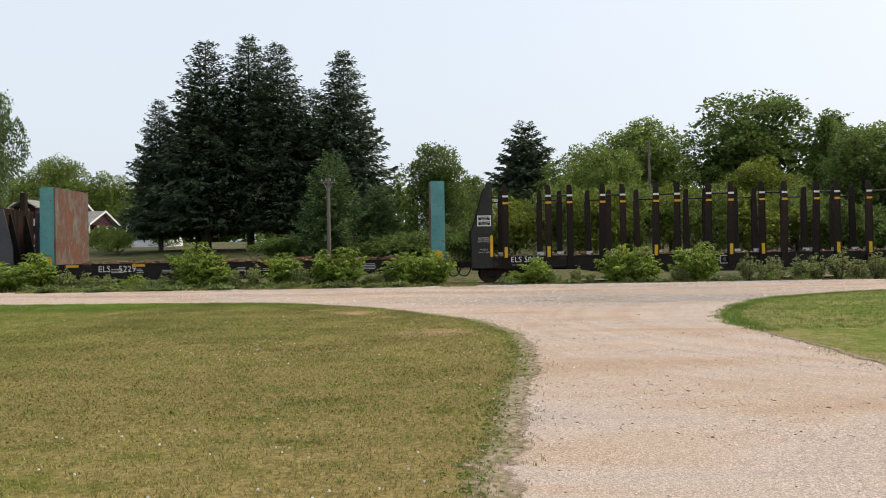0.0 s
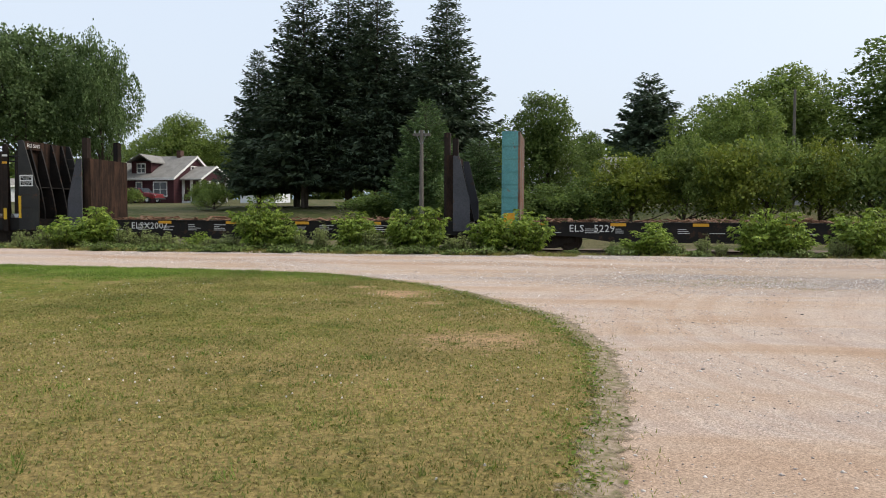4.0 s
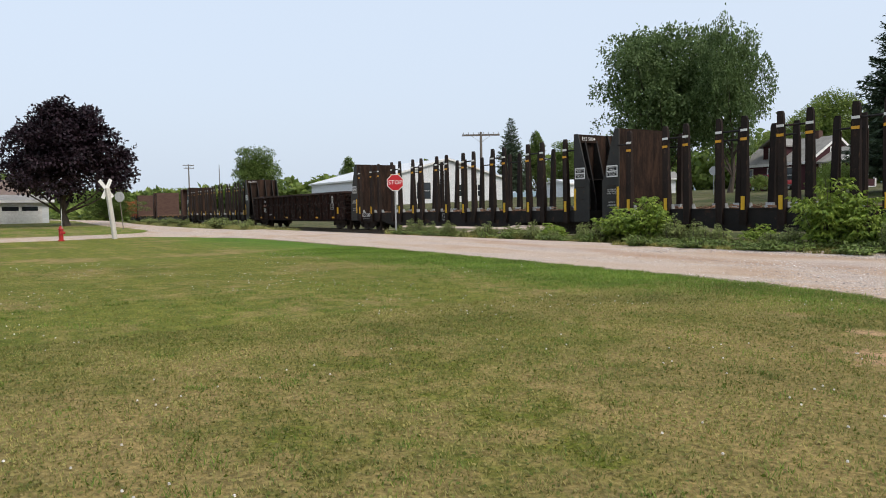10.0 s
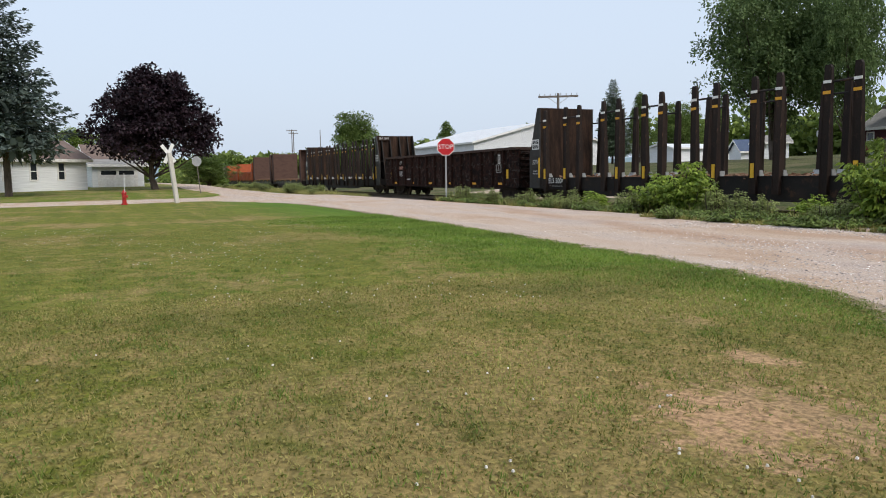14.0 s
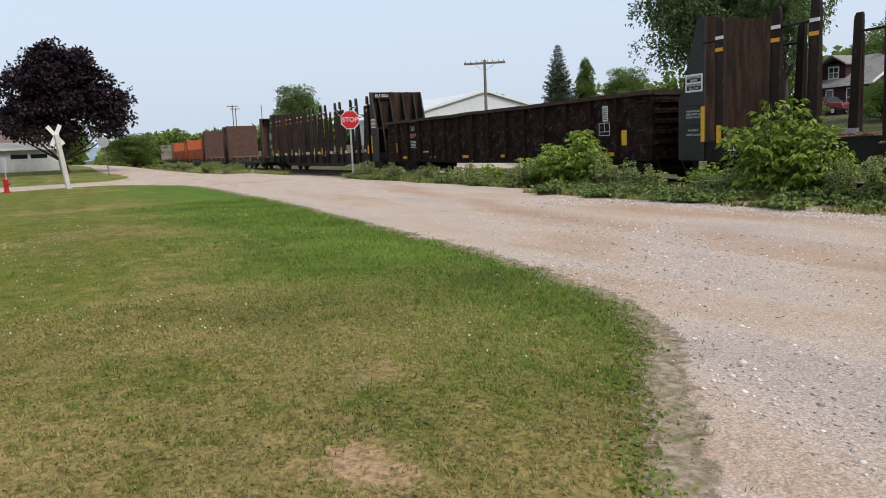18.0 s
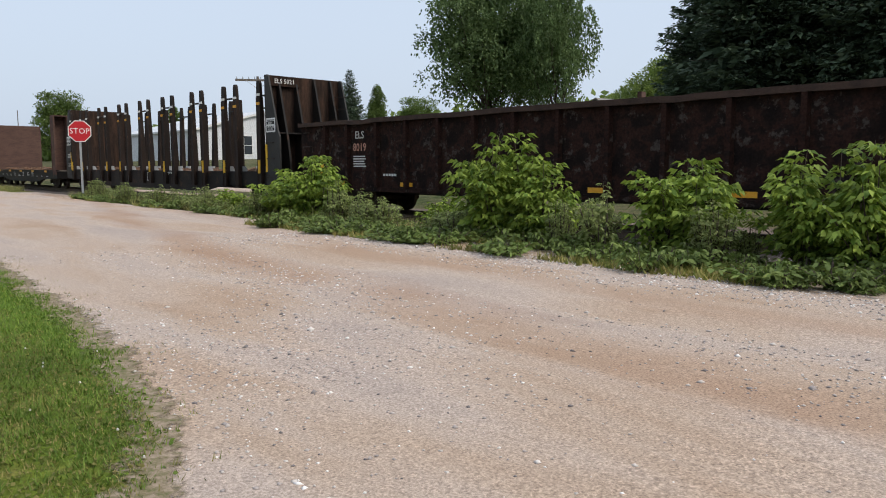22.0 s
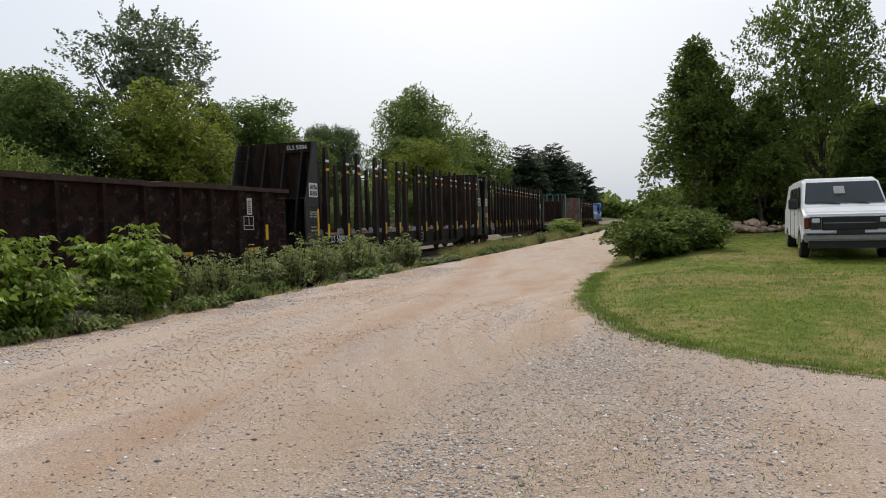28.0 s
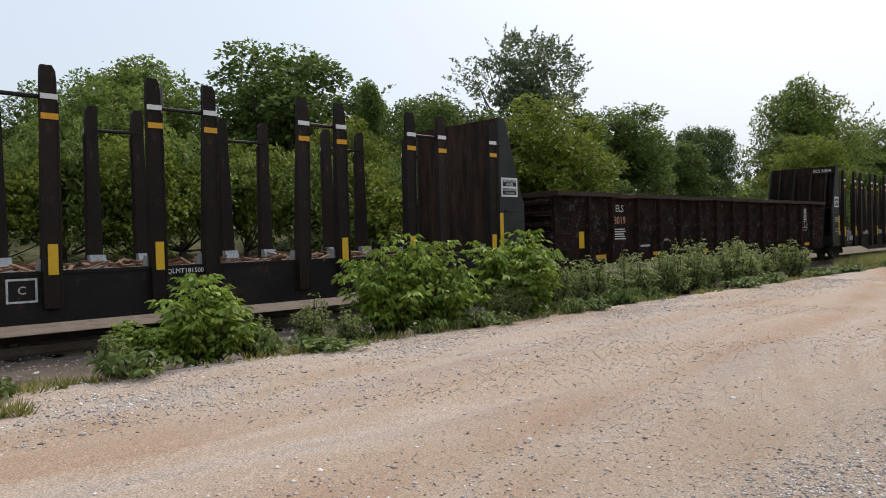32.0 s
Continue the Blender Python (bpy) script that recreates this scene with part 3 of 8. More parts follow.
M["siding"] = surface("white_clapboard", ((0.3, (0.66, 0.68, 0.7)), (0.7, (0.76, 0.77, 0.78))), 1.5, 0.7, 0, 0.3, 3.0, 0.2, stretch=(0.2, 0.2, 7))
M["shingle"] = surface("grey_roof_shingles", ((0.3, (0.2, 0.19, 0.175)), (0.7, (0.29, 0.28, 0.26))), 1.2, 0.9, 0, 0.4, 12)
M["shingle_brown"] = surface("brown_roof_shingles", ((0.3, (0.13, 0.095, 0.08)), (0.7, (0.19, 0.14, 0.12))), 1.2, 0.9, 0, 0.4, 12)
M["metalroof"] = surface("pale_metal_roof", ((0.3, (0.6, 0.61, 0.62)), (0.7, (0.7, 0.71, 0.72))), 1, 0.5, 0.1, 0.1, 6)
M["tarp"] = surface("slate_blue_roof", ((0.3, (0.05, 0.075, 0.13)), (0.7, (0.075, 0.1, 0.16))), 1, 0.7)
M["vanwhite"] = surface("white_van_enamel", ((0.3, (0.74, 0.75, 0.76)), (0.7, (0.8, 0.81, 0.82))), 1, 0.28, 0, 0.0, 20, 0.06, spec=0.5)
M["carred"] = surface("red_car_enamel", ((0.3, (0.15, 0.014, 0.017)), (0.7, (0.19, 0.02, 0.022))), 1, 0.25, 0, 0.0, 20, 0.06, spec=0.5)
M["rubber"] = surface("tyre_rubber", ((0.3, (0.014, 0.014, 0.014)), (0.7, (0.024, 0.023, 0.022))), 6, 0.9, 0, 0.2)
M["trim"] = surface("dark_plastic_trim", ((0.3, (0.02, 0.02, 0.021)), (0.7, (0.03, 0.03, 0.031))), 4, 0.5, 0, 0.05)
M["chrome"] = surface("dulled_chrome", ((0.3, (0.5, 0.5, 0.5)), (0.7, (0.62, 0.62, 0.62))), 3, 0.25, 0.9, 0.02)
M["amberlens"] = surface("amber_lens", ((0.3, (0.12, 0.028, 0.012)), (0.7, (0.16, 0.04, 0.015))), 3, 0.2, 0, 0.0)
M["stone"] = surface("field_stones", ((0.3, (0.26, 0.17, 0.12)), (0.55, (0.36, 0.26, 0.19)), (0.75, (0.22, 0.17, 0.14))), 3, 0.9, 0, 0.4, 25, vary=0.3)
# distance haze is painted into the ridge's pale blue-grey base colour
M["hill"] = surface("haze_tinted_ridge", ((0.3, (0.2, 0.27, 0.3)), (0.7, (0.25, 0.32, 0.35))), 0.02, 1.0, 0, 0.0, 0.2, 0.2, spec=0.0)

gm, gn, gl, gb = nodes_of("loose_limestone_pebbles")
geo, hue = gn.new("ShaderNodeNewGeometry"), gn.new("ShaderNodeValToRGB")
for _ in range(3):
    hue.color_ramp.elements.new(0.5)
for e, (p, c) in zip(hue.color_ramp.elements, ((0.0, (0.17, 0.15, 0.148)), (0.2, (0.35, 0.31, 0.29)), (0.5, (0.5, 0.44, 0.4)), (0.8, (0.66, 0.6, 0.55)), (1.0, (0.92, 0.89, 0.86)))):
    e.position, e.color = p, (*c, 1)
gl.new(geo.outputs["Random Per Island"], hue.inputs[0])
gl.new(hue.outputs[0], gb.inputs["Base Color"])
gb.inputs["Roughness"].default_value, gb.inputs["Specular IOR Level"].default_value = 0.9, 0.2
M["pebble"] = gm

gm, gn, gl, gb = nodes_of("dark_window_glass")
gb.inputs["Base Color"].default_value = (0.02, 0.024, 0.028, 1)
gb.inputs["Roughness"].default_value = 0.08
gb.inputs["Specular IOR Level"].default_value = 0.6
M["glass"] = gm

M["greybar"] = surface("weathered_grey_steel", ((0.3, (0.2, 0.2, 0.2)), (0.7, (0.3, 0.3, 0.3))), 3, 0.4, 0.4, 0.03)
gm, gn, gl, gb = nodes_of("windshield_glass")
gb.inputs["Base Color"].default_value = (0.075, 0.09, 0.1, 1)
gb.inputs["Roughness"].default_value = 0.04
gb.inputs["Specular IOR Level"].default_value = 0.7
M["windshield"] = gm
gm, gn, gl, gb = nodes_of("headlight_lens")
gb.inputs["Base Color"].default_value = (0.6, 0.6, 0.58, 1)
gb.inputs["Roughness"].default_value = 0.15
M["lens"] = gm

M["leaf_bush"] = leafage("boxelder_leaves", (0.085, 0.15, 0.018), (0.32, 0.41, 0.065), 0.3)
M["leaf_weed"] = leafage("nettle_and_goldenrod_leaves", (0.15, 0.195, 0.06), (0.35, 0.39, 0.14), 0.42)
M["leaf_low"] = leafage("burdock_and_dock_leaves", (0.095, 0.145, 0.03), (0.2, 0.255, 0.07), 0.25)
M["leaf_mid"] = leafage("summer_leaves", (0.095, 0.145, 0.032), (0.235, 0.3, 0.07), 0.46)
M["leaf_light"] = leafage("yellow_green_leaves", (0.108, 0.15, 0.019), (0.255, 0.285, 0.046), 0.38)
M["leaf_deep"] = leafage("deep_green_leaves", (0.075, 0.122, 0.03), (0.19, 0.255, 0.065), 0.46)
M["leaf_wood"] = leafage("cottonwood_leaves", (0.06, 0.1, 0.032), (0.165, 0.23, 0.085), 0.4)
M["leaf_yard"] = leafage("yard_tree_leaves", (0.06, 0.1, 0.02), (0.18, 0.235, 0.05), 0.4)
M["leaf_grey"] = leafage("silvery_leaves", (0.095, 0.13, 0.068), (0.21, 0.255, 0.14), 0.42)
M["leaf_purple"] = leafage("purple_maple_leaves", (0.01, 0.006, 0.009), (0.03, 0.015, 0.022), 0.12)
M["needle"] = leafage("dark_spruce_needles", (0.04, 0.066, 0.04), (0.12, 0.16, 0.09), 0.2)
M["needle_blue"] = leafage("bluish_spruce_needles", (0.04, 0.06, 0.05), (0.11, 0.14, 0.12), 0.1)
M["needle_light"] = leafage("soft_pine_needles", (0.055, 0.1, 0.035), (0.16, 0.235, 0.085), 0.25)
M["blade"] = leafage("grass_blades", (0.105, 0.142, 0.02), (0.37, 0.31, 0.11), 0.35)
M["hay"] = leafage("ripening_grass_stems", (0.17, 0.19, 0.05), (0.42, 0.38, 0.15), 0.35)
M["blade_lush"] = leafage("fresh_grass_blades", (0.08, 0.15, 0.014), (0.21, 0.29, 0.048), 0.36)
M["clover"] = leafage("white_clover_heads", (0.5, 0.47, 0.42), (0.75, 0.72, 0.68), 0.2)


# ---- ground ----
def rough_line(points, step=0.35, amount=0.12, seed=0.0):
    """A closed outline through the given corners, rounded (Catmull-Rom) and frayed."""
    n, out = len(points), []
    for i in range(n):
        p0, p1, p2, p3 = (Vector((*points[(i + k - 1) % n], 0)) for k in range(4))
        cnt = max(2, min(160, int((p2 - p1).length / step)))
        sharp = (p2 - p1).length > 60
        for j in range(cnt):
            t = j / cnt
            p = p1.lerp(p2, t) if sharp else 0.5 * ((2 * p1) + (p2 - p0) * t + (2 * p0 - 5 * p1 + 4 * p2 - p3) * t * t + (3 * p1 - p0 - 3 * p2 + p3) * t ** 3)
            d = Vector((noise.noise((p.x * 1.3, p.y * 1.3, seed)), noise.noise((p.x * 1.3, p.y * 1.3, seed + 9)))) * amount
            d += Vector((noise.noise((p.x * 5, p.y * 5, seed)), noise.noise((p.x * 5, p.y * 5, seed + 9)))) * amount * 0.7
            out.append((p.x + d.x, p.y + d.y))
    return out


def sheet(name, outline, mat, lift, xs=(), ys=()):
    """A ground sheet with that outline, cut along the given lines and laid on the terrain."""
    bm = bmesh.new()
    f = bm.faces.new([bm.verts.new((x, y, 0)) for x, y in outline])
    bmesh.ops.triangulate(bm, faces=[f])
    for v in xs:
        bmesh.ops.bisect_plane(bm, geom=bm.verts[:] + bm.edges[:] + bm.faces[:], plane_co=(v, 0, 0), plane_no=(1, 0, 0))
    for v in ys:
        bmesh.ops.bisect_plane(bm, geom=bm.verts[:] + bm.edges[:] + bm.faces[:], plane_co=(0, v, 0), plane_no=(0, 1, 0))
    for v in bm.verts:
        v.co.z = terrain(v.co.x, v.co.y) + lift
    for f in bm.faces:
        if f.normal.z < 0:
            f.normal_flip()
    return part(name, bm, mat)


def grid_sheet(name, xs, ys, mat, lift):
    verts = [(x, y, terrain(x, y) + lift(x, y)) for y in ys for x in xs]
    w = len(xs)
    faces = [(j * w + i, j * w + i + 1, (j + 1) * w + i + 1, (j + 1) * w + i) for j in range(len(ys) - 1) for i in range(w - 1)]
    me = bpy.data.meshes.new(name)
    me.from_pydata(verts, [], faces)
    me.materials.append(mat)
    return new(name, me)


gx = sorted({-3000, -1500, -700, -400, -250, -180, *range(-150, 151, 5), 11, 13, 30, 180, 250, 400, 700, 1500, 3000})
gy = sorted({-2500, -1000, -400, -200, -100, -50, -20, 0, 10, 16, *(18 + 0.5 * i for i in range(48)), *range(44, 80, 3), 90, 110, 147, 200, 300, 500, 900, 1800, 3000})
ground = grid_sheet("ground", gx, gy, M["field"], lambda x, y: 0 if abs(x) > 270 or y > (29.2 if x < 55 else 29.2 + 0.055 * (x - 55)) else (-0.03 if y > 27 else -0.12))
tagged(ground, "rough weedy field and bank reaching to the horizon", "ground", kind="structure")

ROAD = [(-150, 26.8), (-150, -20), (265, -20), (265, 39.2), (212, 36.6), (134, 32.9), (83, 30.5), (50, 28.7), (30, 28.2), (10, 28.4), (0, 28.5), (-12, 28.5), (-30, 28.5), (-36, 28.6), (-38, 31), (-41, 48), (-50.5, 48), (-50.3, 33), (-50.2, 29.6), (-51.5, 27.6), (-55, 26.4), (-62, 25.8), (-90, 25.8)]
FOLDS = [19.5, 20.0, 20.5, 21.0, 21.5, 22.0, 22.5, 23.0]
cuts_y = FOLDS + [23.5 + 0.75 * i for i in range(10)] + [31.5, 34, 36, 37, 38.5, 40, 42, 44]
road = sheet("road", rough_line(ROAD, 0.5, 0.22, 3), M["gravel"], 0.004, (-85, -65, -45, 10, 14, 18, 22, 26, 30), cuts_y)
tagged(road, "pale packed gravel road and forecourt with loose stones", "road", kind="structure")

LAWN = [(-37, -20), (-0.6, -20), (-0.1, 0), (0.1, 4), (0.45, 6.6), (0.85, 9.2), (0.95, 11.3), (0.75, 13), (0.05, 15.2), (-2.0, 18.5), (-2.75, 19.3), (-3.5, 20.0), (-4.4, 20.6), (-5.7, 21.05), (-8, 21.4), (-13, 21.7), (-20, 22.1), (-35, 22.3), (-41.5, 21.2), (-45.2, 19.6), (-45.8, 17.6), (-44.8, 14), (-43, 5)]
lawn = sheet("lawn", rough_line(LAWN, 0.2, 0.07, 1), M["lawn"], 0.012, (-45,), FOLDS)
tagged(lawn, "mown lawn with dried patches and white clover beside the gravel", "lawn", kind="structure")

YARD = [(4.7, -20), (4.8, 4), (4.9, 10.5), (5.3, 14.1), (6.3, 16.4), (7.2, 18), (8.2, 19.4), (10, 20.8), (13.2, 21.8), (18, 22.2), (25, 22.4), (40, 23.3), (75, 25.3), (110, 27.3), (187, 31.3), (262, 35), (262, -20), (72, -20), (11, -20)]
yard = sheet("yard_lawn", rough_line(YARD, 0.2, 0.07, 2), M["yard"], 0.012, (10, 14, 18, 22, 26, 30), FOLDS)
tagged(yard, "green yard lawn sloping up to the parked vans", "lawn", kind="structure")

WEST = [(-140, -20), (-46, -20), (-49.2, 5), (-50.1, 13.5), (-50.5, 17), (-51.6, 19.6), (-54.5, 20.8), (-60, 20.7), (-75, 19.6), (-140, 19.6)]
west = sheet("west_lawn", rough_line(WEST, 0.6, 0.2, 4), M["yard"], 0.012, (-85, -65), (18, 19, 19.5))
tagged(west, "grass plot under the purple maple", "lawn", kind="structure")

ISLE = [(-150, 26.8), (-90, 25.8), (-62, 25.8), (-55, 26.4), (-51.5, 27.6), (-50.4, 29.6), (-50.6, 31.6), (-60, 31.8), (-150, 31.8)]
isle = sheet("verge_ground", rough_line(ISLE, 0.6, 0.25, 6), M["yard"], 0.014, (-85, -65), (27, 28, 28.4, 29, 29.5, 30, 31))
tagged(isle, "rough grassy verge between road and track", "verge", kind="structure")

BED = [(-300, 31.2), (-300, 36.2), (-51, 36.2), (-51, 31.2)], [(-36, 30.4), (-36, 36.4), (120, 40.5), (300, 47), (300, 43), (120, 34.5), (40, 31), (20, 29.6), (-15, 29.6)]
for outline in BED:
    b = sheet("track_bed", rough_line(outline, 0.6, 0.3, 5), M["ballast"], 0.015, (), [31 + i for i in range(10)])
    tagged(b, "cindery ballast and dirt of the track bed", "track bed", kind="structure")



def worn_edge_mat():
    """Dusty trampled soil and dead grass that breaks up over the edge of the lawn; thin spots let the ground below show."""
    m, n, l, b = nodes_of("dusty_lawn_edge")
    tc, uv, sp = n.new("ShaderNodeTexCoord"), n.new("ShaderNodeUVMap"), n.new("ShaderNodeSeparateXYZ")
    l.new(uv.outputs[0], sp.inputs[0])
    tint, holes = n.new("ShaderNodeTexNoise"), n.new("ShaderNodeTexNoise")
    for t, sc in ((tint, 16.0), (holes, 7.0)):
        t.inputs["Scale"].default_value, t.inputs["Detail"].default_value, t.inputs["Roughness"].default_value = sc, 8, 0.72
        l.new(tc.outputs["Object"], t.inputs["Vector"])
    r = n.new("ShaderNodeValToRGB")
    r.color_ramp.elements.new(0.5)
    for e, (p, c) in zip(r.color_ramp.elements, ((0.36, (0.12, 0.125, 0.05)), (0.5, (0.24, 0.19, 0.125)), (0.62, (0.36, 0.285, 0.22)))):
        e.position, e.color = p, (*c, 1)
    l.new(tint.outputs[0], r.inputs[0])
    l.new(r.outputs[0], b.inputs["Base Color"])
    b.inputs["Roughness"].default_value, b.inputs["Specular IOR Level"].default_value = 0.95, 0.1
    hump = n.new("ShaderNodeMath")
    hump.operation = "PINGPONG"
    hump.inputs[1].default_value = 0.5
    l.new(sp.outputs[1], hump.inputs[0])
    add, cover = n.new("ShaderNodeMath"), n.new("ShaderNodeMapRange")
    add.operation = "MULTIPLY_ADD"
    add.inputs[1].default_value = 0.9
    l.new(hump.outputs[0], add.inputs[0])
    l.new(holes.outputs[0], add.inputs[2])
    cover.inputs[1].default_value, cover.inputs[2].default_value = 0.68, 0.82
    l.new(add.outputs[0], cover.inputs[0])
    clear, mx = n.new("ShaderNodeBsdfTransparent"), n.new("ShaderNodeMixShader")
    l.new(cover.outputs[0], mx.inputs[0])
    l.new(clear.outputs[0], mx.inputs[1])
    l.new(b.outputs[0], mx.inputs[2])
    l.new(mx.outputs[0], n["Material Output"].inputs[0])
    return m


M["worn_edge"] = worn_edge_mat()


def worn_edge(name, outline, inner, outer, x0, x1, y0, y1):
    """A ribbon along a lawn's outline, from inner metres inside to outer metres outside."""
    area = sum(a[0] * b[1] - b[0] * a[1] for a, b in zip(outline, outline[1:] + outline[:1]))
    sgn = 1 if area > 0 else -1
    verts, keep = [], []
    n = len(outline)
    for i, (x, y) in enumerate(outline):
        ax, ay = outline[i - 3]
        bx, by = outline[(i + 3) % n]
        d = math.hypot(bx - ax, by - ay) or 1
        ox, oy = sgn * (by - ay) / d, -sgn * (bx - ax) / d
        for k in (-inner, 0.0, outer):
            px, py = x + ox * k, y + oy * k
            verts.append((px, py, terrain(px, py) + (0.017 if k <= 0 else 0.006)))
        keep.append(x0 < x < x1 and y0 < y < y1)
    faces = []
    for i in range(n - 1):
        if keep[i] and keep[i + 1]:
            for k in (0, 1):
                faces.append((3 * i + k, 3 * i + k + 1, 3 * i + k + 4, 3 * i + k + 3))
    me = bpy.data.meshes.new(name)
    me.from_pydata(verts, [], faces)
    lay = me.uv_layers.new(name="across")
    for lp in me.loops:
        lay.data[lp.index].uv = (0.0, 0.5 * (lp.vertex_index % 3))
    me.materials.append(M["worn_edge"])
    return tagged(new(name, me), "dusty worn strip where lawn meets gravel", "worn ground", kind="structure")


worn_edge("worn_edge", rough_line(LAWN, 0.2, 0.07, 1), 0.26, 0.28, -40, 5, 1, 23)
worn_edge("worn_edge", rough_line(YARD, 0.2, 0.07, 2), 0.05, 0.16, 0, 40, 1, 23)

# far ridge and the wooded horizon; haze is mixed into its blue-grey colour
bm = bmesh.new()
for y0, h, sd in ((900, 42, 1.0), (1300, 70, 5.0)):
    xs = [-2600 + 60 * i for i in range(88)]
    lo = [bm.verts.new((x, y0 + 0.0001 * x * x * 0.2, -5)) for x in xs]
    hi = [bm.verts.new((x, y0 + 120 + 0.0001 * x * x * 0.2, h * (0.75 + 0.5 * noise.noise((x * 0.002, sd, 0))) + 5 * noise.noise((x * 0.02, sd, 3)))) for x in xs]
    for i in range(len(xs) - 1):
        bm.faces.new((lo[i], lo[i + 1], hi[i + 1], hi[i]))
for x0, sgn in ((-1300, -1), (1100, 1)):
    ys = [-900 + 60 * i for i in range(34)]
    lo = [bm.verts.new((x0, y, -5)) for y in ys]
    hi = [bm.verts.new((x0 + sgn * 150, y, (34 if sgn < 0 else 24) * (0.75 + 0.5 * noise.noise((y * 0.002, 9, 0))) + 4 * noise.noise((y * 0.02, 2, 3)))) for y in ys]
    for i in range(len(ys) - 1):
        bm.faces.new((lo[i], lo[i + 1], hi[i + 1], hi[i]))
tagged(part("backdrop", bm, M["hill"]), "wooded ridge on the horizon with haze painted into its colour", "hills", kind="structure")


# ---- track ----
RAIL = 0.04


def track_y(x):
    """Line of the track's middle: straight, then easing away to the east."""
    if x < 25:
        return 33.65
    return 33.65 + (0.0006 * (x - 25) ** 2 if x < 55 else 0.54 + 0.036 * (x - 55))


def track_yaw(x):
    return math.degrees(math.atan(track_y(x + 0.5) - track_y(x - 0.5)))


railway = thing("railway_track", Matrix(), "old railway track of worn rails on weathered ties", "railway track", kind="structure")
stations = [-300, -200, -120, -60] + list(range(-50, 25, 25)) + list(range(25, 60, 3)) + list(range(60, 320, 20))
for side in (-0.75, 0.75):
    bm = bmesh.new()
    prof = [(-0.075, -0.17), (0.075, -0.17), (0.075, -0.155), (0.012, -0.135), (0.012, -0.045), (0.036, -0.035), (0.036, -0.004), (0.028, 0), (-0.028, 0), (-0.036, -0.004), (-0.036, -0.035), (-0.012, -0.045), (-0.012, -0.135), (-0.075, -0.155)]
    rings = [[bm.verts.new((x, track_y(x) + side + u, RAIL + v)) for u, v in prof] for x in stations]
    for a, b in zip(rings, rings[1:]):
        for i in range(len(prof)):
            bm.faces.new((a[i], b[i], b[(i + 1) % len(prof)], a[(i + 1) % len(prof)]))
    bmesh.ops.recalc_face_normals(bm, faces=bm.faces[:])
    part("rail", bm, M["railhead"], railway)

# ---- railway cars ----
PI2 = math.pi / 2
NEAR = Matrix.Rotation(PI2, 4, "X")  # lettering upright on the side towards the road


def side_text(txt, size, x, z, parent, mat="stencil", y=-1.53, spread=1.0):
    lettering(txt, size, M[mat], parent, Matrix.Translation((x, y, z)) @ NEAR, spread=spread)


def wheel_mesh():
    bm = bmesh.new()
    for s in (-1, 1):
        ring = [(0.42, 0.66), (0.42, 0.79), (0.36, 0.8), (0.33, 0.76), (0.13, 0.745), (0.1, 0.8), (0.1, 0.66), (0.3, 0.69), (0.345, 0.66), (0.45, 0.655), (0.45, 0.68)]
        n = 28
        loops = [[bm.verts.new((r * math.cos(a), s * y, r * math.sin(a))) for r, y in ring] for a in np.linspace(0, 2 * math.pi, n, endpoint=False)]
        for i in range(n):
            a, b = loops[i], loops[(i + 1) % n]
            for j in range(len(ring)):
                bm.faces.new((a[j], a[(j + 1) % len(ring)], b[(j + 1) % len(ring)], b[j]))
        for k in range(4):
            a = k * PI2
            rod(bm, (0.23 * math.cos(a), s * 0.74, 0.23 * math.sin(a)), (0.23 * math.cos(a), s * 0.768, 0.23 * math.sin(a)), 0.03, n=6)
    rod(bm, (0, -0.98, 0), (0, 0.98, 0), 0.075, n=10)
    bmesh.ops.recalc_face_normals(bm, faces=bm.faces[:])
    return mesh_of("wheelset", bm, M["tread"])


def truck_mesh():
    bm = bmesh.new()
    for s in (-1, 1):
        y0, y1 = s * 0.92, s * 1.06
        out = [(-1.08, 0.36), (-1.08, 0.56), (-0.72, 0.62), (-0.45, 0.72), (0.45, 0.72), (0.72, 0.62), (1.08, 0.56), (1.08, 0.36), (0.78, 0.36), (0.5, 0.17), (0.3, 0.12), (-0.3, 0.12), (-0.5, 0.17), (-0.78, 0.36)]
        prism(bm, out, y0, y1)
        box(bm, -0.24, y0 - 0.02, 0.26, 0.24, y1 + 0.02, 0.30)
        for k in (-0.16, 0, 0.16):
            for z in np.arange(0.3, 0.5, 0.05):
                rod(bm, (k, s * 1.07, z), (k, s * 1.07, z + 0.028), 0.07, n=8)
        for x in (-0.89, 0.89):
            rod(bm, (x, s * 1.0, 0.42), (x, s * 1.12, 0.42), 0.12, n=12)
            box(bm, x - 0.14, min(y0, y1), 0.42, x + 0.14, max(y0, y1), 0.6)
    box(bm, -0.22, -1.05, 0.5, 0.22, 1.05, 0.72)
    for x in (-0.5, 0.5):
        rod(bm, (x, -0.85, 0.4), (x, 0.85, 0.4), 0.05)
    return mesh_of("truck", bm, M["steel"])


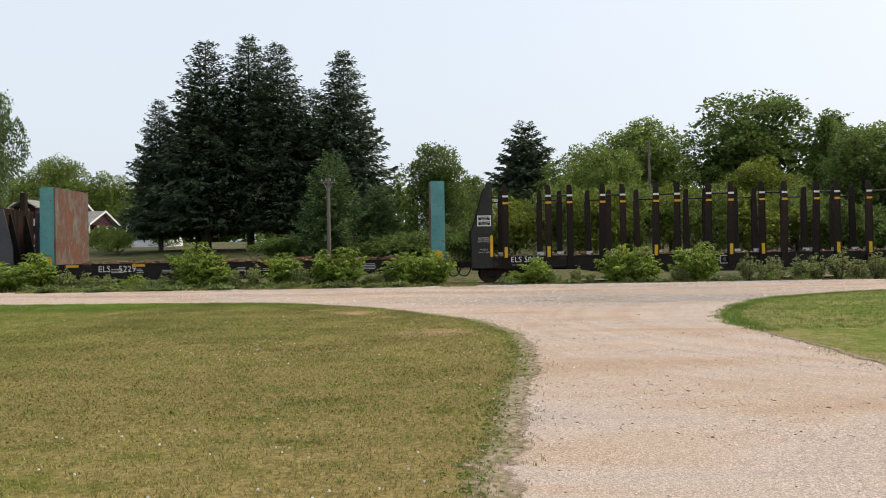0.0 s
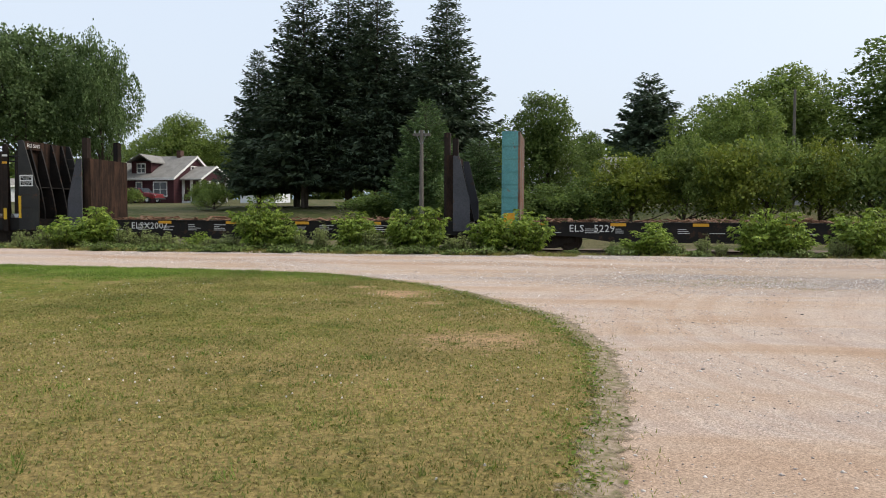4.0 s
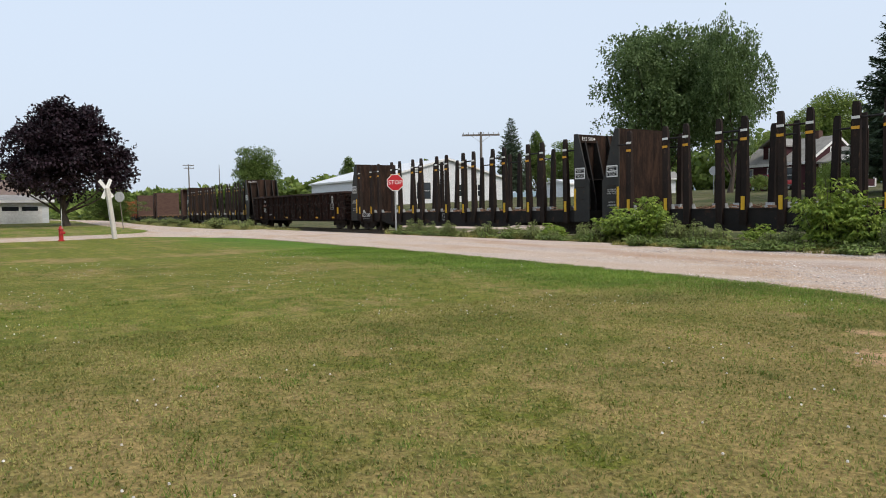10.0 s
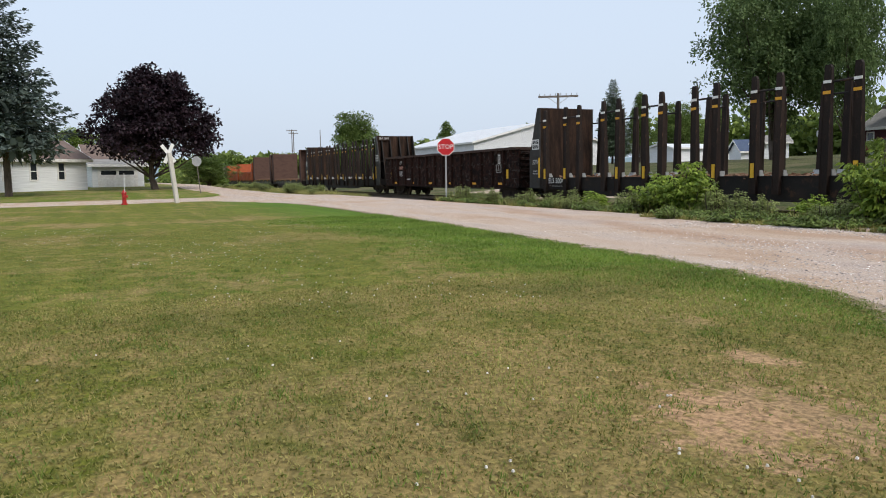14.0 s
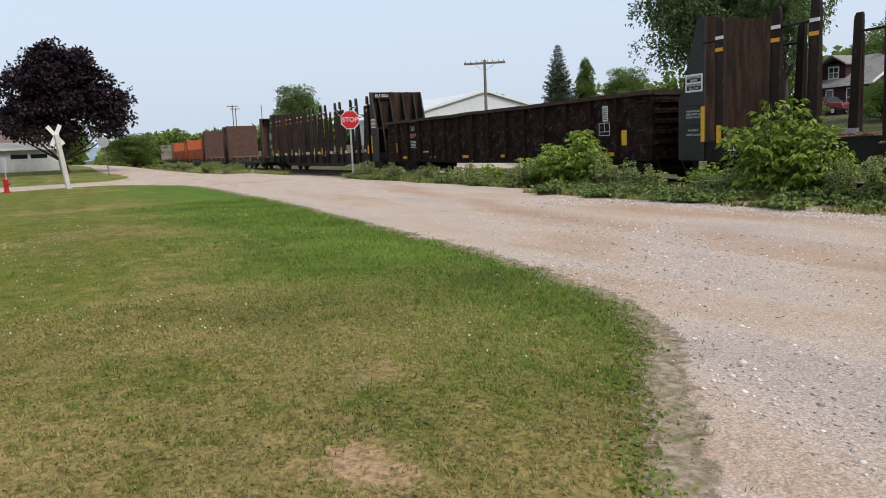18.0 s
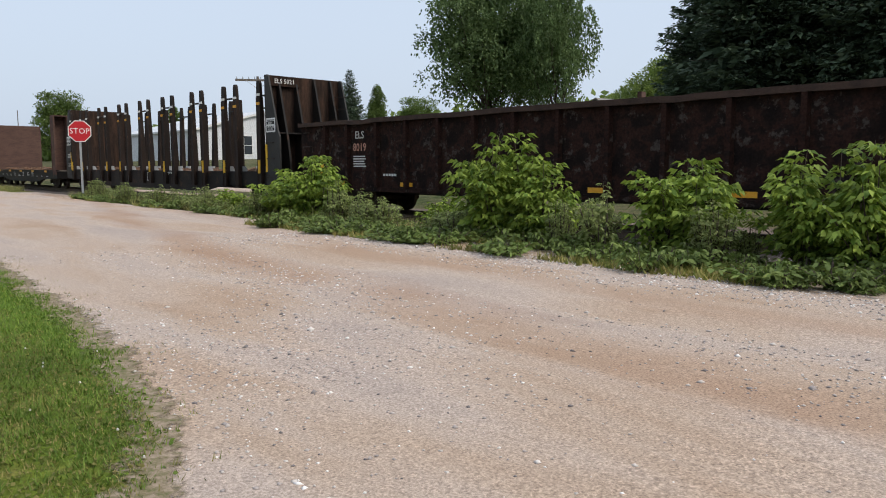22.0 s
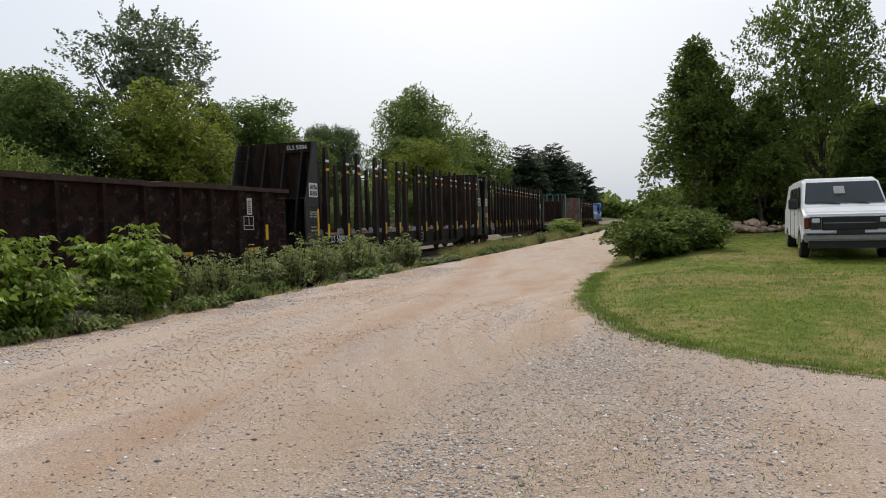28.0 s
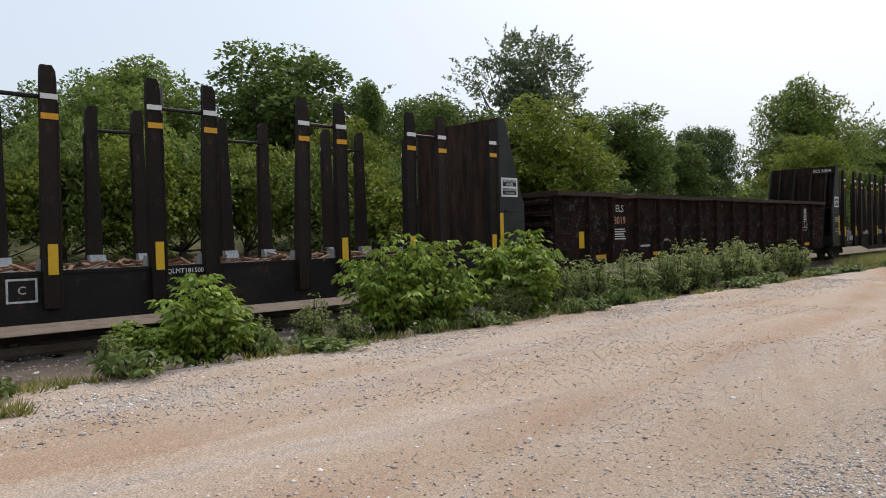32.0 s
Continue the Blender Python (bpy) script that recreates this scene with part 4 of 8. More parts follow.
WHEELS, TRUCK = wheel_mesh(), truck_mesh()
bm = bmesh.new()
box(bm, 0, -0.14, 0.7, 0.45, 0.14, 0.98)
box(bm, 0.4, -0.2, 0.68, 0.62, 0.2, 1.0)
box(bm, 0.55, -0.24, 0.72, 0.68, -0.05, 0.96)
COUPLER = mesh_of("coupler", soft_edges(bm, 0.03), M["steel"])
bm = bmesh.new()
prev = None
for k in range(13):
    a = k / 12 * math.pi
    ring = [bm.verts.new((0.3 - (0.3 + 0.03 * math.cos(b)) * math.cos(a), -0.32 + 0.03 * math.sin(b), 0.72 - (0.4 + 0.03 * math.cos(b)) * math.sin(a))) for b in np.linspace(0, 2 * math.pi, 7, endpoint=False)]
    for i in range(7 if prev else 0):
        bm.faces.new((prev[i], prev[(i + 1) % 7], ring[(i + 1) % 7], ring[i]))
    prev = ring
HOSE = mesh_of("air_hose", bm, M["rubber"])
SPIN = []


def pieces(name, mat, parent, lists, label=""):
    """One part for each box in the list."""
    return [part(name, boxes(b), mat, parent, label) for b in lists]


bm = bmesh.new()
rod(bm, (-0.2, -0.06, 0), (0.2, -0.06, 0), 0.014, n=6)
for k in (-0.2, 0.2):
    rod(bm, (k, -0.06, 0), (k, 0.01, 0), 0.014, n=6)
GRAB = mesh_of("grab_iron", bm, M["steel"])
BOLT = mesh_of("bolt", boxes((-0.025, -0.01, -0.012, 0.025, 0.0, 0.012)), M["steel"])
DECK = [mesh_of("deck_board", boxes((0, -1.42, 1.05, 0.285, 1.42, 1.1 + 0.006 * k)), M["plank"]) for k in range(3)]


def running_gear(car, L, inset=1.7):
    for s in (-1, 1):
        t = part("truck", TRUCK, None, car, at=(s * (L / 2 - inset), 0, 0))
        for ax in (-0.89, 0.89):
            w = part("wheelset", WHEELS, None, t, at=(ax, 0, 0.42))
            SPIN.append((w, ax))
        part("coupler", COUPLER, None, car, at=Matrix.Translation((s * (L / 2 - 0.1), 0, 0)) @ Matrix.Rotation(0 if s > 0 else math.pi, 4, "Z"))
    part("air_hose", HOSE, None, car, at=(L / 2 + 0.05, 0, 0))
    part("air_hose", HOSE, None, car, at=(-L / 2 - 0.62, 0, 0))


def chips(car, x0, x1, z, n, seed):
    """Slivers of bark and wood left on the floor."""
    rnd = random.Random(seed)
    bm = bmesh.new()
    for _ in range(n):
        l, w = rnd.uniform(0.15, 0.8), rnd.uniform(0.03, 0.12)
        x = rnd.uniform(x0, x1)
        heap = 0.16 * max(0, noise.noise((x * 0.7, seed, 0)) + 0.35)
        m = Matrix.Translation((x, rnd.uniform(-1.35, 1.35), z + rnd.uniform(0.02, 0.06) + heap * rnd.random())) @ Euler((rnd.uniform(-0.4, 0.4), rnd.uniform(-0.3, 0.3), rnd.uniform(0, 3.1))).to_matrix().to_4x4()
        box(bm, -l / 2, -w / 2, -0.012, l / 2, w / 2, 0.012, m)
    ob = part("bark_debris", bm, M["chips"], car, "scattered bark and wood chips")
    ob["kind"] = "stuff"


def side_sill(car, L, z_top, z_end, z_mid, flat):
    """A fishbelly side sill with flanges along each side."""
    h = L / 2
    out = [(-h, z_end), (-h + flat, z_end), (-h + flat + 1.6, z_mid), (h - flat - 1.6, z_mid), (h - flat, z_end), (h, z_end), (h, z_top), (-h, z_top)]
    for s in (-1, 1):
        bm = bmesh.new()
        prism(bm, out, *sorted((s * 1.46, s * 1.42)))
        y0, y1 = sorted((s * 1.49, s * 1.3))
        box(bm, -h, y0, z_top - 0.05, h, y1, z_top)
        y0, y1 = sorted((s * 1.49, s * 1.36))
        box(bm, -h + flat + 1.6, y0, z_mid, h - flat - 1.6, y1, z_mid + 0.04)
        part("side_sill", bm, M["black"], car)


def gusset(s, h):
    """Side cheek of a bulkhead: full below, tapering to its top; s is the end of the car."""
    out = [(h - 0.92, 0.68), (h, 0.68), (h, 2.35), (h - 0.12, 2.55), (h - 0.66, 4.35), (h - 0.72, 4.42), (h - 0.92, 4.42)]
    return [(s * a, b) for a, b in out]


STAKE = {}


def stake_mesh():
    if "m" not in STAKE:
        bm = bmesh.new()
        rings = []
        for z, x0, x1, y0, y1 in ((0.62, -0.125, 0.125, -0.06, 0.17), (1.3, -0.125, 0.125, -0.06, 0.15), (3.5, -0.115, 0.115, -0.06, 0.06), (4.0, -0.115, 0.112, -0.058, 0.045), (4.17, -0.112, 0.1, -0.055, 0.04), (4.25, -0.1, 0.055, -0.05, 0.035)):
            rings.append([bm.verts.new(c) for c in ((x0, y0, z), (x1, y0, z), (x1, y1, z), (x0, y1, z))])
        for a, b in zip(rings, rings[1:]):
            for i in range(4):
                bm.faces.new((a[i], a[(i + 1) % 4], b[(i + 1) % 4], b[i]))
        bm.faces.new(rings[0][::-1])
        bm.faces.new(rings[-1])
        box(bm, -0.132, -0.072, 0.62, -0.105, 0.0, 3.7)
        box(bm, 0.105, -0.072, 0.62, 0.132, 0.0, 3.7)
        STAKE["m"] = mesh_of("stake", bm, M["stake"])
        STAKE["w"] = mesh_of("white_band", boxes((-0.12, -0.078, 3.74, 0.12, -0.056, 3.82)), M["white"])
        STAKE["y"] = mesh_of("yellow_band", boxes((-0.122, -0.078, 3.44, 0.122, -0.056, 3.53)), M["amber"])
        STAKE["s"] = mesh_of("reflector", boxes((-0.07, -0.08, 1.12, 0.07, -0.06, 1.58)), M["yellow"])
        bm = bmesh.new()
        prism(bm, [(0.1, 1.12), (0.32, 1.12), (0.22, 1.36), (0.1, 1.36)], -0.15, 0.15, "x")
        STAKE["f"] = mesh_of("foot_plate", bm, M["galv"])
    return STAKE


def stake_car(marks, L, singles, pairs, seed, end_marks="", far_end_plain=False):
    """Log car with end bulkheads and rows of stakes."""
    h = L / 2
    car = thing("log_car", Matrix(), "dark bulkhead log car with steel stakes and bark-strewn floor", "railway car", "cars of the log train")
    side_sill(car, L, 1.18, 0.66, 0.4, 4.2)
    pieces("centre_sill", M["black"], car, [(-h + 0.05, -0.28, 0.55, h - 0.05, 0.28, 1.08)])
    pieces("end_sill", M["black"], car, [(-h, -1.42, 0.72, -h + 0.12, 1.42, 1.15), (h - 0.12, -1.42, 0.72, h, 1.42, 1.15)])
    pieces("cross_bearer", M["black"], car, [(x - 0.09, -1.42, 0.7, x + 0.09, 1.42, 1.085) for x in np.arange(-h + 1.2, h - 1, 1.3)])
    part("floor", boxes((-h + 0.9, -1.36, 1.085, h - 0.9, 1.36, 1.12)), M["plank"], car, "litter-strewn floor")
    chips(car, -h + 1, h - 1, 1.12, 320, seed)
    sm = stake_mesh()
    for s in (-1, 1):
        def xx(a, b):
            return sorted((s * (h - a), s * (h - b)))
        x0, x1 = xx(0.92, 0.84)
        wall = part("bulkhead", boxes((x0, -1.44, 1.12, x1, 1.44, 4.42)), M["plate"], car, "rust-brown bulkhead plate")
        cheek = part("cheek", prism(bmesh.new(), gusset(s, h), -1.5, -1.44), M["panel"], car, "grey-black bulkhead cheek")
        part("cheek", prism(bmesh.new(), gusset(s, h), 1.44, 1.5), M["panel"], car, "grey-black bulkhead cheek")
        out = [(s * (h - 0.84), 1.12), (s * (h - 0.05), 1.12), (s * (h - 0.05), 1.5), (s * (h - 0.2), 2.3), (s * (h - 0.76), 4.4), (s * (h - 0.84), 4.4)]
        for y in (-1.05, -0.38, 0.38, 1.05):
            part("brace", prism(bmesh.new(), out, y - 0.035, y + 0.035), M["black"], wall)
        a, b = xx(0.84, 0.3)
        part("shelf_bar", boxes((a, -1.44, 2.45, b, 1.44, 2.5)), M["black"], wall)
        # stripe, notice and grab irons on the cheek towards the road
        a, b = xx(0.93, 0.81)
        part("reflector", boxes((a, -1.512, 1.17, b, -1.5, 2.1)), M["yellow"], cheek, "yellow reflector")
        nx = s * (h - 0.56)
        part("notice", boxes((nx - 0.3, -1.51, 2.5, nx + 0.3, -1.5, 2.97)), M["white"], cheek, "white-framed black notice")
        pieces("notice_field", M["sign_black"], cheek, [(nx - 0.25, -1.515, 2.76, nx + 0.25, -1.51, 2.92), (nx - 0.25, -1.515, 2.55, nx + 0.25, -1.51, 2.71)])
        for zz, tx, cm in ((2.88, "SOFTWOOD", "white"), (2.8, "WHITE", "white"), (2.67, "HARDWOOD", "stencil"), (2.59, "YELLOW", "stencil")):
            side_text(tx, 0.085, nx, zz, cheek, cm, -1.518)
        for zz in (1.62, 2.15):
            part("grab_iron", GRAB, None, cheek, at=(nx, -1.5, zz))
        for zz in np.arange(1.3, 3.9, 0.42):
            bm = bmesh.new()
            rod(bm, (s * (h - 0.78), 1.0, zz), (s * (h - 0.3), 1.45, zz), 0.012, n=5)
            part("rung", bm, M["steel"], wall)
        if s < 0:
            for zz, tx in ((1.99, "HANDBRAKE"), (1.91, "ONLY APPLIES"), (1.83, "B END TRUCK"), (1.48, "NO DECK"), (1.36, "OPEN FLOOR")):
                side_text(tx, 0.082, nx - 0.02, zz, cheek, "stencil", -1.505)
        if end_marks:
            a, b = xx(0.84, 0.7)
            part("header_plate", boxes((a, -1.42, 4.06, b, -0.2, 4.4)), M["plate"], wall)
            lettering(end_marks, 0.21, M["white"], wall, Matrix.Translation((s * (h - 0.695), -0.85, 4.22)) @ Matrix.Rotation(s * PI2, 4, "Z") @ NEAR)
        rng = random.Random(seed + s)
        for _ in range(9):
            part("bolt", BOLT, None, cheek, at=(nx + rng.uniform(-0.35, 0.3), -1.5, rng.choice((0.88, 0.98, 1.06))))
    for x in (*singles, *(p for pr in pairs for p in pr)):
        lean = random.Random(seed * 7 + x).uniform(-0.9, 0.9)
        for s in (-1, 1):
            m = Matrix.Translation((x, s * 1.52, 0)) @ Matrix.Rotation(0 if s < 0 else math.pi, 4, "Z") @ Matrix.Translation((0, 0, 1)) @ Matrix.Rotation(radians(lean), 4, "Y") @ Matrix.Translation((0, 0, -1))
            st = part("stake", sm["m"], None, car, at=m)
            part("white_band", sm["w"], None, st, "white band")
            part("yellow_band", sm["y"], None, st, "faded amber band")
            part("foot_plate", sm["f"], None, st)
            if x in singles or x in [p[0] for p in pairs][::2] or x in [p[1] for p in pairs][1::2]:
                part("reflector", sm["s"], None, st, "yellow reflector")
    for s in (-1, 1):
        for a, b, z in [(a, b, 3.78) for a, b in pairs] + [(x, math.copysign(h - 0.85, x), 3.74) for x in singles]:
            bm = bmesh.new()
            rod(bm, (a, s * 1.5, z), (b, s * 1.48, z), 0.035, n=7)
            part("tie_rod", bm, M["black"], car)
    if marks:
        side_text(marks, 0.34, -h + 2.32, 1.02, car, "white", -1.497)
        bm = boxes(*((-h + 1.75 + 0.18 * i, -1.466, 0.78, -h + 1.87 + 0.18 * i, -1.46, 0.8) for i in range(7)))
        part("stencil_bar", bm, M["stencil"], car)["kind"] = "stuff"
    bm = boxes((0.0, -1.468, 0.72, 0.42, -1.462, 0.75), (0.0, -1.468, 1.05, 0.42, -1.462, 1.08), (0.0, -1.468, 0.75, 0.03, -1.462, 1.05), (0.39, -1.468, 0.75, 0.42, -1.462, 1.05))
    side_text("C", 0.17, 0.21, 0.9, car, "stencil", -1.466)
    part("stencil_box", bm, M["stencil"], car)
    running_gear(car, L)
    return car


def low_flat(kind, L, marks, seed, marks_x=None):
    """Low flat car with an end wall at each end; kind sets the walls."""
    h = L / 2
    words = {"teal": "black low flat car with faded teal and rust end walls", "post": "black low flat car with blue-grey cheeks and brown end posts", "brown": "low flat car with brown boarded end walls", "orange": "low car with faded orange sides and end walls", "grey": "low flat car with pale weathered end walls"}
    car = thing("flat_car", Matrix(), words[kind], "railway car", "cars of the log train")
    side_sill(car, L, 1.12, 0.6, 0.38, 2.6)
    pieces("centre_sill", M["black"], car, [(-h + 0.05, -0.28, 0.5, h - 0.05, 0.28, 1.02)])
    pieces("end_sill", M["black"], car, [(-h, -1.42, 0.62, -h + 0.12, 1.42, 1.046), (h - 0.12, -1.42, 0.62, h, 1.42, 1.046)])
    pieces("cross_bearer", M["black"], car, [(x - 0.09, -1.42, 0.66, x + 0.09, 1.42, 1.04) for x in np.arange(-h + 1.0, h - 0.8, 1.25)])
    for i, x in enumerate(np.arange(-h + 0.1, h - 0.3, 0.3)):
        part("deck_board", DECK[i % 3], None, car, at=(x, 0, 0))
    chips(car, -h + 0.9, h - 0.9, 1.1, 260, seed)
    for s in (-1, 1):
        def xx(a, b):
            return sorted((s * (h - a), s * (h - b)))
        if kind in ("teal", "brown", "orange", "grey"):
            mat = {"teal": "teal", "brown": "brownwall", "orange": "orange", "grey": "plank"}[kind]
            top = {"teal": 4.5, "brown": 4.3, "orange": 3.6, "grey": 3.6}[kind]
            a, b = xx(0.62, 0.02)
            c, d = xx(0.7, 0.62)
            wall = part("end_wall", boxes((c, -1.49, 1.1, d, 1.49, top - 0.02)), M["rustwall" if kind == "teal" else mat], car, "rust-streaked end plate" if kind == "teal" else "")
            pieces("cheek", M[mat], car, [(a, -1.5, 0.85, b, -1.42, top), (a, 1.42, 0.85, b, 1.5, top)])
            pieces("cap", M[mat], wall, [(a, -1.42, top - 0.06, b, 1.42, top)])
            pieces("brace", M[mat], wall, [(a, y - 0.05, 1.1, b, y + 0.05, top - 0.06) for y in (-0.7, 0, 0.7)])
            pieces("wall_rib", M[mat], wall, [(a - 0.004, -1.525, zz, b + 0.004, -1.5, zz + 0.035) for zz in np.arange(1.55, top - 0.2, 0.48)] + [(a, -1.53, 1.2, a + 0.03, -1.5, 2.7)])
            if kind == "teal":
                part("reflector", boxes((a + 0.08, -1.508, 0.9, b - 0.1, -1.5, 1.45)), M["amber"], wall, "orange patch")
        else:
            out = [(s * (h - 0.62), 0.75), (s * (h + 0.02), 0.75), (s * (h + 0.02), 1.9), (s * (h - 0.4), 3.6), (s * (h - 0.62), 3.6)]
            for y0 in (-1.5, 1.44):
                part("cheek", prism(bmesh.new(), out, y0, y0 + 0.06), M["greyblue"], car, "blue-grey cheek")
            a, b = xx(0.9, 0.62)
            wall = part("end_wall", boxes((a, -1.3, 1.1, b, 1.3, 3.65)), M["plate"], car)
            pieces("end_post", M["stake"], wall, [(a - 0.1, y - 0.13, 1.1, a + 0.12, y + 0.13, 4.5) for y in (-1.15, 1.0)])
            for y in (-0.6, 0.6):
                part("brace", prism(bmesh.new(), [(s * (h - 0.62), 1.1), (s * (h - 0.05), 1.1), (s * (h - 0.55), 3.4), (s * (h - 0.62), 3.4)], y - 0.04, y + 0.04), M["black"], wall)
    if kind == "orange":
        pieces("side_board", M["orange"], car, [(-h + 0.7, y, 1.1, h - 0.7, y + 0.06, 2.3) for y in (-1.48, 1.42)], "faded orange side board")
        for x in np.arange(-h + 1.6, h - 1, 1.4):
            pieces("side_post", M["orange"], car, [(x - 0.05, -1.53, 1.0, x + 0.05, -1.48, 2.34)])
    pieces("reflector", M["amber"], car, [(x - 0.28, -1.496, 0.98, x + 0.28, -1.488, 1.09) for x in np.arange(-h + 1.4, h - 1, 2.9)], "orange reflector")
    bm = bmesh.new()
    rnd = random.Random(seed)
    for x in np.arange(-h + 2, h - 2, 1.1):
        for k in range(rnd.randint(1, 4)):
            z = 0.72 + 0.07 * k
            box(bm, x, -1.467, z, x + rnd.uniform(0.2, 0.6), -1.462, z + 0.025)
    part("stencil_bar", bm, M["stencil"], car)["kind"] = "stuff"
    if marks:
        side_text(marks, 0.37, marks_x if marks_x is not None else -h + 2.2, 0.88, car, "white", -1.467, 1.05)
    running_gear(car, L)
    return car


def gondola(L, seed):
    h = L / 2
    car = thing("gondola_car", Matrix(), "oxide-red steel gondola car with ribbed sides and rusted rim", "railway car", "cars of the log train")
    pieces("side", M["gondola"], car, [(-h, -1.46, 0.76, h, -1.42, 2.60), (-h, 1.42, 0.76, h, 1.46, 2.60)])
    ribs = [h - 1.46, h - 2.72]
    while ribs[-1] - 1.28 > -h + 3.4:
        ribs.append(ribs[-1] - 1.28)
    ribs += [-h + 2.6, -h + 1.46]
    bm = bmesh.new()
    prism(bm, [(-0.075, 0), (0.075, 0), (0.05, -0.13), (-0.05, -0.13)], 0.78, 2.60, "z")
    bmesh.ops.recalc_face_normals(bm, faces=bm.faces[:])
    rib = mesh_of("rib", bm, M["gondola"])
    for x in ribs:
        part("rib", rib, None, car, at=(x, -1.455, 0))
        part("rib", rib, None, car, at=Matrix.Translation((x, 1.455, 0)) @ Matrix.Rotation(math.pi, 4, "Z"))
    n = 40
    for s in (-1, 1):
        bm = bmesh.new()
        prev = None
        for i in range(n + 1):
            x = -h + L * i / n
            dz = 0.025 * noise.noise((x * 0.6, s, seed)) - (0.03 if i in (6, 7, 27) else 0)
            dy = s * 0.03 * noise.noise((x * 0.8, s + 4, seed))
            ring = [bm.verts.new((x, s * (1.46 + dd) + dy, zz + dz)) for dd, zz in ((-0.06, 2.58), (0.14, 2.58), (0.14, 2.70), (-0.06, 2.71))]
            if prev:
                for j in range(4):
                    bm.faces.new((prev[j], ring[j], ring[(j + 1) % 4], prev[(j + 1) % 4]))
            else:
                bm.faces.new(ring[::-1])
            prev = ring
        bm.faces.new(prev)
        bmesh.ops.recalc_face_normals(bm, faces=bm.faces[:])
        part("top_chord", bm, M["rustchord"], car, "bent rusty top rim")
    pieces("end_rim", M["rustchord"], car, [(-h - 0.04, -1.4, 2.56, -h + 0.08, 1.4, 2.70), (h - 0.08, -1.4, 2.56, h + 0.04, 1.4, 2.70)])
    pieces("side_sill", M["gondola"], car, [(-h, -1.49, 0.66, h, -1.4, 0.78), (-h, 1.4, 0.66, h, 1.49, 0.78)])
    pieces("centre_sill", M["black"], car, [(-h + 0.05, -0.3, 0.55, h - 0.05, 0.3, 0.95)])
    pieces("end_sill", M["gondola"], car, [(-h, -1.4, 0.7, -h + 0.1, 1.4, 0.98), (h - 0.1, -1.4, 0.7, h, 1.4, 0.98)])
    part("floor", boxes((-h + 0.05, -1.42, 0.95, h - 0.05, 1.42, 1.0)), M["rustchord"], car)
    for s in (-1, 1):
        x0, x1 = sorted((s * (h - 0.06), s * h))
        end = part("end_wall", boxes((x0, -1.42, 0.98, x1, 1.42, 2.56)), M["gondola"], car, "corrugated end")
        for zz in np.arange(1.1, 2.5, 0.3):
            part("corrugation", prism(bmesh.new(), [(s * h, zz), (s * (h + 0.11), zz + 0.05), (s * (h + 0.11), zz + 0.13), (s * h, zz + 0.18)], -1.38, 1.38), M["gondola"], end)
        for zz in (1.13, 1.55, 1.97, 2.4):
            part("grab_iron", GRAB, None, car, at=(s * (h - 0.38), -1.46, zz))
            part("grab_iron", GRAB, None, car, at=Matrix.Translation((s * (h + 0.1), -1.15, zz + 0.08)) @ Matrix.Rotation(s * PI2, 4, "Z"))
        bm = boxes((*sorted((s * (h - 1.3), s * (h - 1.07)))[:1], -1.468, 1.14, sorted((s * (h - 1.3), s * (h - 1.07)))[1], -1.46, 1.6))
        part("reflector", bm, M["yellow"], car, "yellow reflector")
    pieces("reflector", M["amber"], car, [(x - 0.25, -1.475, 0.82, x + 0.25, -1.462, 0.93) for x in np.arange(-h + 2.1, h - 1.5, 3.1)], "amber sill reflector")
    px = h - 2.05
    bm = boxes((px - 0.13, -1.468, 1.9, px + 0.12, -1.46, 2.38))
    plate = part("service_plate", bm, M["stencil"], car, "peeling white service stencil")
    part("stencil_bar", boxes(*((px - 0.09, -1.472, 1.95 + 0.055 * i, px + 0.07, -1.467, 1.975 + 0.055 * i) for i in range(7))), M["gondola"], plate)
    q = px - 0.06
    bm = bmesh.new()
    for a in ((-0.26, 1.46, 0.26, 1.48), (-0.26, 1.57, 0.26, 1.59), (-0.26, 1.84, 0.26, 1.86), (-0.26, 1.46, -0.24, 1.86), (0.24, 1.46, 0.26, 1.86), (0.0, 1.58, 0.02, 1.86)):
        box(bm, q + a[0], -1.468, a[1], q + a[2], -1.46, a[3])
    part("stencil_box", bm, M["stencil"], car)
    lx = -h + 3.1
    side_text("ELS", 0.3, lx, 2.25, car, "stencil", -1.464)
    side_text("8019", 0.32, lx, 1.9, car, "rednum", -1.464)
    part("stencil_bar", boxes(*((lx - 0.3, -1.468, 1.35 + 0.07 * i, lx + 0.3 - 0.04 * (i % 3), -1.462, 1.385 + 0.07 * i) for i in range(5)), *((lx + 1.1 + 0.12 * i, -1.468, 1.1, lx + 1.19 + 0.12 * i, -1.462, 1.16) for i in range(5))), M["stencil"], car)
    rnd = random.Random(3)
    bm = bmesh.new()
    for _ in range(160):
        x, y, r = rnd.uniform(-h + 0.3, h - 0.3), rnd.uniform(-1.3, 1.3), rnd.uniform(0.05, 0.2)
        box(bm, x - r, y - r * 0.4, 1.0, x + r, y + r * 0.4, 1.0 + r * 0.5)
    ob = part("scrap_litter", bm, M["chips"], car)
    ob["kind"] = "stuff"
    running_gear(car, L)
    return car


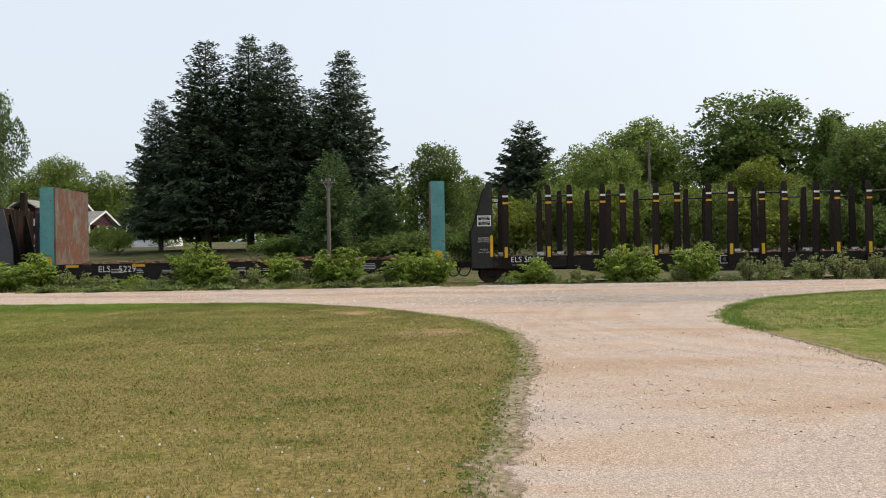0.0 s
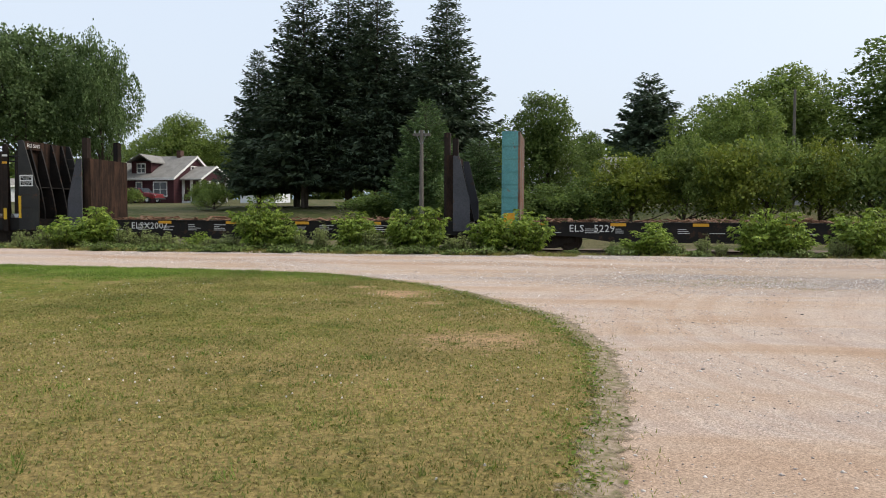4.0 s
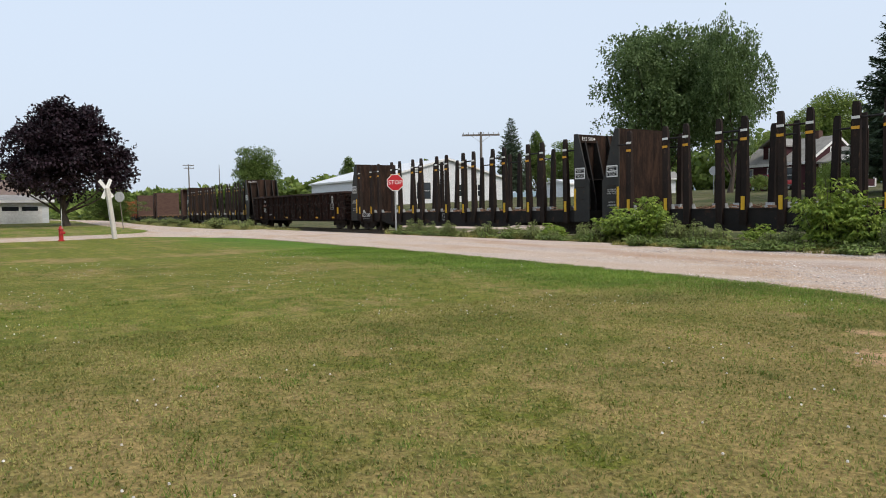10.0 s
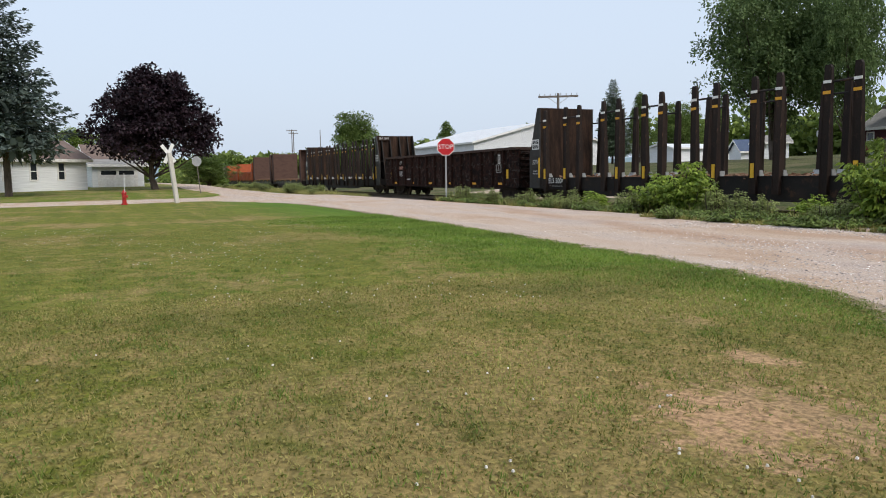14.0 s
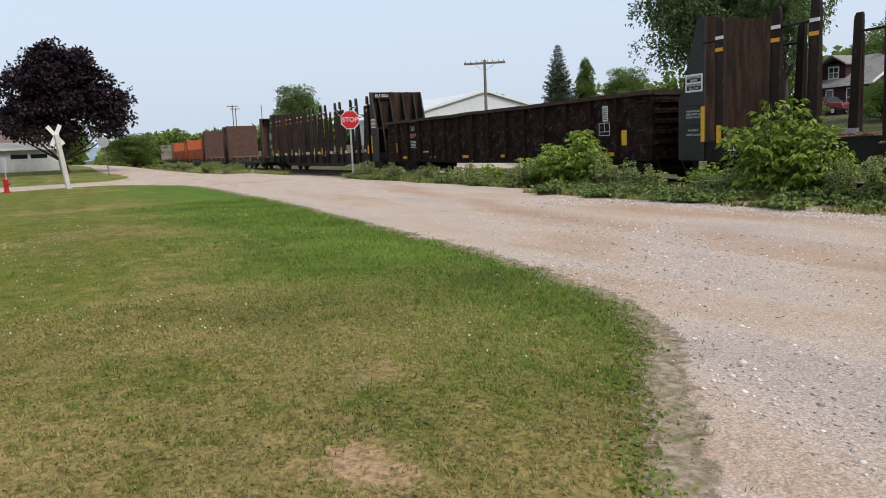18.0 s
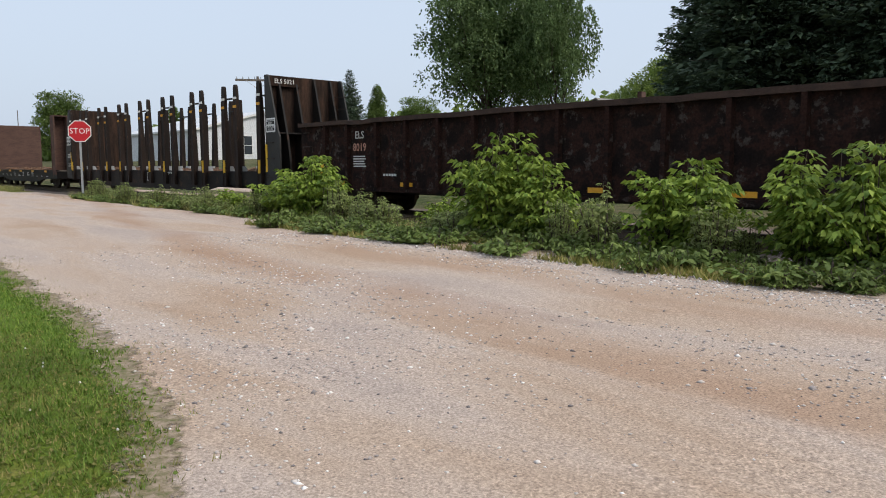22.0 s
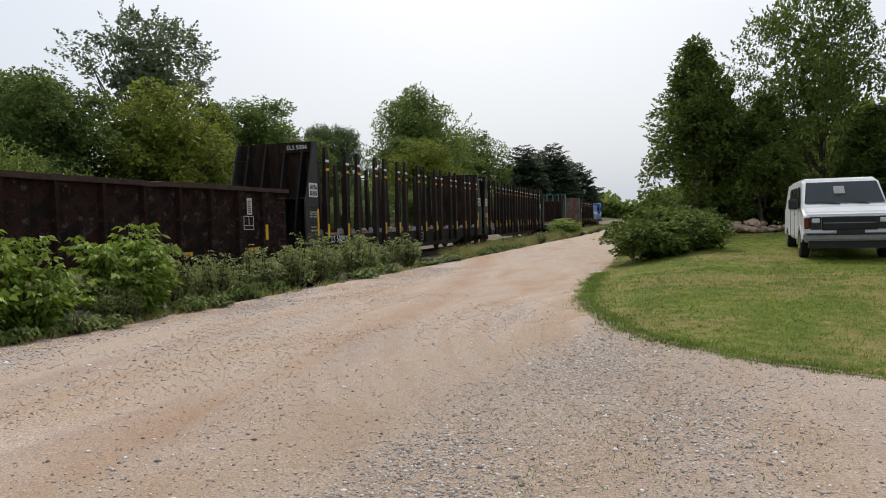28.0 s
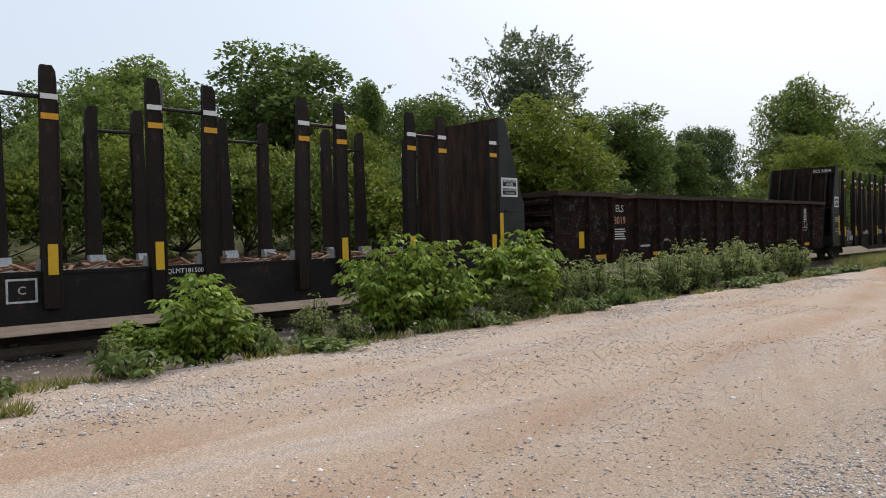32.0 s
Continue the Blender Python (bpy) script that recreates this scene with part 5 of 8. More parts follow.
def locomotive():
    car = thing("locomotive", Matrix(), "blue and white diesel locomotive leading the train", "locomotive")
    part("frame", boxes((-9, -1.5, 0.9, 9, 1.5, 1.35)), M["steel"], car)
    part("fuel_tank", soft_edges(boxes((-2.5, -1.2, 0.3, 2.5, 1.2, 0.9)), 0.08), M["steel"], car)
    bm = soft_edges(boxes((-8.4, -0.95, 1.35, 5.0, 0.95, 3.9)), 0.12)
    part("hood", bm, M["blue"], car)
    bm = soft_edges(boxes((5.0, -1.5, 1.35, 7.3, 1.5, 4.3)), 0.15)
    cab = part("cab", bm, M["blue"], car)
    part("roof", boxes((4.9, -1.45, 4.28, 7.4, 1.45, 4.36)), M["white"], cab, "white cab roof")
    pieces("window", M["glass"], cab, [(5.3, -1.515, 2.9, 6.1, -1.5, 3.7), (6.3, -1.515, 2.9, 7.0, -1.5, 3.7), (7.29, -1.2, 2.9, 7.31, -0.2, 3.7), (4.985, -1.3, 3.0, 5.0, -0.95, 3.7)])
    part("nose", soft_edges(boxes((7.3, -0.9, 1.35, 8.8, 0.9, 2.8)), 0.15), M["blue"], car)
    pieces("stripe", M["white"], car, [(-8.42, -0.962, 2.4, 5.0, -0.95, 2.75), (5.0, -1.512, 2.2, 7.3, -1.5, 2.6)])
    part("handrail", rod(bmesh.new(), (-8.8, -1.46, 2.3), (4.9, -1.46, 2.3), 0.02, n=5), M["white"], car)
    for x in np.arange(-8.8, 4.9, 1.6):
        part("rail_post", rod(bmesh.new(), (x, -1.46, 1.35), (x, -1.46, 2.3), 0.02, n=5), M["white"], car)
    for x in (-6.3, -3.5):
        rod_bm = bmesh.new()
        rod(rod_bm, (x, 0, 3.88), (x, 0, 4.1), 0.55, n=18)
        part("fan", rod_bm, M["steel"], car)
    for s in (-1, 1):
        part("truck", TRUCK, None, car, at=Matrix.Translation((s * 6, 0, 0)))
        for ax in (-0.89, 0.89):
            part("wheelset", WHEELS, None, car, at=(s * 6 + ax, 0, 0.42))
    part("coupler", COUPLER, None, car, at=Matrix.Translation((-9.1, 0, 0)) @ Matrix.Rotation(math.pi, 4, "Z"))
    return car


def even(L, n):
    e = L / 2 - 1.5
    step = (2 * e) / (n + 1)
    return (-e, e), [(-e + step * (i + 1) - 0.47, -e + step * (i + 1) + 0.47) for i in range(n)]


sA, pA = even(21.6, 7)
sD, pD = even(23.9, 8)
pH = [(-8.6, -7.65), (-5.8, -4.85), (-3.0, -2.05), (-0.35, 0.61), (2.23, 3.16), (5.04, 5.98), (7.78, 8.75)]
pE = [(-8.35, -7.35), (-5.55, -4.65), (-3.0, -2.1), (-0.4, 0.55), (2.2, 3.1), (4.75, 5.75), (7.55, 8.55)]
CARS = [
    (38.7, locomotive()),
    (17.33, stake_car("ELS 5018", 21.6, sA, pA, 1)),
    (-3.45, low_flat("teal", 17.7, "ELS   5229", 2, -5.5)),
    (-21.85, low_flat("post", 16.7, "ELSX2007", 3, -4.75)),
    (-43.5, stake_car("ELS 5015", 23.9, sD, pD, 4, "ELS 5015")),
    (-67.7, stake_car("ELS 5004", 23.0, (-10.0, 10.1), pE, 5, "ELS 5004")),
    (-90.05, gondola(19.5, 6)),
    (-112.75, stake_car("", 23.3, (-10.3, 10.4), pH, 7, "ELS 5021")),
    (-134.2, low_flat("brown", 15.2, "", 8)),
    (-149.2, low_flat("brown", 12.6, "", 9)),
    (-162.6, low_flat("orange", 12.2, "", 10)),
    (-176.2, low_flat("orange", 12.2, "", 11)),
    (-191.0, low_flat("grey", 15.0, "", 12)),
]
hcar = CARS[7][1]
side_text("QLMT181500", 0.115, 2.7, 1.08, hcar, "white", -1.497)
for k, u in enumerate((-210.5, -231.5)):
    g = copy_thing(CARS[6][1], Matrix())
    SPIN += [(c2, -0.89 if i % 2 == 0 else 0.89) for c in g.children if c.name.startswith("truck") for i, c2 in enumerate(c.children)]
    CARS.append((u, g))

EASE = ((0, -5.5), (2, -4.65), (5, -3.35), (6, -2.9), (8, -2.25), (11, -1.6), (15, -1.35), (19, -1.0), (21, -0.95), (22, -0.85), (23, -0.5), (25, -0.1), (28, 0.1), (30, 0.0), (32, -0.1))


def travelled(t):
    """Metres that the train has rolled at t seconds; it slows a little on the way."""
    for (t0, c0), (t1, c1) in zip(EASE, EASE[1:]):
        if t <= t1 + 1e-6:
            return 3.588 * t + c0 + (c1 - c0) * (t - t0) / (t1 - t0)
    return 3.588 * t + EASE[-1][1]


def motions():
    for u, car in CARS:
        rows = []
        for t in range(0, 33):
            x = u + travelled(t)
            rows.append((t, pose(x, track_y(x), RAIL, 0, 0, track_yaw(x))))
        walk(car, rows)
    times = [0.2 * i * 0.7 for i in range(229)] + [32.0]
    for w, ax in SPIN:
        if w.parent is None or w.parent.parent not in [c for _, c in CARS[1:8]]:
            continue
        walk(w, [(t, pose(ax, 0, 0.42, 0, math.degrees(travelled(t) / 0.42) % 360, 0)) for t in times])


# ---- vegetation ----
def leaf_mesh(name, centres, aims, length, width, mat, seed, droop=0.0, sizes=None):
    """Many single leaves: each a folded blade at its centre, pointing along its aim."""
    rs = np.random.RandomState(seed)
    n = len(centres)
    aims = aims / (np.linalg.norm(aims, axis=1, keepdims=True) + 1e-9)
    side = np.cross(aims, rs.normal(size=(n, 3)) * 0.6 + np.array([0, 0, 1.0]))
    side /= np.linalg.norm(side, axis=1, keepdims=True) + 1e-9
    up = np.cross(side, aims)
    ln = (length * rs.uniform(0.6, 1.3, (n, 1))) * (1.0 if sizes is None else sizes)
    wd = width * rs.uniform(0.7, 1.3, (n, 1)) * (1.0 if sizes is None else sizes)
    v = np.empty((n, 4, 3))
    v[:, 0] = centres
    v[:, 1] = centres + aims * ln * 0.45 + side * wd * 0.5 + up * wd * 0.15
    v[:, 2] = centres + aims * ln + np.array([0, 0, -droop]) * ln
    v[:, 3] = centres + aims * ln * 0.45 - side * wd * 0.5 + up * wd * 0.15
    me = bpy.data.meshes.new(name)
    me.vertices.add(4 * n)
    me.vertices.foreach_set("co", v.ravel())
    me.loops.add(4 * n)
    me.loops.foreach_set("vertex_index", np.arange(4 * n, dtype=np.int32))
    me.polygons.add(n)
    me.polygons.foreach_set("loop_start", np.arange(0, 4 * n, 4, dtype=np.int32))
    me.update(calc_edges=True)
    me.materials.append(mat)
    return me


def limbs(H, r, forks, seed, lean=0.0):
    """Tapered trunk with limbs reaching to the given points."""
    rnd = random.Random(seed)
    bm = bmesh.new()
    top = max(f[2] for f in forks) * 0.8 if forks else H
    pts = [Vector((lean * z + 0.03 * H * math.sin(z * 1.3 / H * 3 + seed), 0.03 * H * math.sin(z / H * 4 + seed * 2), z)) for z in np.linspace(-0.3, top, 7)]
    pts[0].x = pts[0].y = 0
    for i in range(6):
        rod(bm, pts[i], pts[i + 1], r * (1.25 if i == 0 else 1 - i / 7), r * (1 - (i + 1) / 7.2), 9)
    for f in forks:
        f = Vector(f)
        k = min(5, max(1, int(f.z / top * 5 * rnd.uniform(0.45, 0.75))))
        a = pts[k]
        mid = a.lerp(f, 0.5) + Vector((0, 0, -0.06 * (f - a).length))
        rr = r * 0.42 * (1 - k / 8)
        rod(bm, a, mid, rr, rr * 0.6, 6)
        rod(bm, mid, f, rr * 0.6, rr * 0.15, 6)
    return bm


def leafy(name, H, R, base, n_clumps, per, leaf, mat, seed, shape="round", flat=0.7, bark="bark", puff=1.0, shoots=40, heart=20, girth=1.0):
    """Meshes of a broadleaved tree of height H: trunk with limbs, and a ragged crown of leafy pads, stray shoots and a leafy heart."""
    rs = np.random.RandomState(seed)

    def place(p):
        """A spot of the unit ball carried into the uneven crown."""
        z = (p[2] + 1) / 2
        w = {"round": 1.05, "tall": 0.85 + 0.2 * (1 - z), "cone": 1.22 * (1 - z) ** 1.0 + 0.04, "dome": 1.2 - 0.62 * z ** 1.4, "wide": 1.08 - 0.2 * z}[shape]
        if shape in ("dome", "cone", "wide") and p[2] < 0.3:
            w /= max(0.55, math.sqrt(1 - p[2] ** 2))
        if shape == "cone" and p[2] >= 0.3:
            w /= max(0.4, math.sqrt(1 - p[2] ** 2))
        u = p / (np.linalg.norm(p) + 1e-9)
        lump = 1 + 0.5 * noise.noise((u[0] * 1.5 + seed, u[1] * 1.5, u[2] * 1.5)) + 0.24 * noise.noise((u[0] * 3.7, u[1] * 3.7 + seed, u[2] * 3.7))
        return np.array([p[0] * R * w * lump * 0.9, p[1] * R * w * lump * 0.9, base + (0.06 + 0.86 * z) * (H - base) * (0.9 + 0.1 * lump)])

    def unit(k):
        q = rs.normal(size=(k, 3))
        return q / (np.linalg.norm(q, axis=1, keepdims=True) + 1e-9)

    cs, rads, cen, aim, big = [], [], [], [], []
    for u in unit(n_clumps):
        far = 0.62 + 0.38 * rs.rand() ** 0.6 if rs.rand() < 0.86 else rs.uniform(0.25, 0.6)
        cs.append(place(u * far))
        rads.append(R * rs.uniform(0.13, 0.27) * puff)
    for c, r in zip(cs, rads):
        k = int(per * rs.uniform(0.6, 1.4) * (r / (R * 0.2 * puff)) ** 1.3)
        q = unit(k) * (0.45 + 0.55 * rs.rand(k, 1) ** 0.5)
        q[:, 2] = np.where(rs.rand(k) < 0.62, np.abs(q[:, 2]), q[:, 2])
        q[:, 2] = q[:, 2] * flat - 0.32 * (q[:, 0] ** 2 + q[:, 1] ** 2)
        cen.append(c + q * r * (1 + 0.07 * rs.normal(size=(k, 1)) ** 2))
        aim.append(q + rs.normal(size=(k, 3)) * 0.5 + np.array([0, 0, -0.2]))
        big.append(np.ones((k, 1)))
    for u in unit(shoots):
        u[2] = abs(u[2]) * 0.9 - 0.15
        a = place(u * 0.93)
        d = np.array([u[0], u[1], max(0.1, u[2]) + 0.5]) + rs.normal(size=3) * 0.25
        t = np.linspace(0, 1, 26)[:, None]
        cen.append(a + d / np.linalg.norm(d) * t * R * rs.uniform(0.14, 0.34) + rs.normal(size=(26, 3)) * leaf * 0.55 * (1.2 - t))
        aim.append(d + rs.normal(size=(26, 3)) * 0.9)
        big.append(np.full((26, 1), 0.85))
    k = n_clumps * heart
    inner = np.array([place(u * f) for u, f in zip(unit(k), rs.uniform(0.15, 0.72, k))])
    cen.append(inner)
    aim.append(unit(k))
    big.append(np.full((k, 1), 1.8))
    crown = leaf_mesh(name + "_crown", np.vstack(cen), np.vstack(aim), leaf, leaf * 0.68, mat, seed, 0.0, np.vstack(big))
    forks = [cs[i] for i in rs.choice(len(cs), min(16, len(cs)), replace=False)]
    trunk = mesh_of(name + "_trunk", limbs(H, (0.03 * H * 0.75 + 0.05) * girth, forks, seed), M[bark])
    return trunk, crown


def spruce(name, H, R, seed, mat, base=0.08, whorls=44, drop=0.3, fine=1.0, rise=0.4, full=0.8, core=1.0, thick=1.0):
    """Meshes of a conifer: straight trunk and close whorls of flat sprays, rising near the top and drooping below."""
    rs = np.random.RandomState(seed)
    cen, aim, big = [], [], []
    bm = bmesh.new()
    rod(bm, (0, 0, -0.3), (0, 0, H * 0.985), 0.016 * H, 0.02, 9)
    for i in range(whorls):
        f = i / whorls
        rr = R * min(1.0, (1 - f) ** full) * (0.86 if f < 0.06 else 1.0) * rs.uniform(0.92, 1.08) + 0.012 * H
        nb = max(5, int(11 * (1 - 0.45 * f)))
        a0 = rs.uniform(0, 6.28)
        for b in range(nb):
            z = H * min(0.985, base + (1 - base) * (i + rs.uniform(-0.7, 0.7)) / whorls)
            a = a0 + (b + rs.uniform(-0.3, 0.3)) * 6.283 / nb
            L = rr * rs.uniform(0.72, 1.14)
            d, perp = np.array([math.cos(a), math.sin(a), 0]), np.array([-math.sin(a), math.cos(a), 0])
            slope = rise * f - drop * (1 - f) + rs.uniform(-0.1, 0.1)
            m = max(4, int(3 + 3.4 * L * fine))
            s = np.linspace(0.16, 1, m)[:, None] + rs.uniform(-0.03, 0.03, (m, 1))
            p = np.array([0, 0, z]) + d * L * s + np.array([0, 0, 1]) * L * (slope * s + 0.14 * s ** 3)
            if b % 2 == 0:
                rod(bm, (0, 0, z), p[-1], 0.01 * L + 0.01, 0.006, 4)
            twig = 0.34 * L * (1 - s) ** 0.8 + 0.02 * H ** 0.5
            for side, out in ((0, 0), (-1, 0.25), (1, 0.25), (-1, 0.8), (1, 0.8)):
                q = p + perp * side * twig * out + d * abs(side) * twig * out * 0.6
                q = q + np.array([0, 0, -0.12]) * twig * out + rs.normal(size=p.shape) * 0.012 * H ** 0.6
                cen.append(q)
                aim.append(d * 0.9 + perp * side * 0.75 + np.array([0, 0, slope * 0.6 - 0.05]) + rs.normal(size=p.shape) * 0.28)
                big.append(np.full((m, 1), 0.5 + 0.5 * min(1.0, 1.9 * (1 - f))))
    k = int(2400 * core)
    f = rs.rand(k) ** 1.4
    a, w = rs.uniform(0, 6.28, k), rs.uniform(0.15, 0.78, k)
    cen.append(np.c_[np.cos(a) * w * R * (1 - f) ** full, np.sin(a) * w * R * (1 - f) ** full, H * (base + (0.93 - base) * f)])
    aim.append(rs.normal(size=(k, 3)))
    big.append(np.full((k, 1), 2.2) * (1.05 - f[:, None]))
    need = leaf_mesh(name + "_needles", np.vstack(cen), np.vstack(aim), (0.018 * H + 0.12) * thick / fine ** 0.3, (0.0085 * H + 0.05) * thick / fine ** 0.3, mat, seed, 0.1, np.vstack(big))
    return mesh_of(name + "_trunk", bm, M["bark"]), need


def plant(meshes, kind, x, y, s, turn, label, category="tree", group="", sz=None, z=None):
    trunk, crown = meshes
    m = Matrix.Translation((x, y, (terrain(x, y) if z is None else z) - 0.02)) @ Matrix.Rotation(radians(turn), 4, "Z") @ Matrix.Diagonal((s, s, sz or s, 1))
    root = thing(kind, m, label, category, group)
    if trunk:
        part("trunk", trunk, None, root)
    part("crown", crown, None, root)
    return root


K = {}
K["broad"] = leafy("broad", 16, 6.5, 2.4, 130, 130, 0.33, M["leaf_mid"], 11, "wide")
K["broad_b"] = leafy("broad_b", 16, 5.8, 2.0, 120, 130, 0.32, M["leaf_mid"], 12, "round")
K["deep"] = leafy("deep", 14, 5.2, 0.8, 130, 130, 0.29, M["leaf_deep"], 13, "tall")
K["deep_b"] = leafy("deep_b", 14, 4.2, 0.6, 120, 120, 0.27, M["leaf_deep"], 14, "cone")
K["light"] = leafy("light", 9, 3.4, 0.4, 120, 120, 0.2, M["leaf_light"], 15, "wide")
K["sparse"] = leafy("sparse", 16, 4.8, 4.6, 80, 75, 0.24, M["leaf_grey"], 16, "tall", 0.6, puff=0.62, shoots=120)
K["grey"] = leafy("grey", 16, 6.8, 2.0, 190, 160, 0.33, M["leaf_wood"], 17, "round", shoots=90)
K["grey_b"] = leafy("grey_b", 16, 6.0, 2.0, 150, 140, 0.33, M["leaf_wood"], 27, "tall", shoots=170, heart=7)
K["purple"] = leafy("purple", 12, 5.3, 1.9, 190, 140, 0.34, M["leaf_purple"], 18, "dome", puff=0.85)
K["birch"] = leafy("birch", 10, 2.95, 0.3, 190, 105, 0.17, M["leaf_yard"], 22, "cone", puff=0.75, shoots=150, heart=5, girth=0.45)
K["cherry"] = leafy("cherry", 13, 4.3, 0.6, 190, 90, 0.2, M["leaf_yard"], 23, "tall", puff=0.75, shoots=150, heart=8, girth=0.5)
K["hedge"] = leafy("hedge", 5.2, 3.3, 0.1, 70, 70, 0.22, M["leaf_mid"], 19, "wide")
K["hedge_l"] = leafy("hedge_l", 5.0, 3.2, 0.1, 70, 70, 0.22, M["leaf_light"], 20, "wide")
K["yard_shrub"] = leafy("yard_shrub", 4.5, 3.2, 0.1, 80, 60, 0.4, M["leaf_yard"], 24, "round", heart=8)
K["hedge_d"] = leafy("hedge_d", 4.5, 3.2, 0.1, 70, 70, 0.22, M["leaf_deep"], 21, "round")
K["spruce"] = spruce("spruce", 18, 4.3, 31, M["needle"], 0.13, 44, 0.22)
K["spruce_b"] = spruce("spruce_b", 18, 4.3, 32, M["needle"], 0.12, 46, 0.18)
K["spruce_s"] = spruce("spruce_s", 14, 3.7, 33, M["needle_blue"], 0.21, 24, 0.22)
K["pine"] = spruce("pine", 8, 2.7, 34, M["needle_light"], 0.06, 26, -0.2, 1.9, 0.7, 0.62, 1.3, 1.15)
K["white_pine"] = spruce("white_pine", 17, 5.0, 35, M["needle"], 0.2, 21, -0.05, 0.8, 0.2, 0.6, 1.8, 1.7)

# the spruce clump behind the track
for kind, x, y, top, w, turn in (("spruce_b", -23.2, 60, 14.4, 3.1, 10), ("spruce", -18.9, 58.5, 18.7, 4.6, 40), ("spruce_b", -16.0, 60.5, 19.7, 4.8, 100), ("spruce", -13.2, 58.5, 18.4, 4.3, 200), ("spruce_b", -7.9, 58, 17.6, 4.3, 300), ("spruce", -11.0, 62, 15.5, 4.2, 250), ("spruce_b", -20.8, 62, 15.0, 4.4, 350)):
    g = terrain(x, y)
    plant(K[kind], "spruce_tree", x, y, w / 4.3, turn, "tall dark spruce with drooping branches on the bank", "tree", "spruces on the bank", (top - g) / 18)
plant(K["pine"], "pine_tree", -7.4, 47.2, 0.95, 30, "soft green young pine behind the lamp pole", "tree", "", (8.0 - terrain(-7, 47)) / 8)
plant(K["pine"], "pine_tree", -4.4, 48.6, 0.8, 130, "soft green young pine behind the lamp pole", "tree", "", 0.62)
plant(K["deep"], "broadleaf_tree", -0.6, 51, 0.56, 0, "dense dark broadleaf tree with a pointed crown", "tree", "", (9.5 - terrain(0, 51)) / 14)
plant(K["deep"], "broadleaf_tree", 2.7, 80, 0.5, 60, "small dark tree beside the grey roof", "tree", "", 0.55)
plant(K["white_pine"], "pine_tree", 12.9, 117, 1.25, 20, "large dark layered pine in the distance", "tree", "", (22.2 - terrain(13, 117)) / 17)
plant(K["deep"], "broadleaf_tree", 9.5, 114, 0.8, 120, "dark tree at the foot of the far pine", "tree", "", 0.6)
plant(K["deep"], "broadleaf_tree", 17, 115, 0.85, 220, "dark tree at the foot of the far pine", "tree", "", 0.62)

TREES = (
    ("grey", -59.4, 80.6, 23.4, 1.12, 0, "large grey-green cottonwood with a wide crown"), ("grey_b", -50.4, 80, 21.4, 0.66, 90, "grey-green cottonwood with wind-tossed shoots"),
    ("broad", -73, 140, 21.2, 1.0, 0, "hazy round tree behind the red house"), ("broad_b", -65, 142, 18.4, 0.8, 50, "hazy round tree behind the red house"), ("broad_b", -85, 145, 17, 1.0, 90, "hazy round tree behind the red house"),
    ("light", -58, 112, 9.5, 1.0, 30, "yellow-green tree behind the red house"),
    ("broad_b", 13.3, 70, 11.5, 0.62, 10, "dark roadside tree in a row"), ("broad", 18.6, 68, 13.5, 0.72, 70, "green tree in the row behind the hedge"), ("deep", 27.2, 65.5, 15.7, 1.15, 140, "broad dark ash standing over the hedge"), ("deep_b", 34.3, 65, 13.8, 0.72, 40, "dark tree behind the hedge"), ("broad_b", 37, 63, 12.2, 0.62, 190, "green tree behind the hedge"),
    ("light", 20.9, 50, 7.9, 0.78, 0, "yellow-green young tree beside the track"), ("broad_b", 12.3, 58, 9.7, 0.5, 20, "green tree behind the hedge"), ("deep_b", 31, 60, 12.7, 0.5, 260, "dark tree behind the hedge"), ("deep", 32.5, 56, 10.9, 0.6, 300, "dark tree behind the hedge"),
    ("sparse", 45.3, 58, 18.5, 1.0, 30, "tall thin-leaved tree with open branches"), ("light", 34.8, 48.5, 10.3, 1.05, 200, "dense yellow-green tree beside the track"), ("deep", 50.4, 52.5, 12.0, 0.75, 60, "dark green tree beside the track"), ("deep", 28.8, 50.5, 9.8, 0.65, 160, "dark green tree beside the track"), ("deep_b", 41, 49.5, 10.2, 0.7, 260, "dark green tree beside the track"),
    ("grey", 72, 57, 12.8, 0.55, 120, "pale grey-green tree by the line"), ("broad", 108.6, 60, 22.7, 0.95, 0, "tall tree far along the line"), ("light", 88, 52, 12.8, 1.25, 20, "yellow-green tree far along the line"), ("broad_b", 122, 62, 19, 1.1, 200, "tall tree far along the line"), ("broad_b", 140, 60, 19.5, 1.1, 100, "tall tree far along the line"), ("deep", 98, 58, 14, 0.9, 300, "dark tree far along the line"), ("deep", 62, 55, 10, 0.75, 10, "dark green tree beside the track"),
    ("deep", -150, 61, 15.4, 0.95, 0, "round tree far down the line"), ("deep_b", -150, 82, 13.8, 0.75, 40, "dark tree far down the line"), ("light", -122, 79, 10, 0.85, 90, "light green tree by the white building"), ("deep", -140, 139, 18.5, 1.1, 0, "dark hazy tree beyond the field"), ("deep", -158, 95, 10.5, 1.2, 0, "round tree far down the line"),
    ("broad", -112, 9, 8.5, 0.7, 0, "hazy tree behind the white house"), ("broad_b", -120, 16, 8.0, 0.75, 0, "hazy tree behind the white garage"), ("deep", -95, 24.5, 4.6, 0.55, 50, "dark tree beside the road"),
)
for kind, x, y, top, s, turn, label in TREES:
    H = {"grey": 16, "grey_b": 16, "broad": 16, "broad_b": 16, "light": 9, "deep": 14, "deep_b": 14, "sparse": 16}[kind]
    plant(K[kind], "broadleaf_tree", x, y, s * (1.0 if kind in ("grey", "grey_b") else 1.2), turn, label, "tree", "", (top - terrain(x, y)) / H * 1.04)

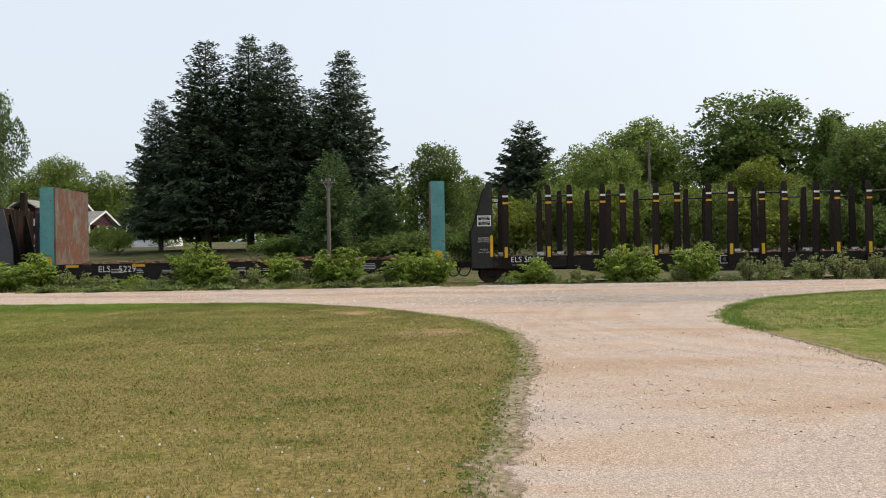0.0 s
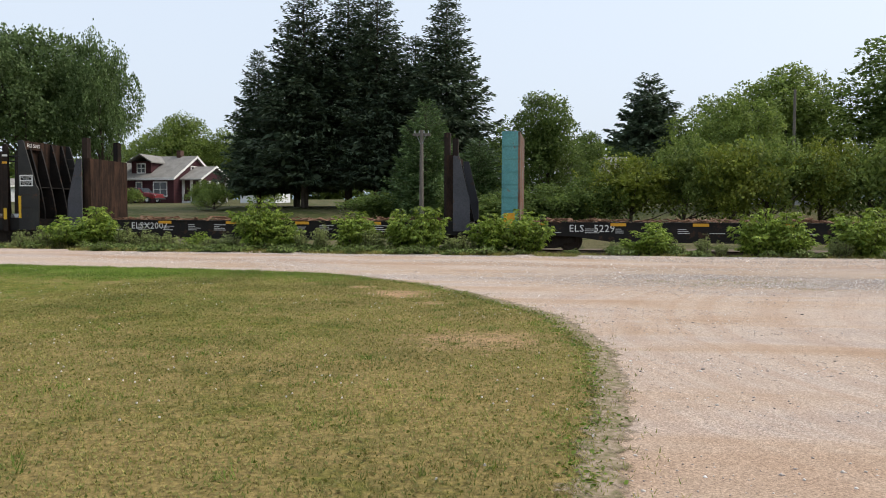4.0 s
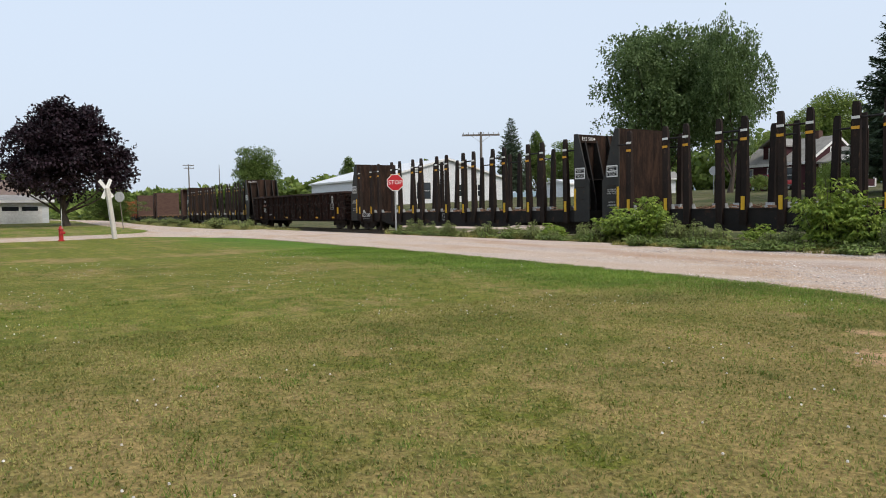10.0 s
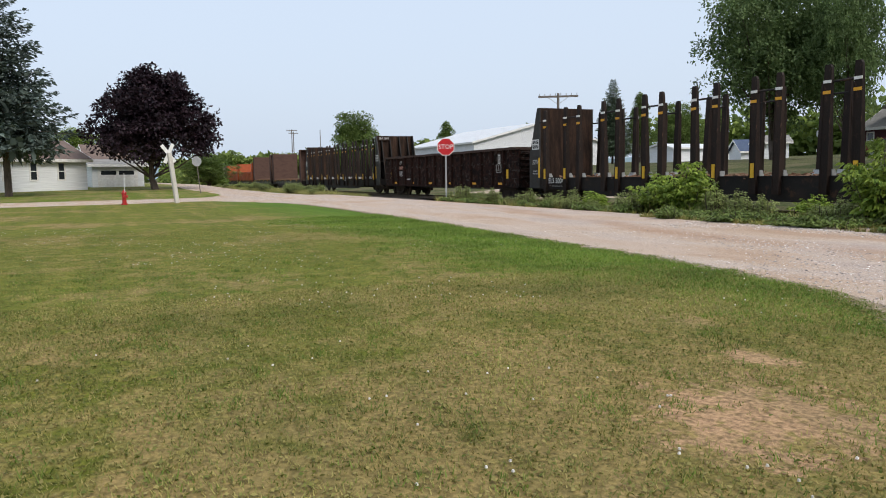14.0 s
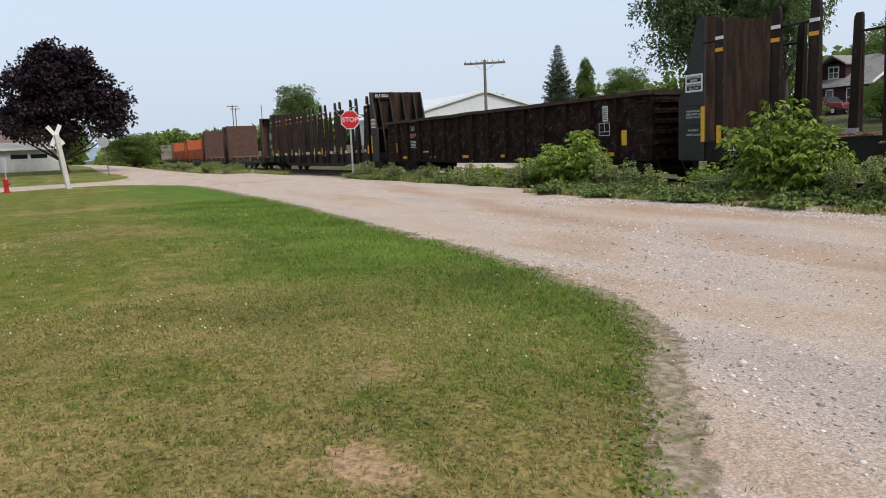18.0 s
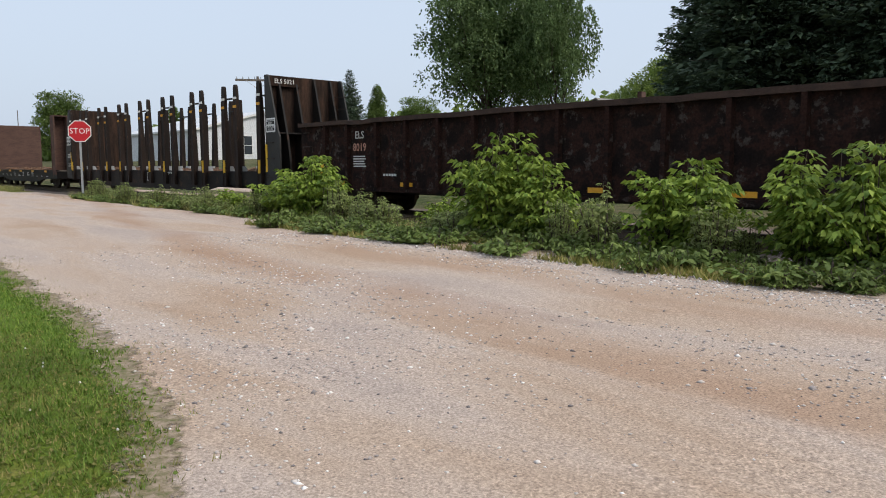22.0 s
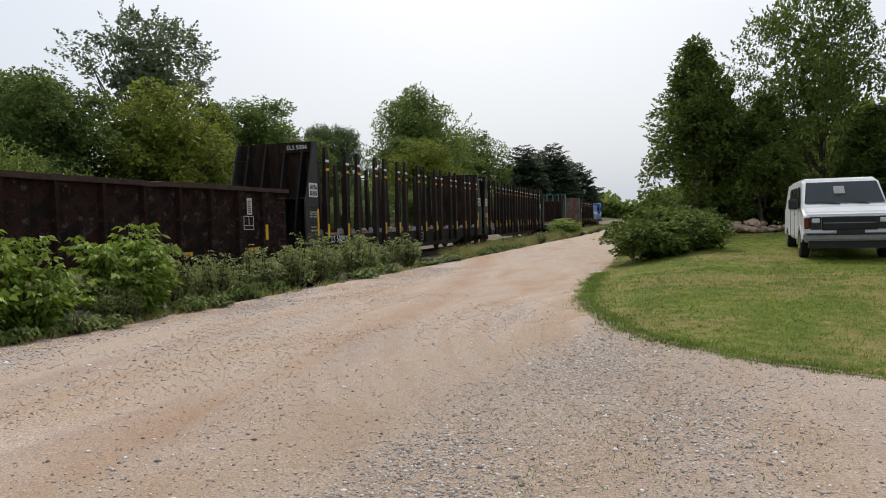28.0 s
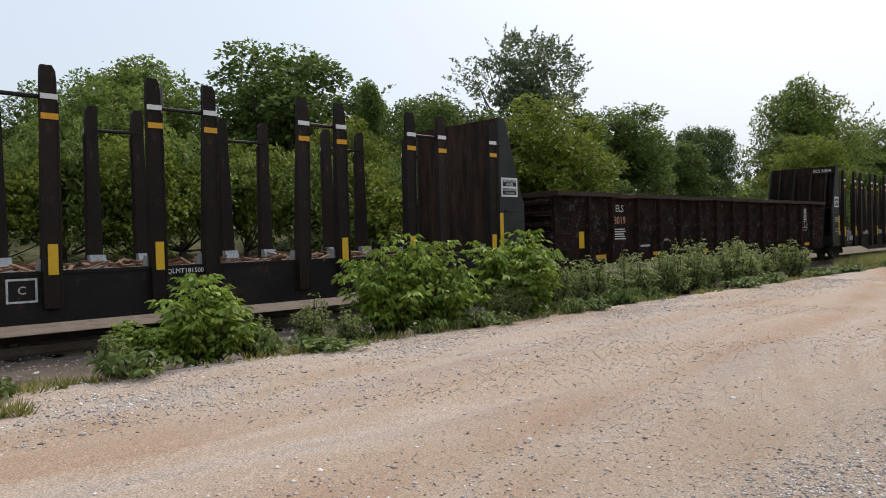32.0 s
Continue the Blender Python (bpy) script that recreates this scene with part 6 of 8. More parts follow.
plant(K["purple"], "maple_tree", -70, 17.3, 0.92, 0, "dense purple-leaved maple on the grass corner", "tree", "", (11.9 - terrain(-70, 16.4)) / 12)
plant(K["spruce_s"], "spruce_tree", -60, 7.0, 1.18, 0, "bluish spruce with a bare lower trunk before the house", "tree", "", 15.5 / 14)
plant(K["spruce_b"], "spruce_tree", -117, 102, 0.85, 0, "slender far spruce on the skyline", "tree", "", (19.4 - terrain(-117, 102)) / 18)
plant(K["deep_b"], "broadleaf_tree", -117, 108.5, 0.9, 0, "dark far tree on the skyline", "tree", "", (18 - terrain(-117, 107)) / 14)
for x, y, top, s, turn in ((160, 47.5, 17, 1.3, 0), (150, 52, 15.5, 1.25, 70), (171, 44, 14, 1.2, 140), (182, 48, 14.5, 1.3, 30), (166, 52, 16, 1.3, 200)):
    plant(K["white_pine"], "pine_tree", x, y, s, turn, "dark pine far along the line", "tree", "pines along the line", top / 17)

# trees and shrub at the edge of the yard
for kind, x, y, top, s, turn in (("birch", 33.5, 19.5, 9.9, 1.0, 20), ("cherry", 36.4, 14.5, 13.8, 0.74, 100), ("cherry", 40, 11.0, 6.6, 0.7, 190), ("birch", 33.4, 17.0, 7.2, 0.85, 250), ("cherry", 44, 7, 6.4, 0.8, 60), ("birch", 37, 18.5, 8.2, 0.9, 10), ("birch", 35, 12.2, 6.5, 0.9, 80)):
    plant(K[kind], "broadleaf_tree", x, y, s, turn, "leafy tree with a ragged crown at the yard edge", "tree", "trees at the edge of the yard", (top - terrain(x, y)) / (10 if kind == "birch" else 13))

for i, (x, y, k, sz) in enumerate(((35.5, 19.2, 0.62, 0.5), (36.5, 16.4, 0.7, 0.6), (38.5, 13.6, 0.7, 0.6), (34.8, 14.0, 0.5, 0.42), (40.5, 17.5, 0.8, 0.7), (43, 10, 0.9, 0.8))):
    plant(K["hedge_d"], "wild_shrub", x, y, k, i * 55, "dark undergrowth beneath the yard trees", "shrub", "undergrowth at the edge of the yard", sz)

# hedge of wild shrubs behind the track
HEDGE = ((2.1, 46, 3.6, "hedge_d"), (-0.5, 46.5, 3.2, "hedge_d"), (4.4, 46.5, 4.6, "hedge_l"), (7.2, 47, 5.6, "hedge"), (9.6, 46.4, 5.2, "hedge_l"), (11.6, 47.6, 5.6, "hedge"), (14.4, 47.6, 5.5, "hedge_l"), (16.8, 46.8, 5.2, "hedge"), (19.2, 46, 4.8, "hedge_l"), (22, 46.6, 5.2, "hedge"), (24.6, 46, 4.8, "hedge_d"), (27.2, 46.2, 3.9, "hedge_d"), (30, 45.8, 3.7, "hedge_d"), (33, 45.4, 3.5, "hedge_d"), (36.5, 46, 3.9, "hedge_d"), (40, 46, 4.1, "hedge_d"), (44, 46.5, 3.9, "hedge_d"), (48, 46.8, 4.1, "hedge_d"), (53, 47, 3.7, "hedge_d"), (58, 48, 4.1, "hedge_d"), (64, 49, 3.7, "hedge_d"), (70, 50, 5.4, "hedge_d"), (77, 49, 5.4, "hedge_d"), (84, 49.5, 6.0, "hedge"), (92, 50, 6.0, "hedge_d"), (-10.5, 49, 2.6, "hedge_d"), (-3.2, 46, 2.6, "hedge_d"), (100, 51, 6.0, "hedge_d"), (110, 52, 6.5, "hedge"), (122, 54, 7.0, "hedge_d"), (134, 54, 7.0, "hedge_d"))
for i, (x, y, top, kind) in enumerate(HEDGE):
    plant(K[kind], "wild_shrub", x, y, 0.72 + 0.1 * (i % 3), i * 67, "wild shrub in the thicket behind the track", "shrub", "thicket behind the track", (top - terrain(x, y) * 0.6) / 5.0)
for i, (x, y, s) in enumerate(((-28.5, 62, 0.45), (-24.5, 55, 0.4), (-33, 70, 0.4), (-44.5, 76.5, 0.35), (-27, 70, 0.5))):
    plant(K["hedge"], "garden_shrub", x, y, s, i * 50, "garden shrub on the grassy bank", "shrub", "garden shrubs")

# far woods as one mass
rs = np.random.RandomState(77)
cen, aim = [], []
for x0, y0, x1, y1, h, n in ((-300, 150, -170, 120, 10, 50), (-330, 62, -180, 95, 8, 50), (-420, 40, -300, 60, 10, 40), (-170, 160, 60, 190, 15, 60), (60, 150, 330, 110, 15, 60), (220, 75, 420, 60, 13, 40), (300, 30, 430, 10, 13, 40), (-190, 26, -110, 27, 1.5, 30), (330, 34, 345, 75, 8, 26), (75, 6, 200, 20, 9, 34), (50, 0, 75, 8, 9, 14), (-330, 10, -190, 18, 10, 36)):
    for i in range(n):
        f = (i + rs.rand()) / n
        c = np.array([x0 + (x1 - x0) * f, y0 + (y1 - y0) * f, 0])
        hh = h * rs.uniform(0.6, 1.12)
        g = terrain(c[0], c[1])
        q = rs.normal(size=(170, 3))
        q = q / np.linalg.norm(q, axis=1, keepdims=True) * rs.uniform(0.7, 1.0, (170, 1)) * np.array([hh * 0.5, hh * 0.5, hh * 0.52]) + np.array([0, 0, hh * 0.46])
        q[:, 2] = np.clip(q[:, 2], 0, hh) + g
        cen.append(c + q)
        aim.append(rs.normal(size=(170, 3)) + np.array([0, 0, -0.2]))
woods = part("far_woods", leaf_mesh("far_woods", np.vstack(cen), np.vstack(aim), 2.3, 1.9, M["leaf_mid"], 5), None)
tagged(woods, "distant hazy woodland along the horizon", "woods", kind="stuff")


def bush_mesh(name, H, R, seed, mat, stems=16, leaf=0.15, per=26, leaflets=5):
    """Meshes of a roadside bush: arching stems set with drooping compound leaves."""
    rs = np.random.RandomState(seed)
    bm = bmesh.new()
    cen, aim = [], []
    for s in range(stems):
        a, o = rs.uniform(0, 6.283), rs.uniform(0.2, 1)
        foot = np.array([math.cos(a), math.sin(a), 0]) * R * 0.25 * rs.rand()
        tip = np.array([math.cos(a) * R * o, math.sin(a) * R * o, H * rs.uniform(0.42, 1.0) * (1.1 - 0.42 * o)])
        mid = (foot + tip) / 2 + np.array([0, 0, H * 0.08]) + np.array([math.cos(a), math.sin(a), 0]) * R * 0.12
        rod(bm, foot, mid, 0.016, 0.011, 5)
        rod(bm, mid, tip, 0.011, 0.004, 5)
        for k in range(per):
            f = rs.uniform(0.06, 1.0) ** 0.8
            p = (1 - f) ** 2 * foot + 2 * f * (1 - f) * (mid + (mid - (foot + tip) / 2)) + f * f * tip
            b = rs.uniform(0, 6.283)
            d = np.array([math.cos(b), math.sin(b), rs.uniform(-0.1, 0.5)])
            stalk = p + d * leaf * rs.uniform(0.7, 1.9)
            for j in range(leaflets):
                t = j / max(1, leaflets - 1)
                c = b + (t - 0.5) * 2.2
                cen.append(p + (stalk - p) * (0.35 + 0.65 * min(1, 1.2 * (1 - abs(t - 0.5) * 1.6))))
                aim.append([math.cos(c), math.sin(c), rs.uniform(-0.75, -0.05)])
    leaves = leaf_mesh(name, np.array(cen), np.array(aim), leaf, leaf * 0.5, mat, seed, 0.12)
    return mesh_of(name + "_stems", bm, M["bark"]), leaves


BUSH = [bush_mesh(f"bush{i}", 1.85, 0.98, 50 + i, M["leaf_bush"], 30, 0.15, 30) for i in range(3)]
WEED = [bush_mesh(f"weed{i}", 1.35, 0.5, 60 + i, M["leaf_weed"], 28, 0.095, 22, 2) for i in range(3)]
LOW = [bush_mesh(f"low{i}", 0.42, 0.5, 70 + i, M["leaf_low"], 16, 0.13, 10, 2) for i in range(3)]


def grow(meshes, kind, x, y, s, sz, turn, label, category, group):
    m = Matrix.Translation((x, y, terrain(x, y))) @ Matrix.Rotation(radians(turn), 4, "Z") @ Matrix.Diagonal((s, s, sz, 1))
    root = thing(kind, m, label, category, group)
    part("stem", meshes[0], None, root)["kind"] = "stuff"
    part("foliage", meshes[1], None, root)


for i, (x, y, s, sz) in enumerate(((-10.0, 28.9, 0.95, 1.1), (-9.1, 29.0, 0.7, 0.8), (-6.5, 28.9, 0.85, 0.86), (-4.75, 29.0, 0.85, 0.9), (-3.95, 28.8, 0.8, 0.9), (-1.75, 29.0, 0.85, 0.84), (-0.6, 29.0, 0.9, 0.9), (3.45, 29.1, 0.75, 0.66), (2.7, 29.2, 0.45, 0.4), (6.7, 29.2, 0.85, 0.95), (7.6, 29.1, 0.8, 0.85), (9.75, 29.2, 1.0, 1.0), (-17.6, 29.4, 0.95, 0.8), (-16.4, 29.3, 0.9, 0.95), (-21.5, 29.6, 0.6, 0.5), (-12.9, 30.2, 0.55, 0.5))):
    grow(BUSH[i % 3], "roadside_bush", x, y, s, sz, i * 71, "bright green leafy bush between road and track", "bush", "bushes along the track")
for i in range(64):
    rnd = random.Random(900 + i)
    if i < 24:
        x, y, s, sz = 12.2 + i * 0.54, 29.4 + rnd.uniform(-0.4, 0.8) + 0.02 * i, rnd.uniform(0.85, 1.2), rnd.uniform(0.75, 1.2)
    elif i < 40:
        x, y, s, sz = -19.4 + (i - 24) * 0.36, 29.0 + rnd.uniform(-0.2, 0.7), rnd.uniform(0.5, 0.85), rnd.uniform(0.45, 0.85)
    elif i < 54:
        x, y, s, sz = -34.5 + (i - 40) * 1.05, 29.3 + rnd.uniform(-0.3, 0.6), rnd.uniform(0.4, 0.75), rnd.uniform(0.3, 0.6)
    else:
        x, y, s, sz = rnd.choice((-7.6, -5.6, -2.6, 4.3, 5.2, 8.9, 9.4)) + rnd.uniform(-0.4, 0.4), 28.6 + rnd.uniform(-0.1, 0.5), 0.5, rnd.uniform(0.4, 0.6)
    grow(WEED[i % 3], "tall_weed", x, y, s, sz, i * 47, "dusty green tall weed beside the gravel", "weed", "weeds along the track")
for i in range(120):
    rnd = random.Random(1500 + i)
    x = rnd.uniform(-33, 40)
    if 1.2 < x < 2.3 and rnd.random() < 0.8 or -12.5 < x < -11 and rnd.random() < 0.7:
        continue
    y = 28.05 + rnd.random() ** 1.5 * 1.5 + 0.01 * abs(x)
    grow(LOW[i % 3], "low_weed", x, y, rnd.uniform(0.5, 1.0), rnd.uniform(0.5, 1.0), i * 83, "low broad-leaved weed at the road edge", "weed", "low weeds along the track")
for i in range(64):
    rnd = random.Random(4500 + i)
    x, y = rnd.uniform(-15, -1.0), rnd.uniform(27.15, 28.5)
    grow(LOW[i % 3], "low_weed", x, y, rnd.uniform(0.5, 1.0), rnd.uniform(0.45, 0.85), i * 77, "low broad-leaved weed at the road edge", "weed", "low weeds along the track")
for i, (x, y, s, sz) in enumerate(((-7.4, 28.2, 0.8, 0.8), (-5.7, 28.3, 0.75, 0.75), (-8.2, 28.3, 0.6, 0.6), (-3.1, 28.2, 0.6, 0.5), (-2.75, 28.1, 0.55, 0.6), (2.2, 28.7, 0.5, 0.4), (5.0, 28.8, 0.7, 0.6))):
    grow(WEED[i % 3], "tall_weed", x, y, s, sz, i * 53, "dusty green tall weed beside the gravel", "weed", "weeds along the track")
pile = thing("scrap_wood_pile", Matrix.Translation((-3.75, 31.3, terrain(-3.75, 31.3))), "heap of grey broken planks beside the track", "wood pile")
for i in range(22):
    rnd = random.Random(5200 + i)
    ln, w, lay = rnd.uniform(0.45, 1.1), rnd.uniform(0.07, 0.16), i // 6
    m = Matrix.Translation((rnd.uniform(-0.55, 0.55) * (1 - lay * 0.18), rnd.uniform(-0.3, 0.3), 0.04 + lay * 0.12 + rnd.uniform(0, 0.05))) @ Matrix.Rotation(rnd.uniform(-0.9, 0.9) + 1.57 * (i % 2), 4, "Z") @ Matrix.Rotation(rnd.uniform(-0.22, 0.22), 4, "Y")
    part("plank", boxes((-ln / 2, -w / 2, -0.018, ln / 2, w / 2, 0.018)), M["plank"], pile, at=m)
for i in range(62):
    rnd = random.Random(2500 + i)
    west_side = i < 44
    x = rnd.uniform(-118, -51) if west_side else rnd.uniform(40, 110)
    y = rnd.uniform(26.6, 30.8) if west_side else 29.6 + 0.02 * (x - 40) + rnd.uniform(-0.6, 1.2)
    grow(WEED[i % 3], "tall_weed", x, y, rnd.uniform(0.8, 1.6), rnd.uniform(0.4, 0.8), i * 61, "tall weed in the far verge", "weed", "weeds along the track")
for i, (x, y, k, sz) in enumerate(((22.4, 21.0, 0.36, 0.27), (24.4, 20.8, 0.42, 0.33), (26.6, 20.4, 0.4, 0.3), (28.6, 19.7, 0.34, 0.24), (23.4, 20.2, 0.36, 0.26))):
    plant(K["yard_shrub"], "yard_shrub", x, y, k, i * 40, "dense low green shrub at the corner of the yard", "shrub", "shrubs of the yard", sz)
for i in range(44):
    rnd = random.Random(3500 + i)
    x, y = rnd.uniform(-32, -10.8), rnd.uniform(28.6, 30.0)
    grow(WEED[i % 3], "tall_weed", x, y, rnd.uniform(0.55, 0.95), rnd.uniform(0.38, 0.7), i * 59, "dusty green tall weed beside the gravel", "weed", "weeds along the track")
for i, (x, y) in enumerate(((72, 31.5), (75, 32.0), (69, 31.2), (78, 32.4))):
    grow(BUSH[i % 3], "roadside_bush", x, y, 1.6, 1.0, i * 40, "bright green bush far along the verge", "bush", "bushes along the track")


# ---- poles and signs ----
def wood_pole(x, y, h, label, arm=0.0, turn=0.0, r=0.13, z=None):
    g = terrain(x, y) if z is None else z
    root = thing("utility_pole", Matrix.Translation((x, y, g)) @ Matrix.Rotation(radians(turn), 4, "Z"), label, "pole")
    bm = bmesh.new()
    rod(bm, (0, 0, -0.3), (0, 0, h), r, r * 0.72, 10)
    part("pole", bm, M["post"], root)
    if arm:
        part("crossarm", boxes((-arm / 2, -0.06, h - 0.32, arm / 2, 0.06, h - 0.18)), M["post"], root)
        bm = bmesh.new()
        for k in np.linspace(-arm / 2 + 0.1, arm / 2 - 0.1, 8 if arm > 2 else 4):
            rod(bm, (k, 0, h - 0.18), (k, 0, h - 0.02), 0.035, 0.025, 6)
        part("insulator", bm, M["galv"], root)
        bm = bmesh.new()
        for s in (-1, 1):
            rod(bm, (s * arm * 0.28, -0.07, h - 0.26), (0, -0.07, h - 0.85), 0.015, n=4)
        part("brace", bm, M["galv"], root)
    return root


wood_pole(-7.0, 43.8, 6.0 - terrain(-7, 43.8), "short weathered pole with a small crossarm", 0.95)
wood_pole(-47.8, 45.0, 7.5 - terrain(-47.8, 45), "old telegraph pole with a long crossarm", 3.0, 57)
wood_pole(17.0, 61.5, 10.6 - terrain(17, 61.5), "plain weathered utility pole among the trees", 0)
wood_pole(-170, 52, 11, "far utility pole with a crossarm", 2.4, 75)
wood_pole(-186, 56, 11, "far utility pole with a crossarm", 2.4, 75)
wood_pole(-160, 56, 10, "far slender utility pole", 0, r=0.1)


def octagon(bm, r, y0, y1, cz):
    prism(bm, [(r * math.cos(a), cz + r * math.sin(a)) for a in np.linspace(math.pi / 8, 2 * math.pi + math.pi / 8, 8, endpoint=False)], y0, y1)
    return bm


stop = thing("stop_sign", Matrix.Translation((-33.2, 29.0, terrain(-33.2, 29.0))) @ Matrix.Rotation(radians(66), 4, "Z"), "red stop sign on a grey steel post", "road sign")
bm = bmesh.new()
box(bm, -0.04, 0.0, -0.3, 0.04, 0.03, 3.1)
part("post", bm, M["galv"], stop)
plate = part("sign_plate", octagon(bmesh.new(), 0.46, -0.012, 0.0, 2.78), M["white"], stop)
part("sign_face", octagon(bmesh.new(), 0.425, -0.016, -0.012, 2.78), M["red"], plate)
lettering("STOP", 0.31, M["white"], plate, Matrix.Translation((0, -0.018, 2.78)) @ NEAR)

back = thing("stop_sign", Matrix.Translation((-58.8, 19.9, terrain(-58.8, 19.9))) @ Matrix.Rotation(radians(-70), 4, "Z") @ Matrix.Rotation(radians(5), 4, "Y"), "grey back of an octagonal stop sign on a leaning post", "road sign")
part("post", boxes((-0.03, -0.03, -0.3, 0.03, 0.0, 2.75)), M["post"], back)
part("sign_plate", octagon(bmesh.new(), 0.4, 0.0, 0.012, 2.45), M["galv"], back)

xb = thing("crossing_sign", Matrix.Translation((-44.5, 17.1, terrain(-44.5, 17.1))) @ Matrix.Rotation(radians(-70), 4, "Z") @ Matrix.Rotation(radians(6.5), 4, "Y"), "whitewashed wooden crossbuck on a leaning post", "road sign")
part("post", soft_edges(boxes((-0.12, -0.08, -0.3, 0.12, 0.1, 2.9)), 0.02), M["greypost"], xb)
bm = bmesh.new()
for s in (-1, 1):
    box(bm, -0.6, -0.12 + 0.03 * s, -0.1, 0.6, -0.09 + 0.03 * s, 0.1, Matrix.Translation((0, 0, 2.85)) @ Matrix.Rotation(s * radians(58), 4, "Y"))
part("crossbuck", bm, M["white"], xb)

hyd = thing("fire_hydrant", Matrix.Translation((-43.5, 14.3, terrain(-43.5, 14.3))), "red cast-iron fire hydrant in the lawn", "hydrant")
bm = bmesh.new()
rod(bm, (0, 0, -0.1), (0, 0, 0.08), 0.17, n=14)
rod(bm, (0, 0, 0.08), (0, 0, 0.62), 0.115, n=14)
rod(bm, (0, 0, 0.62), (0, 0, 0.68), 0.16, n=14)
rod(bm, (0, 0, 0.68), (0, 0, 0.84), 0.12, 0.04, 14)
part("body", bm, M["hydrant"], hyd)
bm = bmesh.new()
for a in (0, 90, 180):
    d = Vector((math.cos(radians(a)), math.sin(radians(a)), 0))
    rod(bm, d * 0.1 + Vector((0, 0, 0.46)), d * 0.2 + Vector((0, 0, 0.46)), 0.07, n=10)
part("outlet", bm, M["hydrant"], hyd)
bm = bmesh.new()
rod(bm, (0.1, 0.05, 0.6), (0.1, 0.05, 1.75), 0.014, n=5)
part("marker_rod", bm, M["white"], hyd, "thin white marker rod")

rs_sign = thing("round_sign", Matrix.Translation((-42, 66.3, terrain(-42, 66.3))) @ Matrix.Rotation(radians(30), 4, "Z"), "pale octagonal sign back on a post across the track", "road sign")
part("post", boxes((-0.03, 0, -0.2, 0.03, 0.05, 2.5)), M["galv"], rs_sign)
part("sign_plate", octagon(bmesh.new(), 0.42, -0.012, 0.0, 2.15), M["galv"], rs_sign)


# ---- houses ----
def gable_house(name, m, L, D, eave, ridge, wall_mat, roof_mat, label, windows=(), doors=(), over=0.4, along="x"):
    """A gabled building: local x along the ridge from 0 to L, y from 0 (front) to D; windows as (face, along, sill, width, height)."""
    root = thing(name, m, label, "house")
    t = 0.18
    bm = boxes((0, 0, -1.5, L, t, eave), (0, D - t, -1.5, L, D, eave))
    for x in (0, L - t):
        prism(bm, [(0.18, -1.5), (D - 0.18, -1.5), (D - 0.18, eave), (D / 2, ridge - 0.12), (0.18, eave)], x, x + t, "x")
    wall = part("wall", bm, wall_mat, root)
    bm = bmesh.new()
    k = (ridge - eave) / (D / 2)
    for s in (0, 1):
        y0, z0 = (-over, eave - over * k) if s == 0 else (D + over, eave - over * k)
        ym = D / 2
        out = [(y0, z0), (y0, z0 + 0.16), (ym, ridge + 0.16), (ym, ridge)]
        prism(bm, out, -over, L + over, "x")
    part("roof", bm, roof_mat, root)
    bm = bmesh.new()
    for x in (-over - 0.03, L + over):
        for s in (0, 1):
            y0 = -over if s == 0 else D + over
            out = [(y0, eave - over * k - 0.12), (y0, eave - over * k + 0.17), (D / 2, ridge + 0.17), (D / 2, ridge - 0.14)]
            prism(bm, out, x, x + 0.03, "x")
    box(bm, -over, -over - 0.03, eave - over * k - 0.1, L + over, -over, eave - over * k + 0.16)
    part("roof_trim", bm, M["white"], root, "white rake boards")
    for face, a, z, w, h in windows:
        win = frame_on(wall, face, a, z, w, h, L, D)
    return root


def frame_on(parent, face, a, z, w, h, L, D):
    """A white-framed sash window on a face: f front, r right end, l left end."""
    place = {"f": Matrix.Translation((a, 0, z)), "r": Matrix.Translation((L, a, z)) @ Matrix.Rotation(PI2, 4, "Z"), "l": Matrix.Translation((0, a, z)) @ Matrix.Rotation(-PI2, 4, "Z")}[face]
    b = 0.12
    bm = boxes((-b, -0.05, -b, 0, 0.02, h + b), (w, -0.05, -b, w + b, 0.02, h + b), (0, -0.05, -b, w, 0.02, 0), (0, -0.05, h, w, 0.02, h + b), (0, -0.035, h * 0.48, w, 0.02, h * 0.48 + 0.06))
    if w > 1.2:
        box(bm, w / 2 - 0.05, -0.04, 0, w / 2 + 0.05, 0.02, h)
    fr = part("window", bm, M["white"], parent, "", place)
    part("pane", boxes((0, -0.012, 0, w, -0.004, h)), M["glass"], fr)
    return fr


g = terrain(-47, 85)
red = gable_house("red_house", Matrix.Translation((-52.0, 84.5, g - 0.1)) @ Matrix.Rotation(radians(-4), 4, "Z") @ Matrix.Diagonal((0.76, 1.02, 1.02, 1)), 10.8, 9.0, 3.0, 5.6, M["maroon"], M["shingle"], "maroon clapboard cottage with white trim and grey roof",
                  (("f", 0.9, 0.9, 0.9, 1.5), ("f", 4.4, 0.9, 0.9, 1.5), ("f", 7.4, 0.9, 2.2, 1.5), ("r", 3.6, 3.6, 1.3, 0.8)))
bm = boxes((3.0, 0.6, 3.0, 6.4, 0.75, 4.9), (3.0, 0.75, 3.0, 3.12, 4, 4.9), (6.28, 0.75, 3.0, 6.4, 4, 4.9))
dorm = part("dormer", bm, M["maroon"], red)
bm = bmesh.new()
for s in (-1, 1):
    prism(bm, [(4.7, 5.6), (4.7, 5.75), (4.7 + s * 2.1, 4.85), (4.7 + s * 2.1, 4.7)], 0.2, 4.3)
part("dormer_roof", bm, M["shingle"], dorm)
frame_on(dorm, "f", 4.0, 3.6, 1.3, 0.95, 10.8, 9.0).matrix_basis = Matrix.Translation((4.05, 0.6, 3.6))
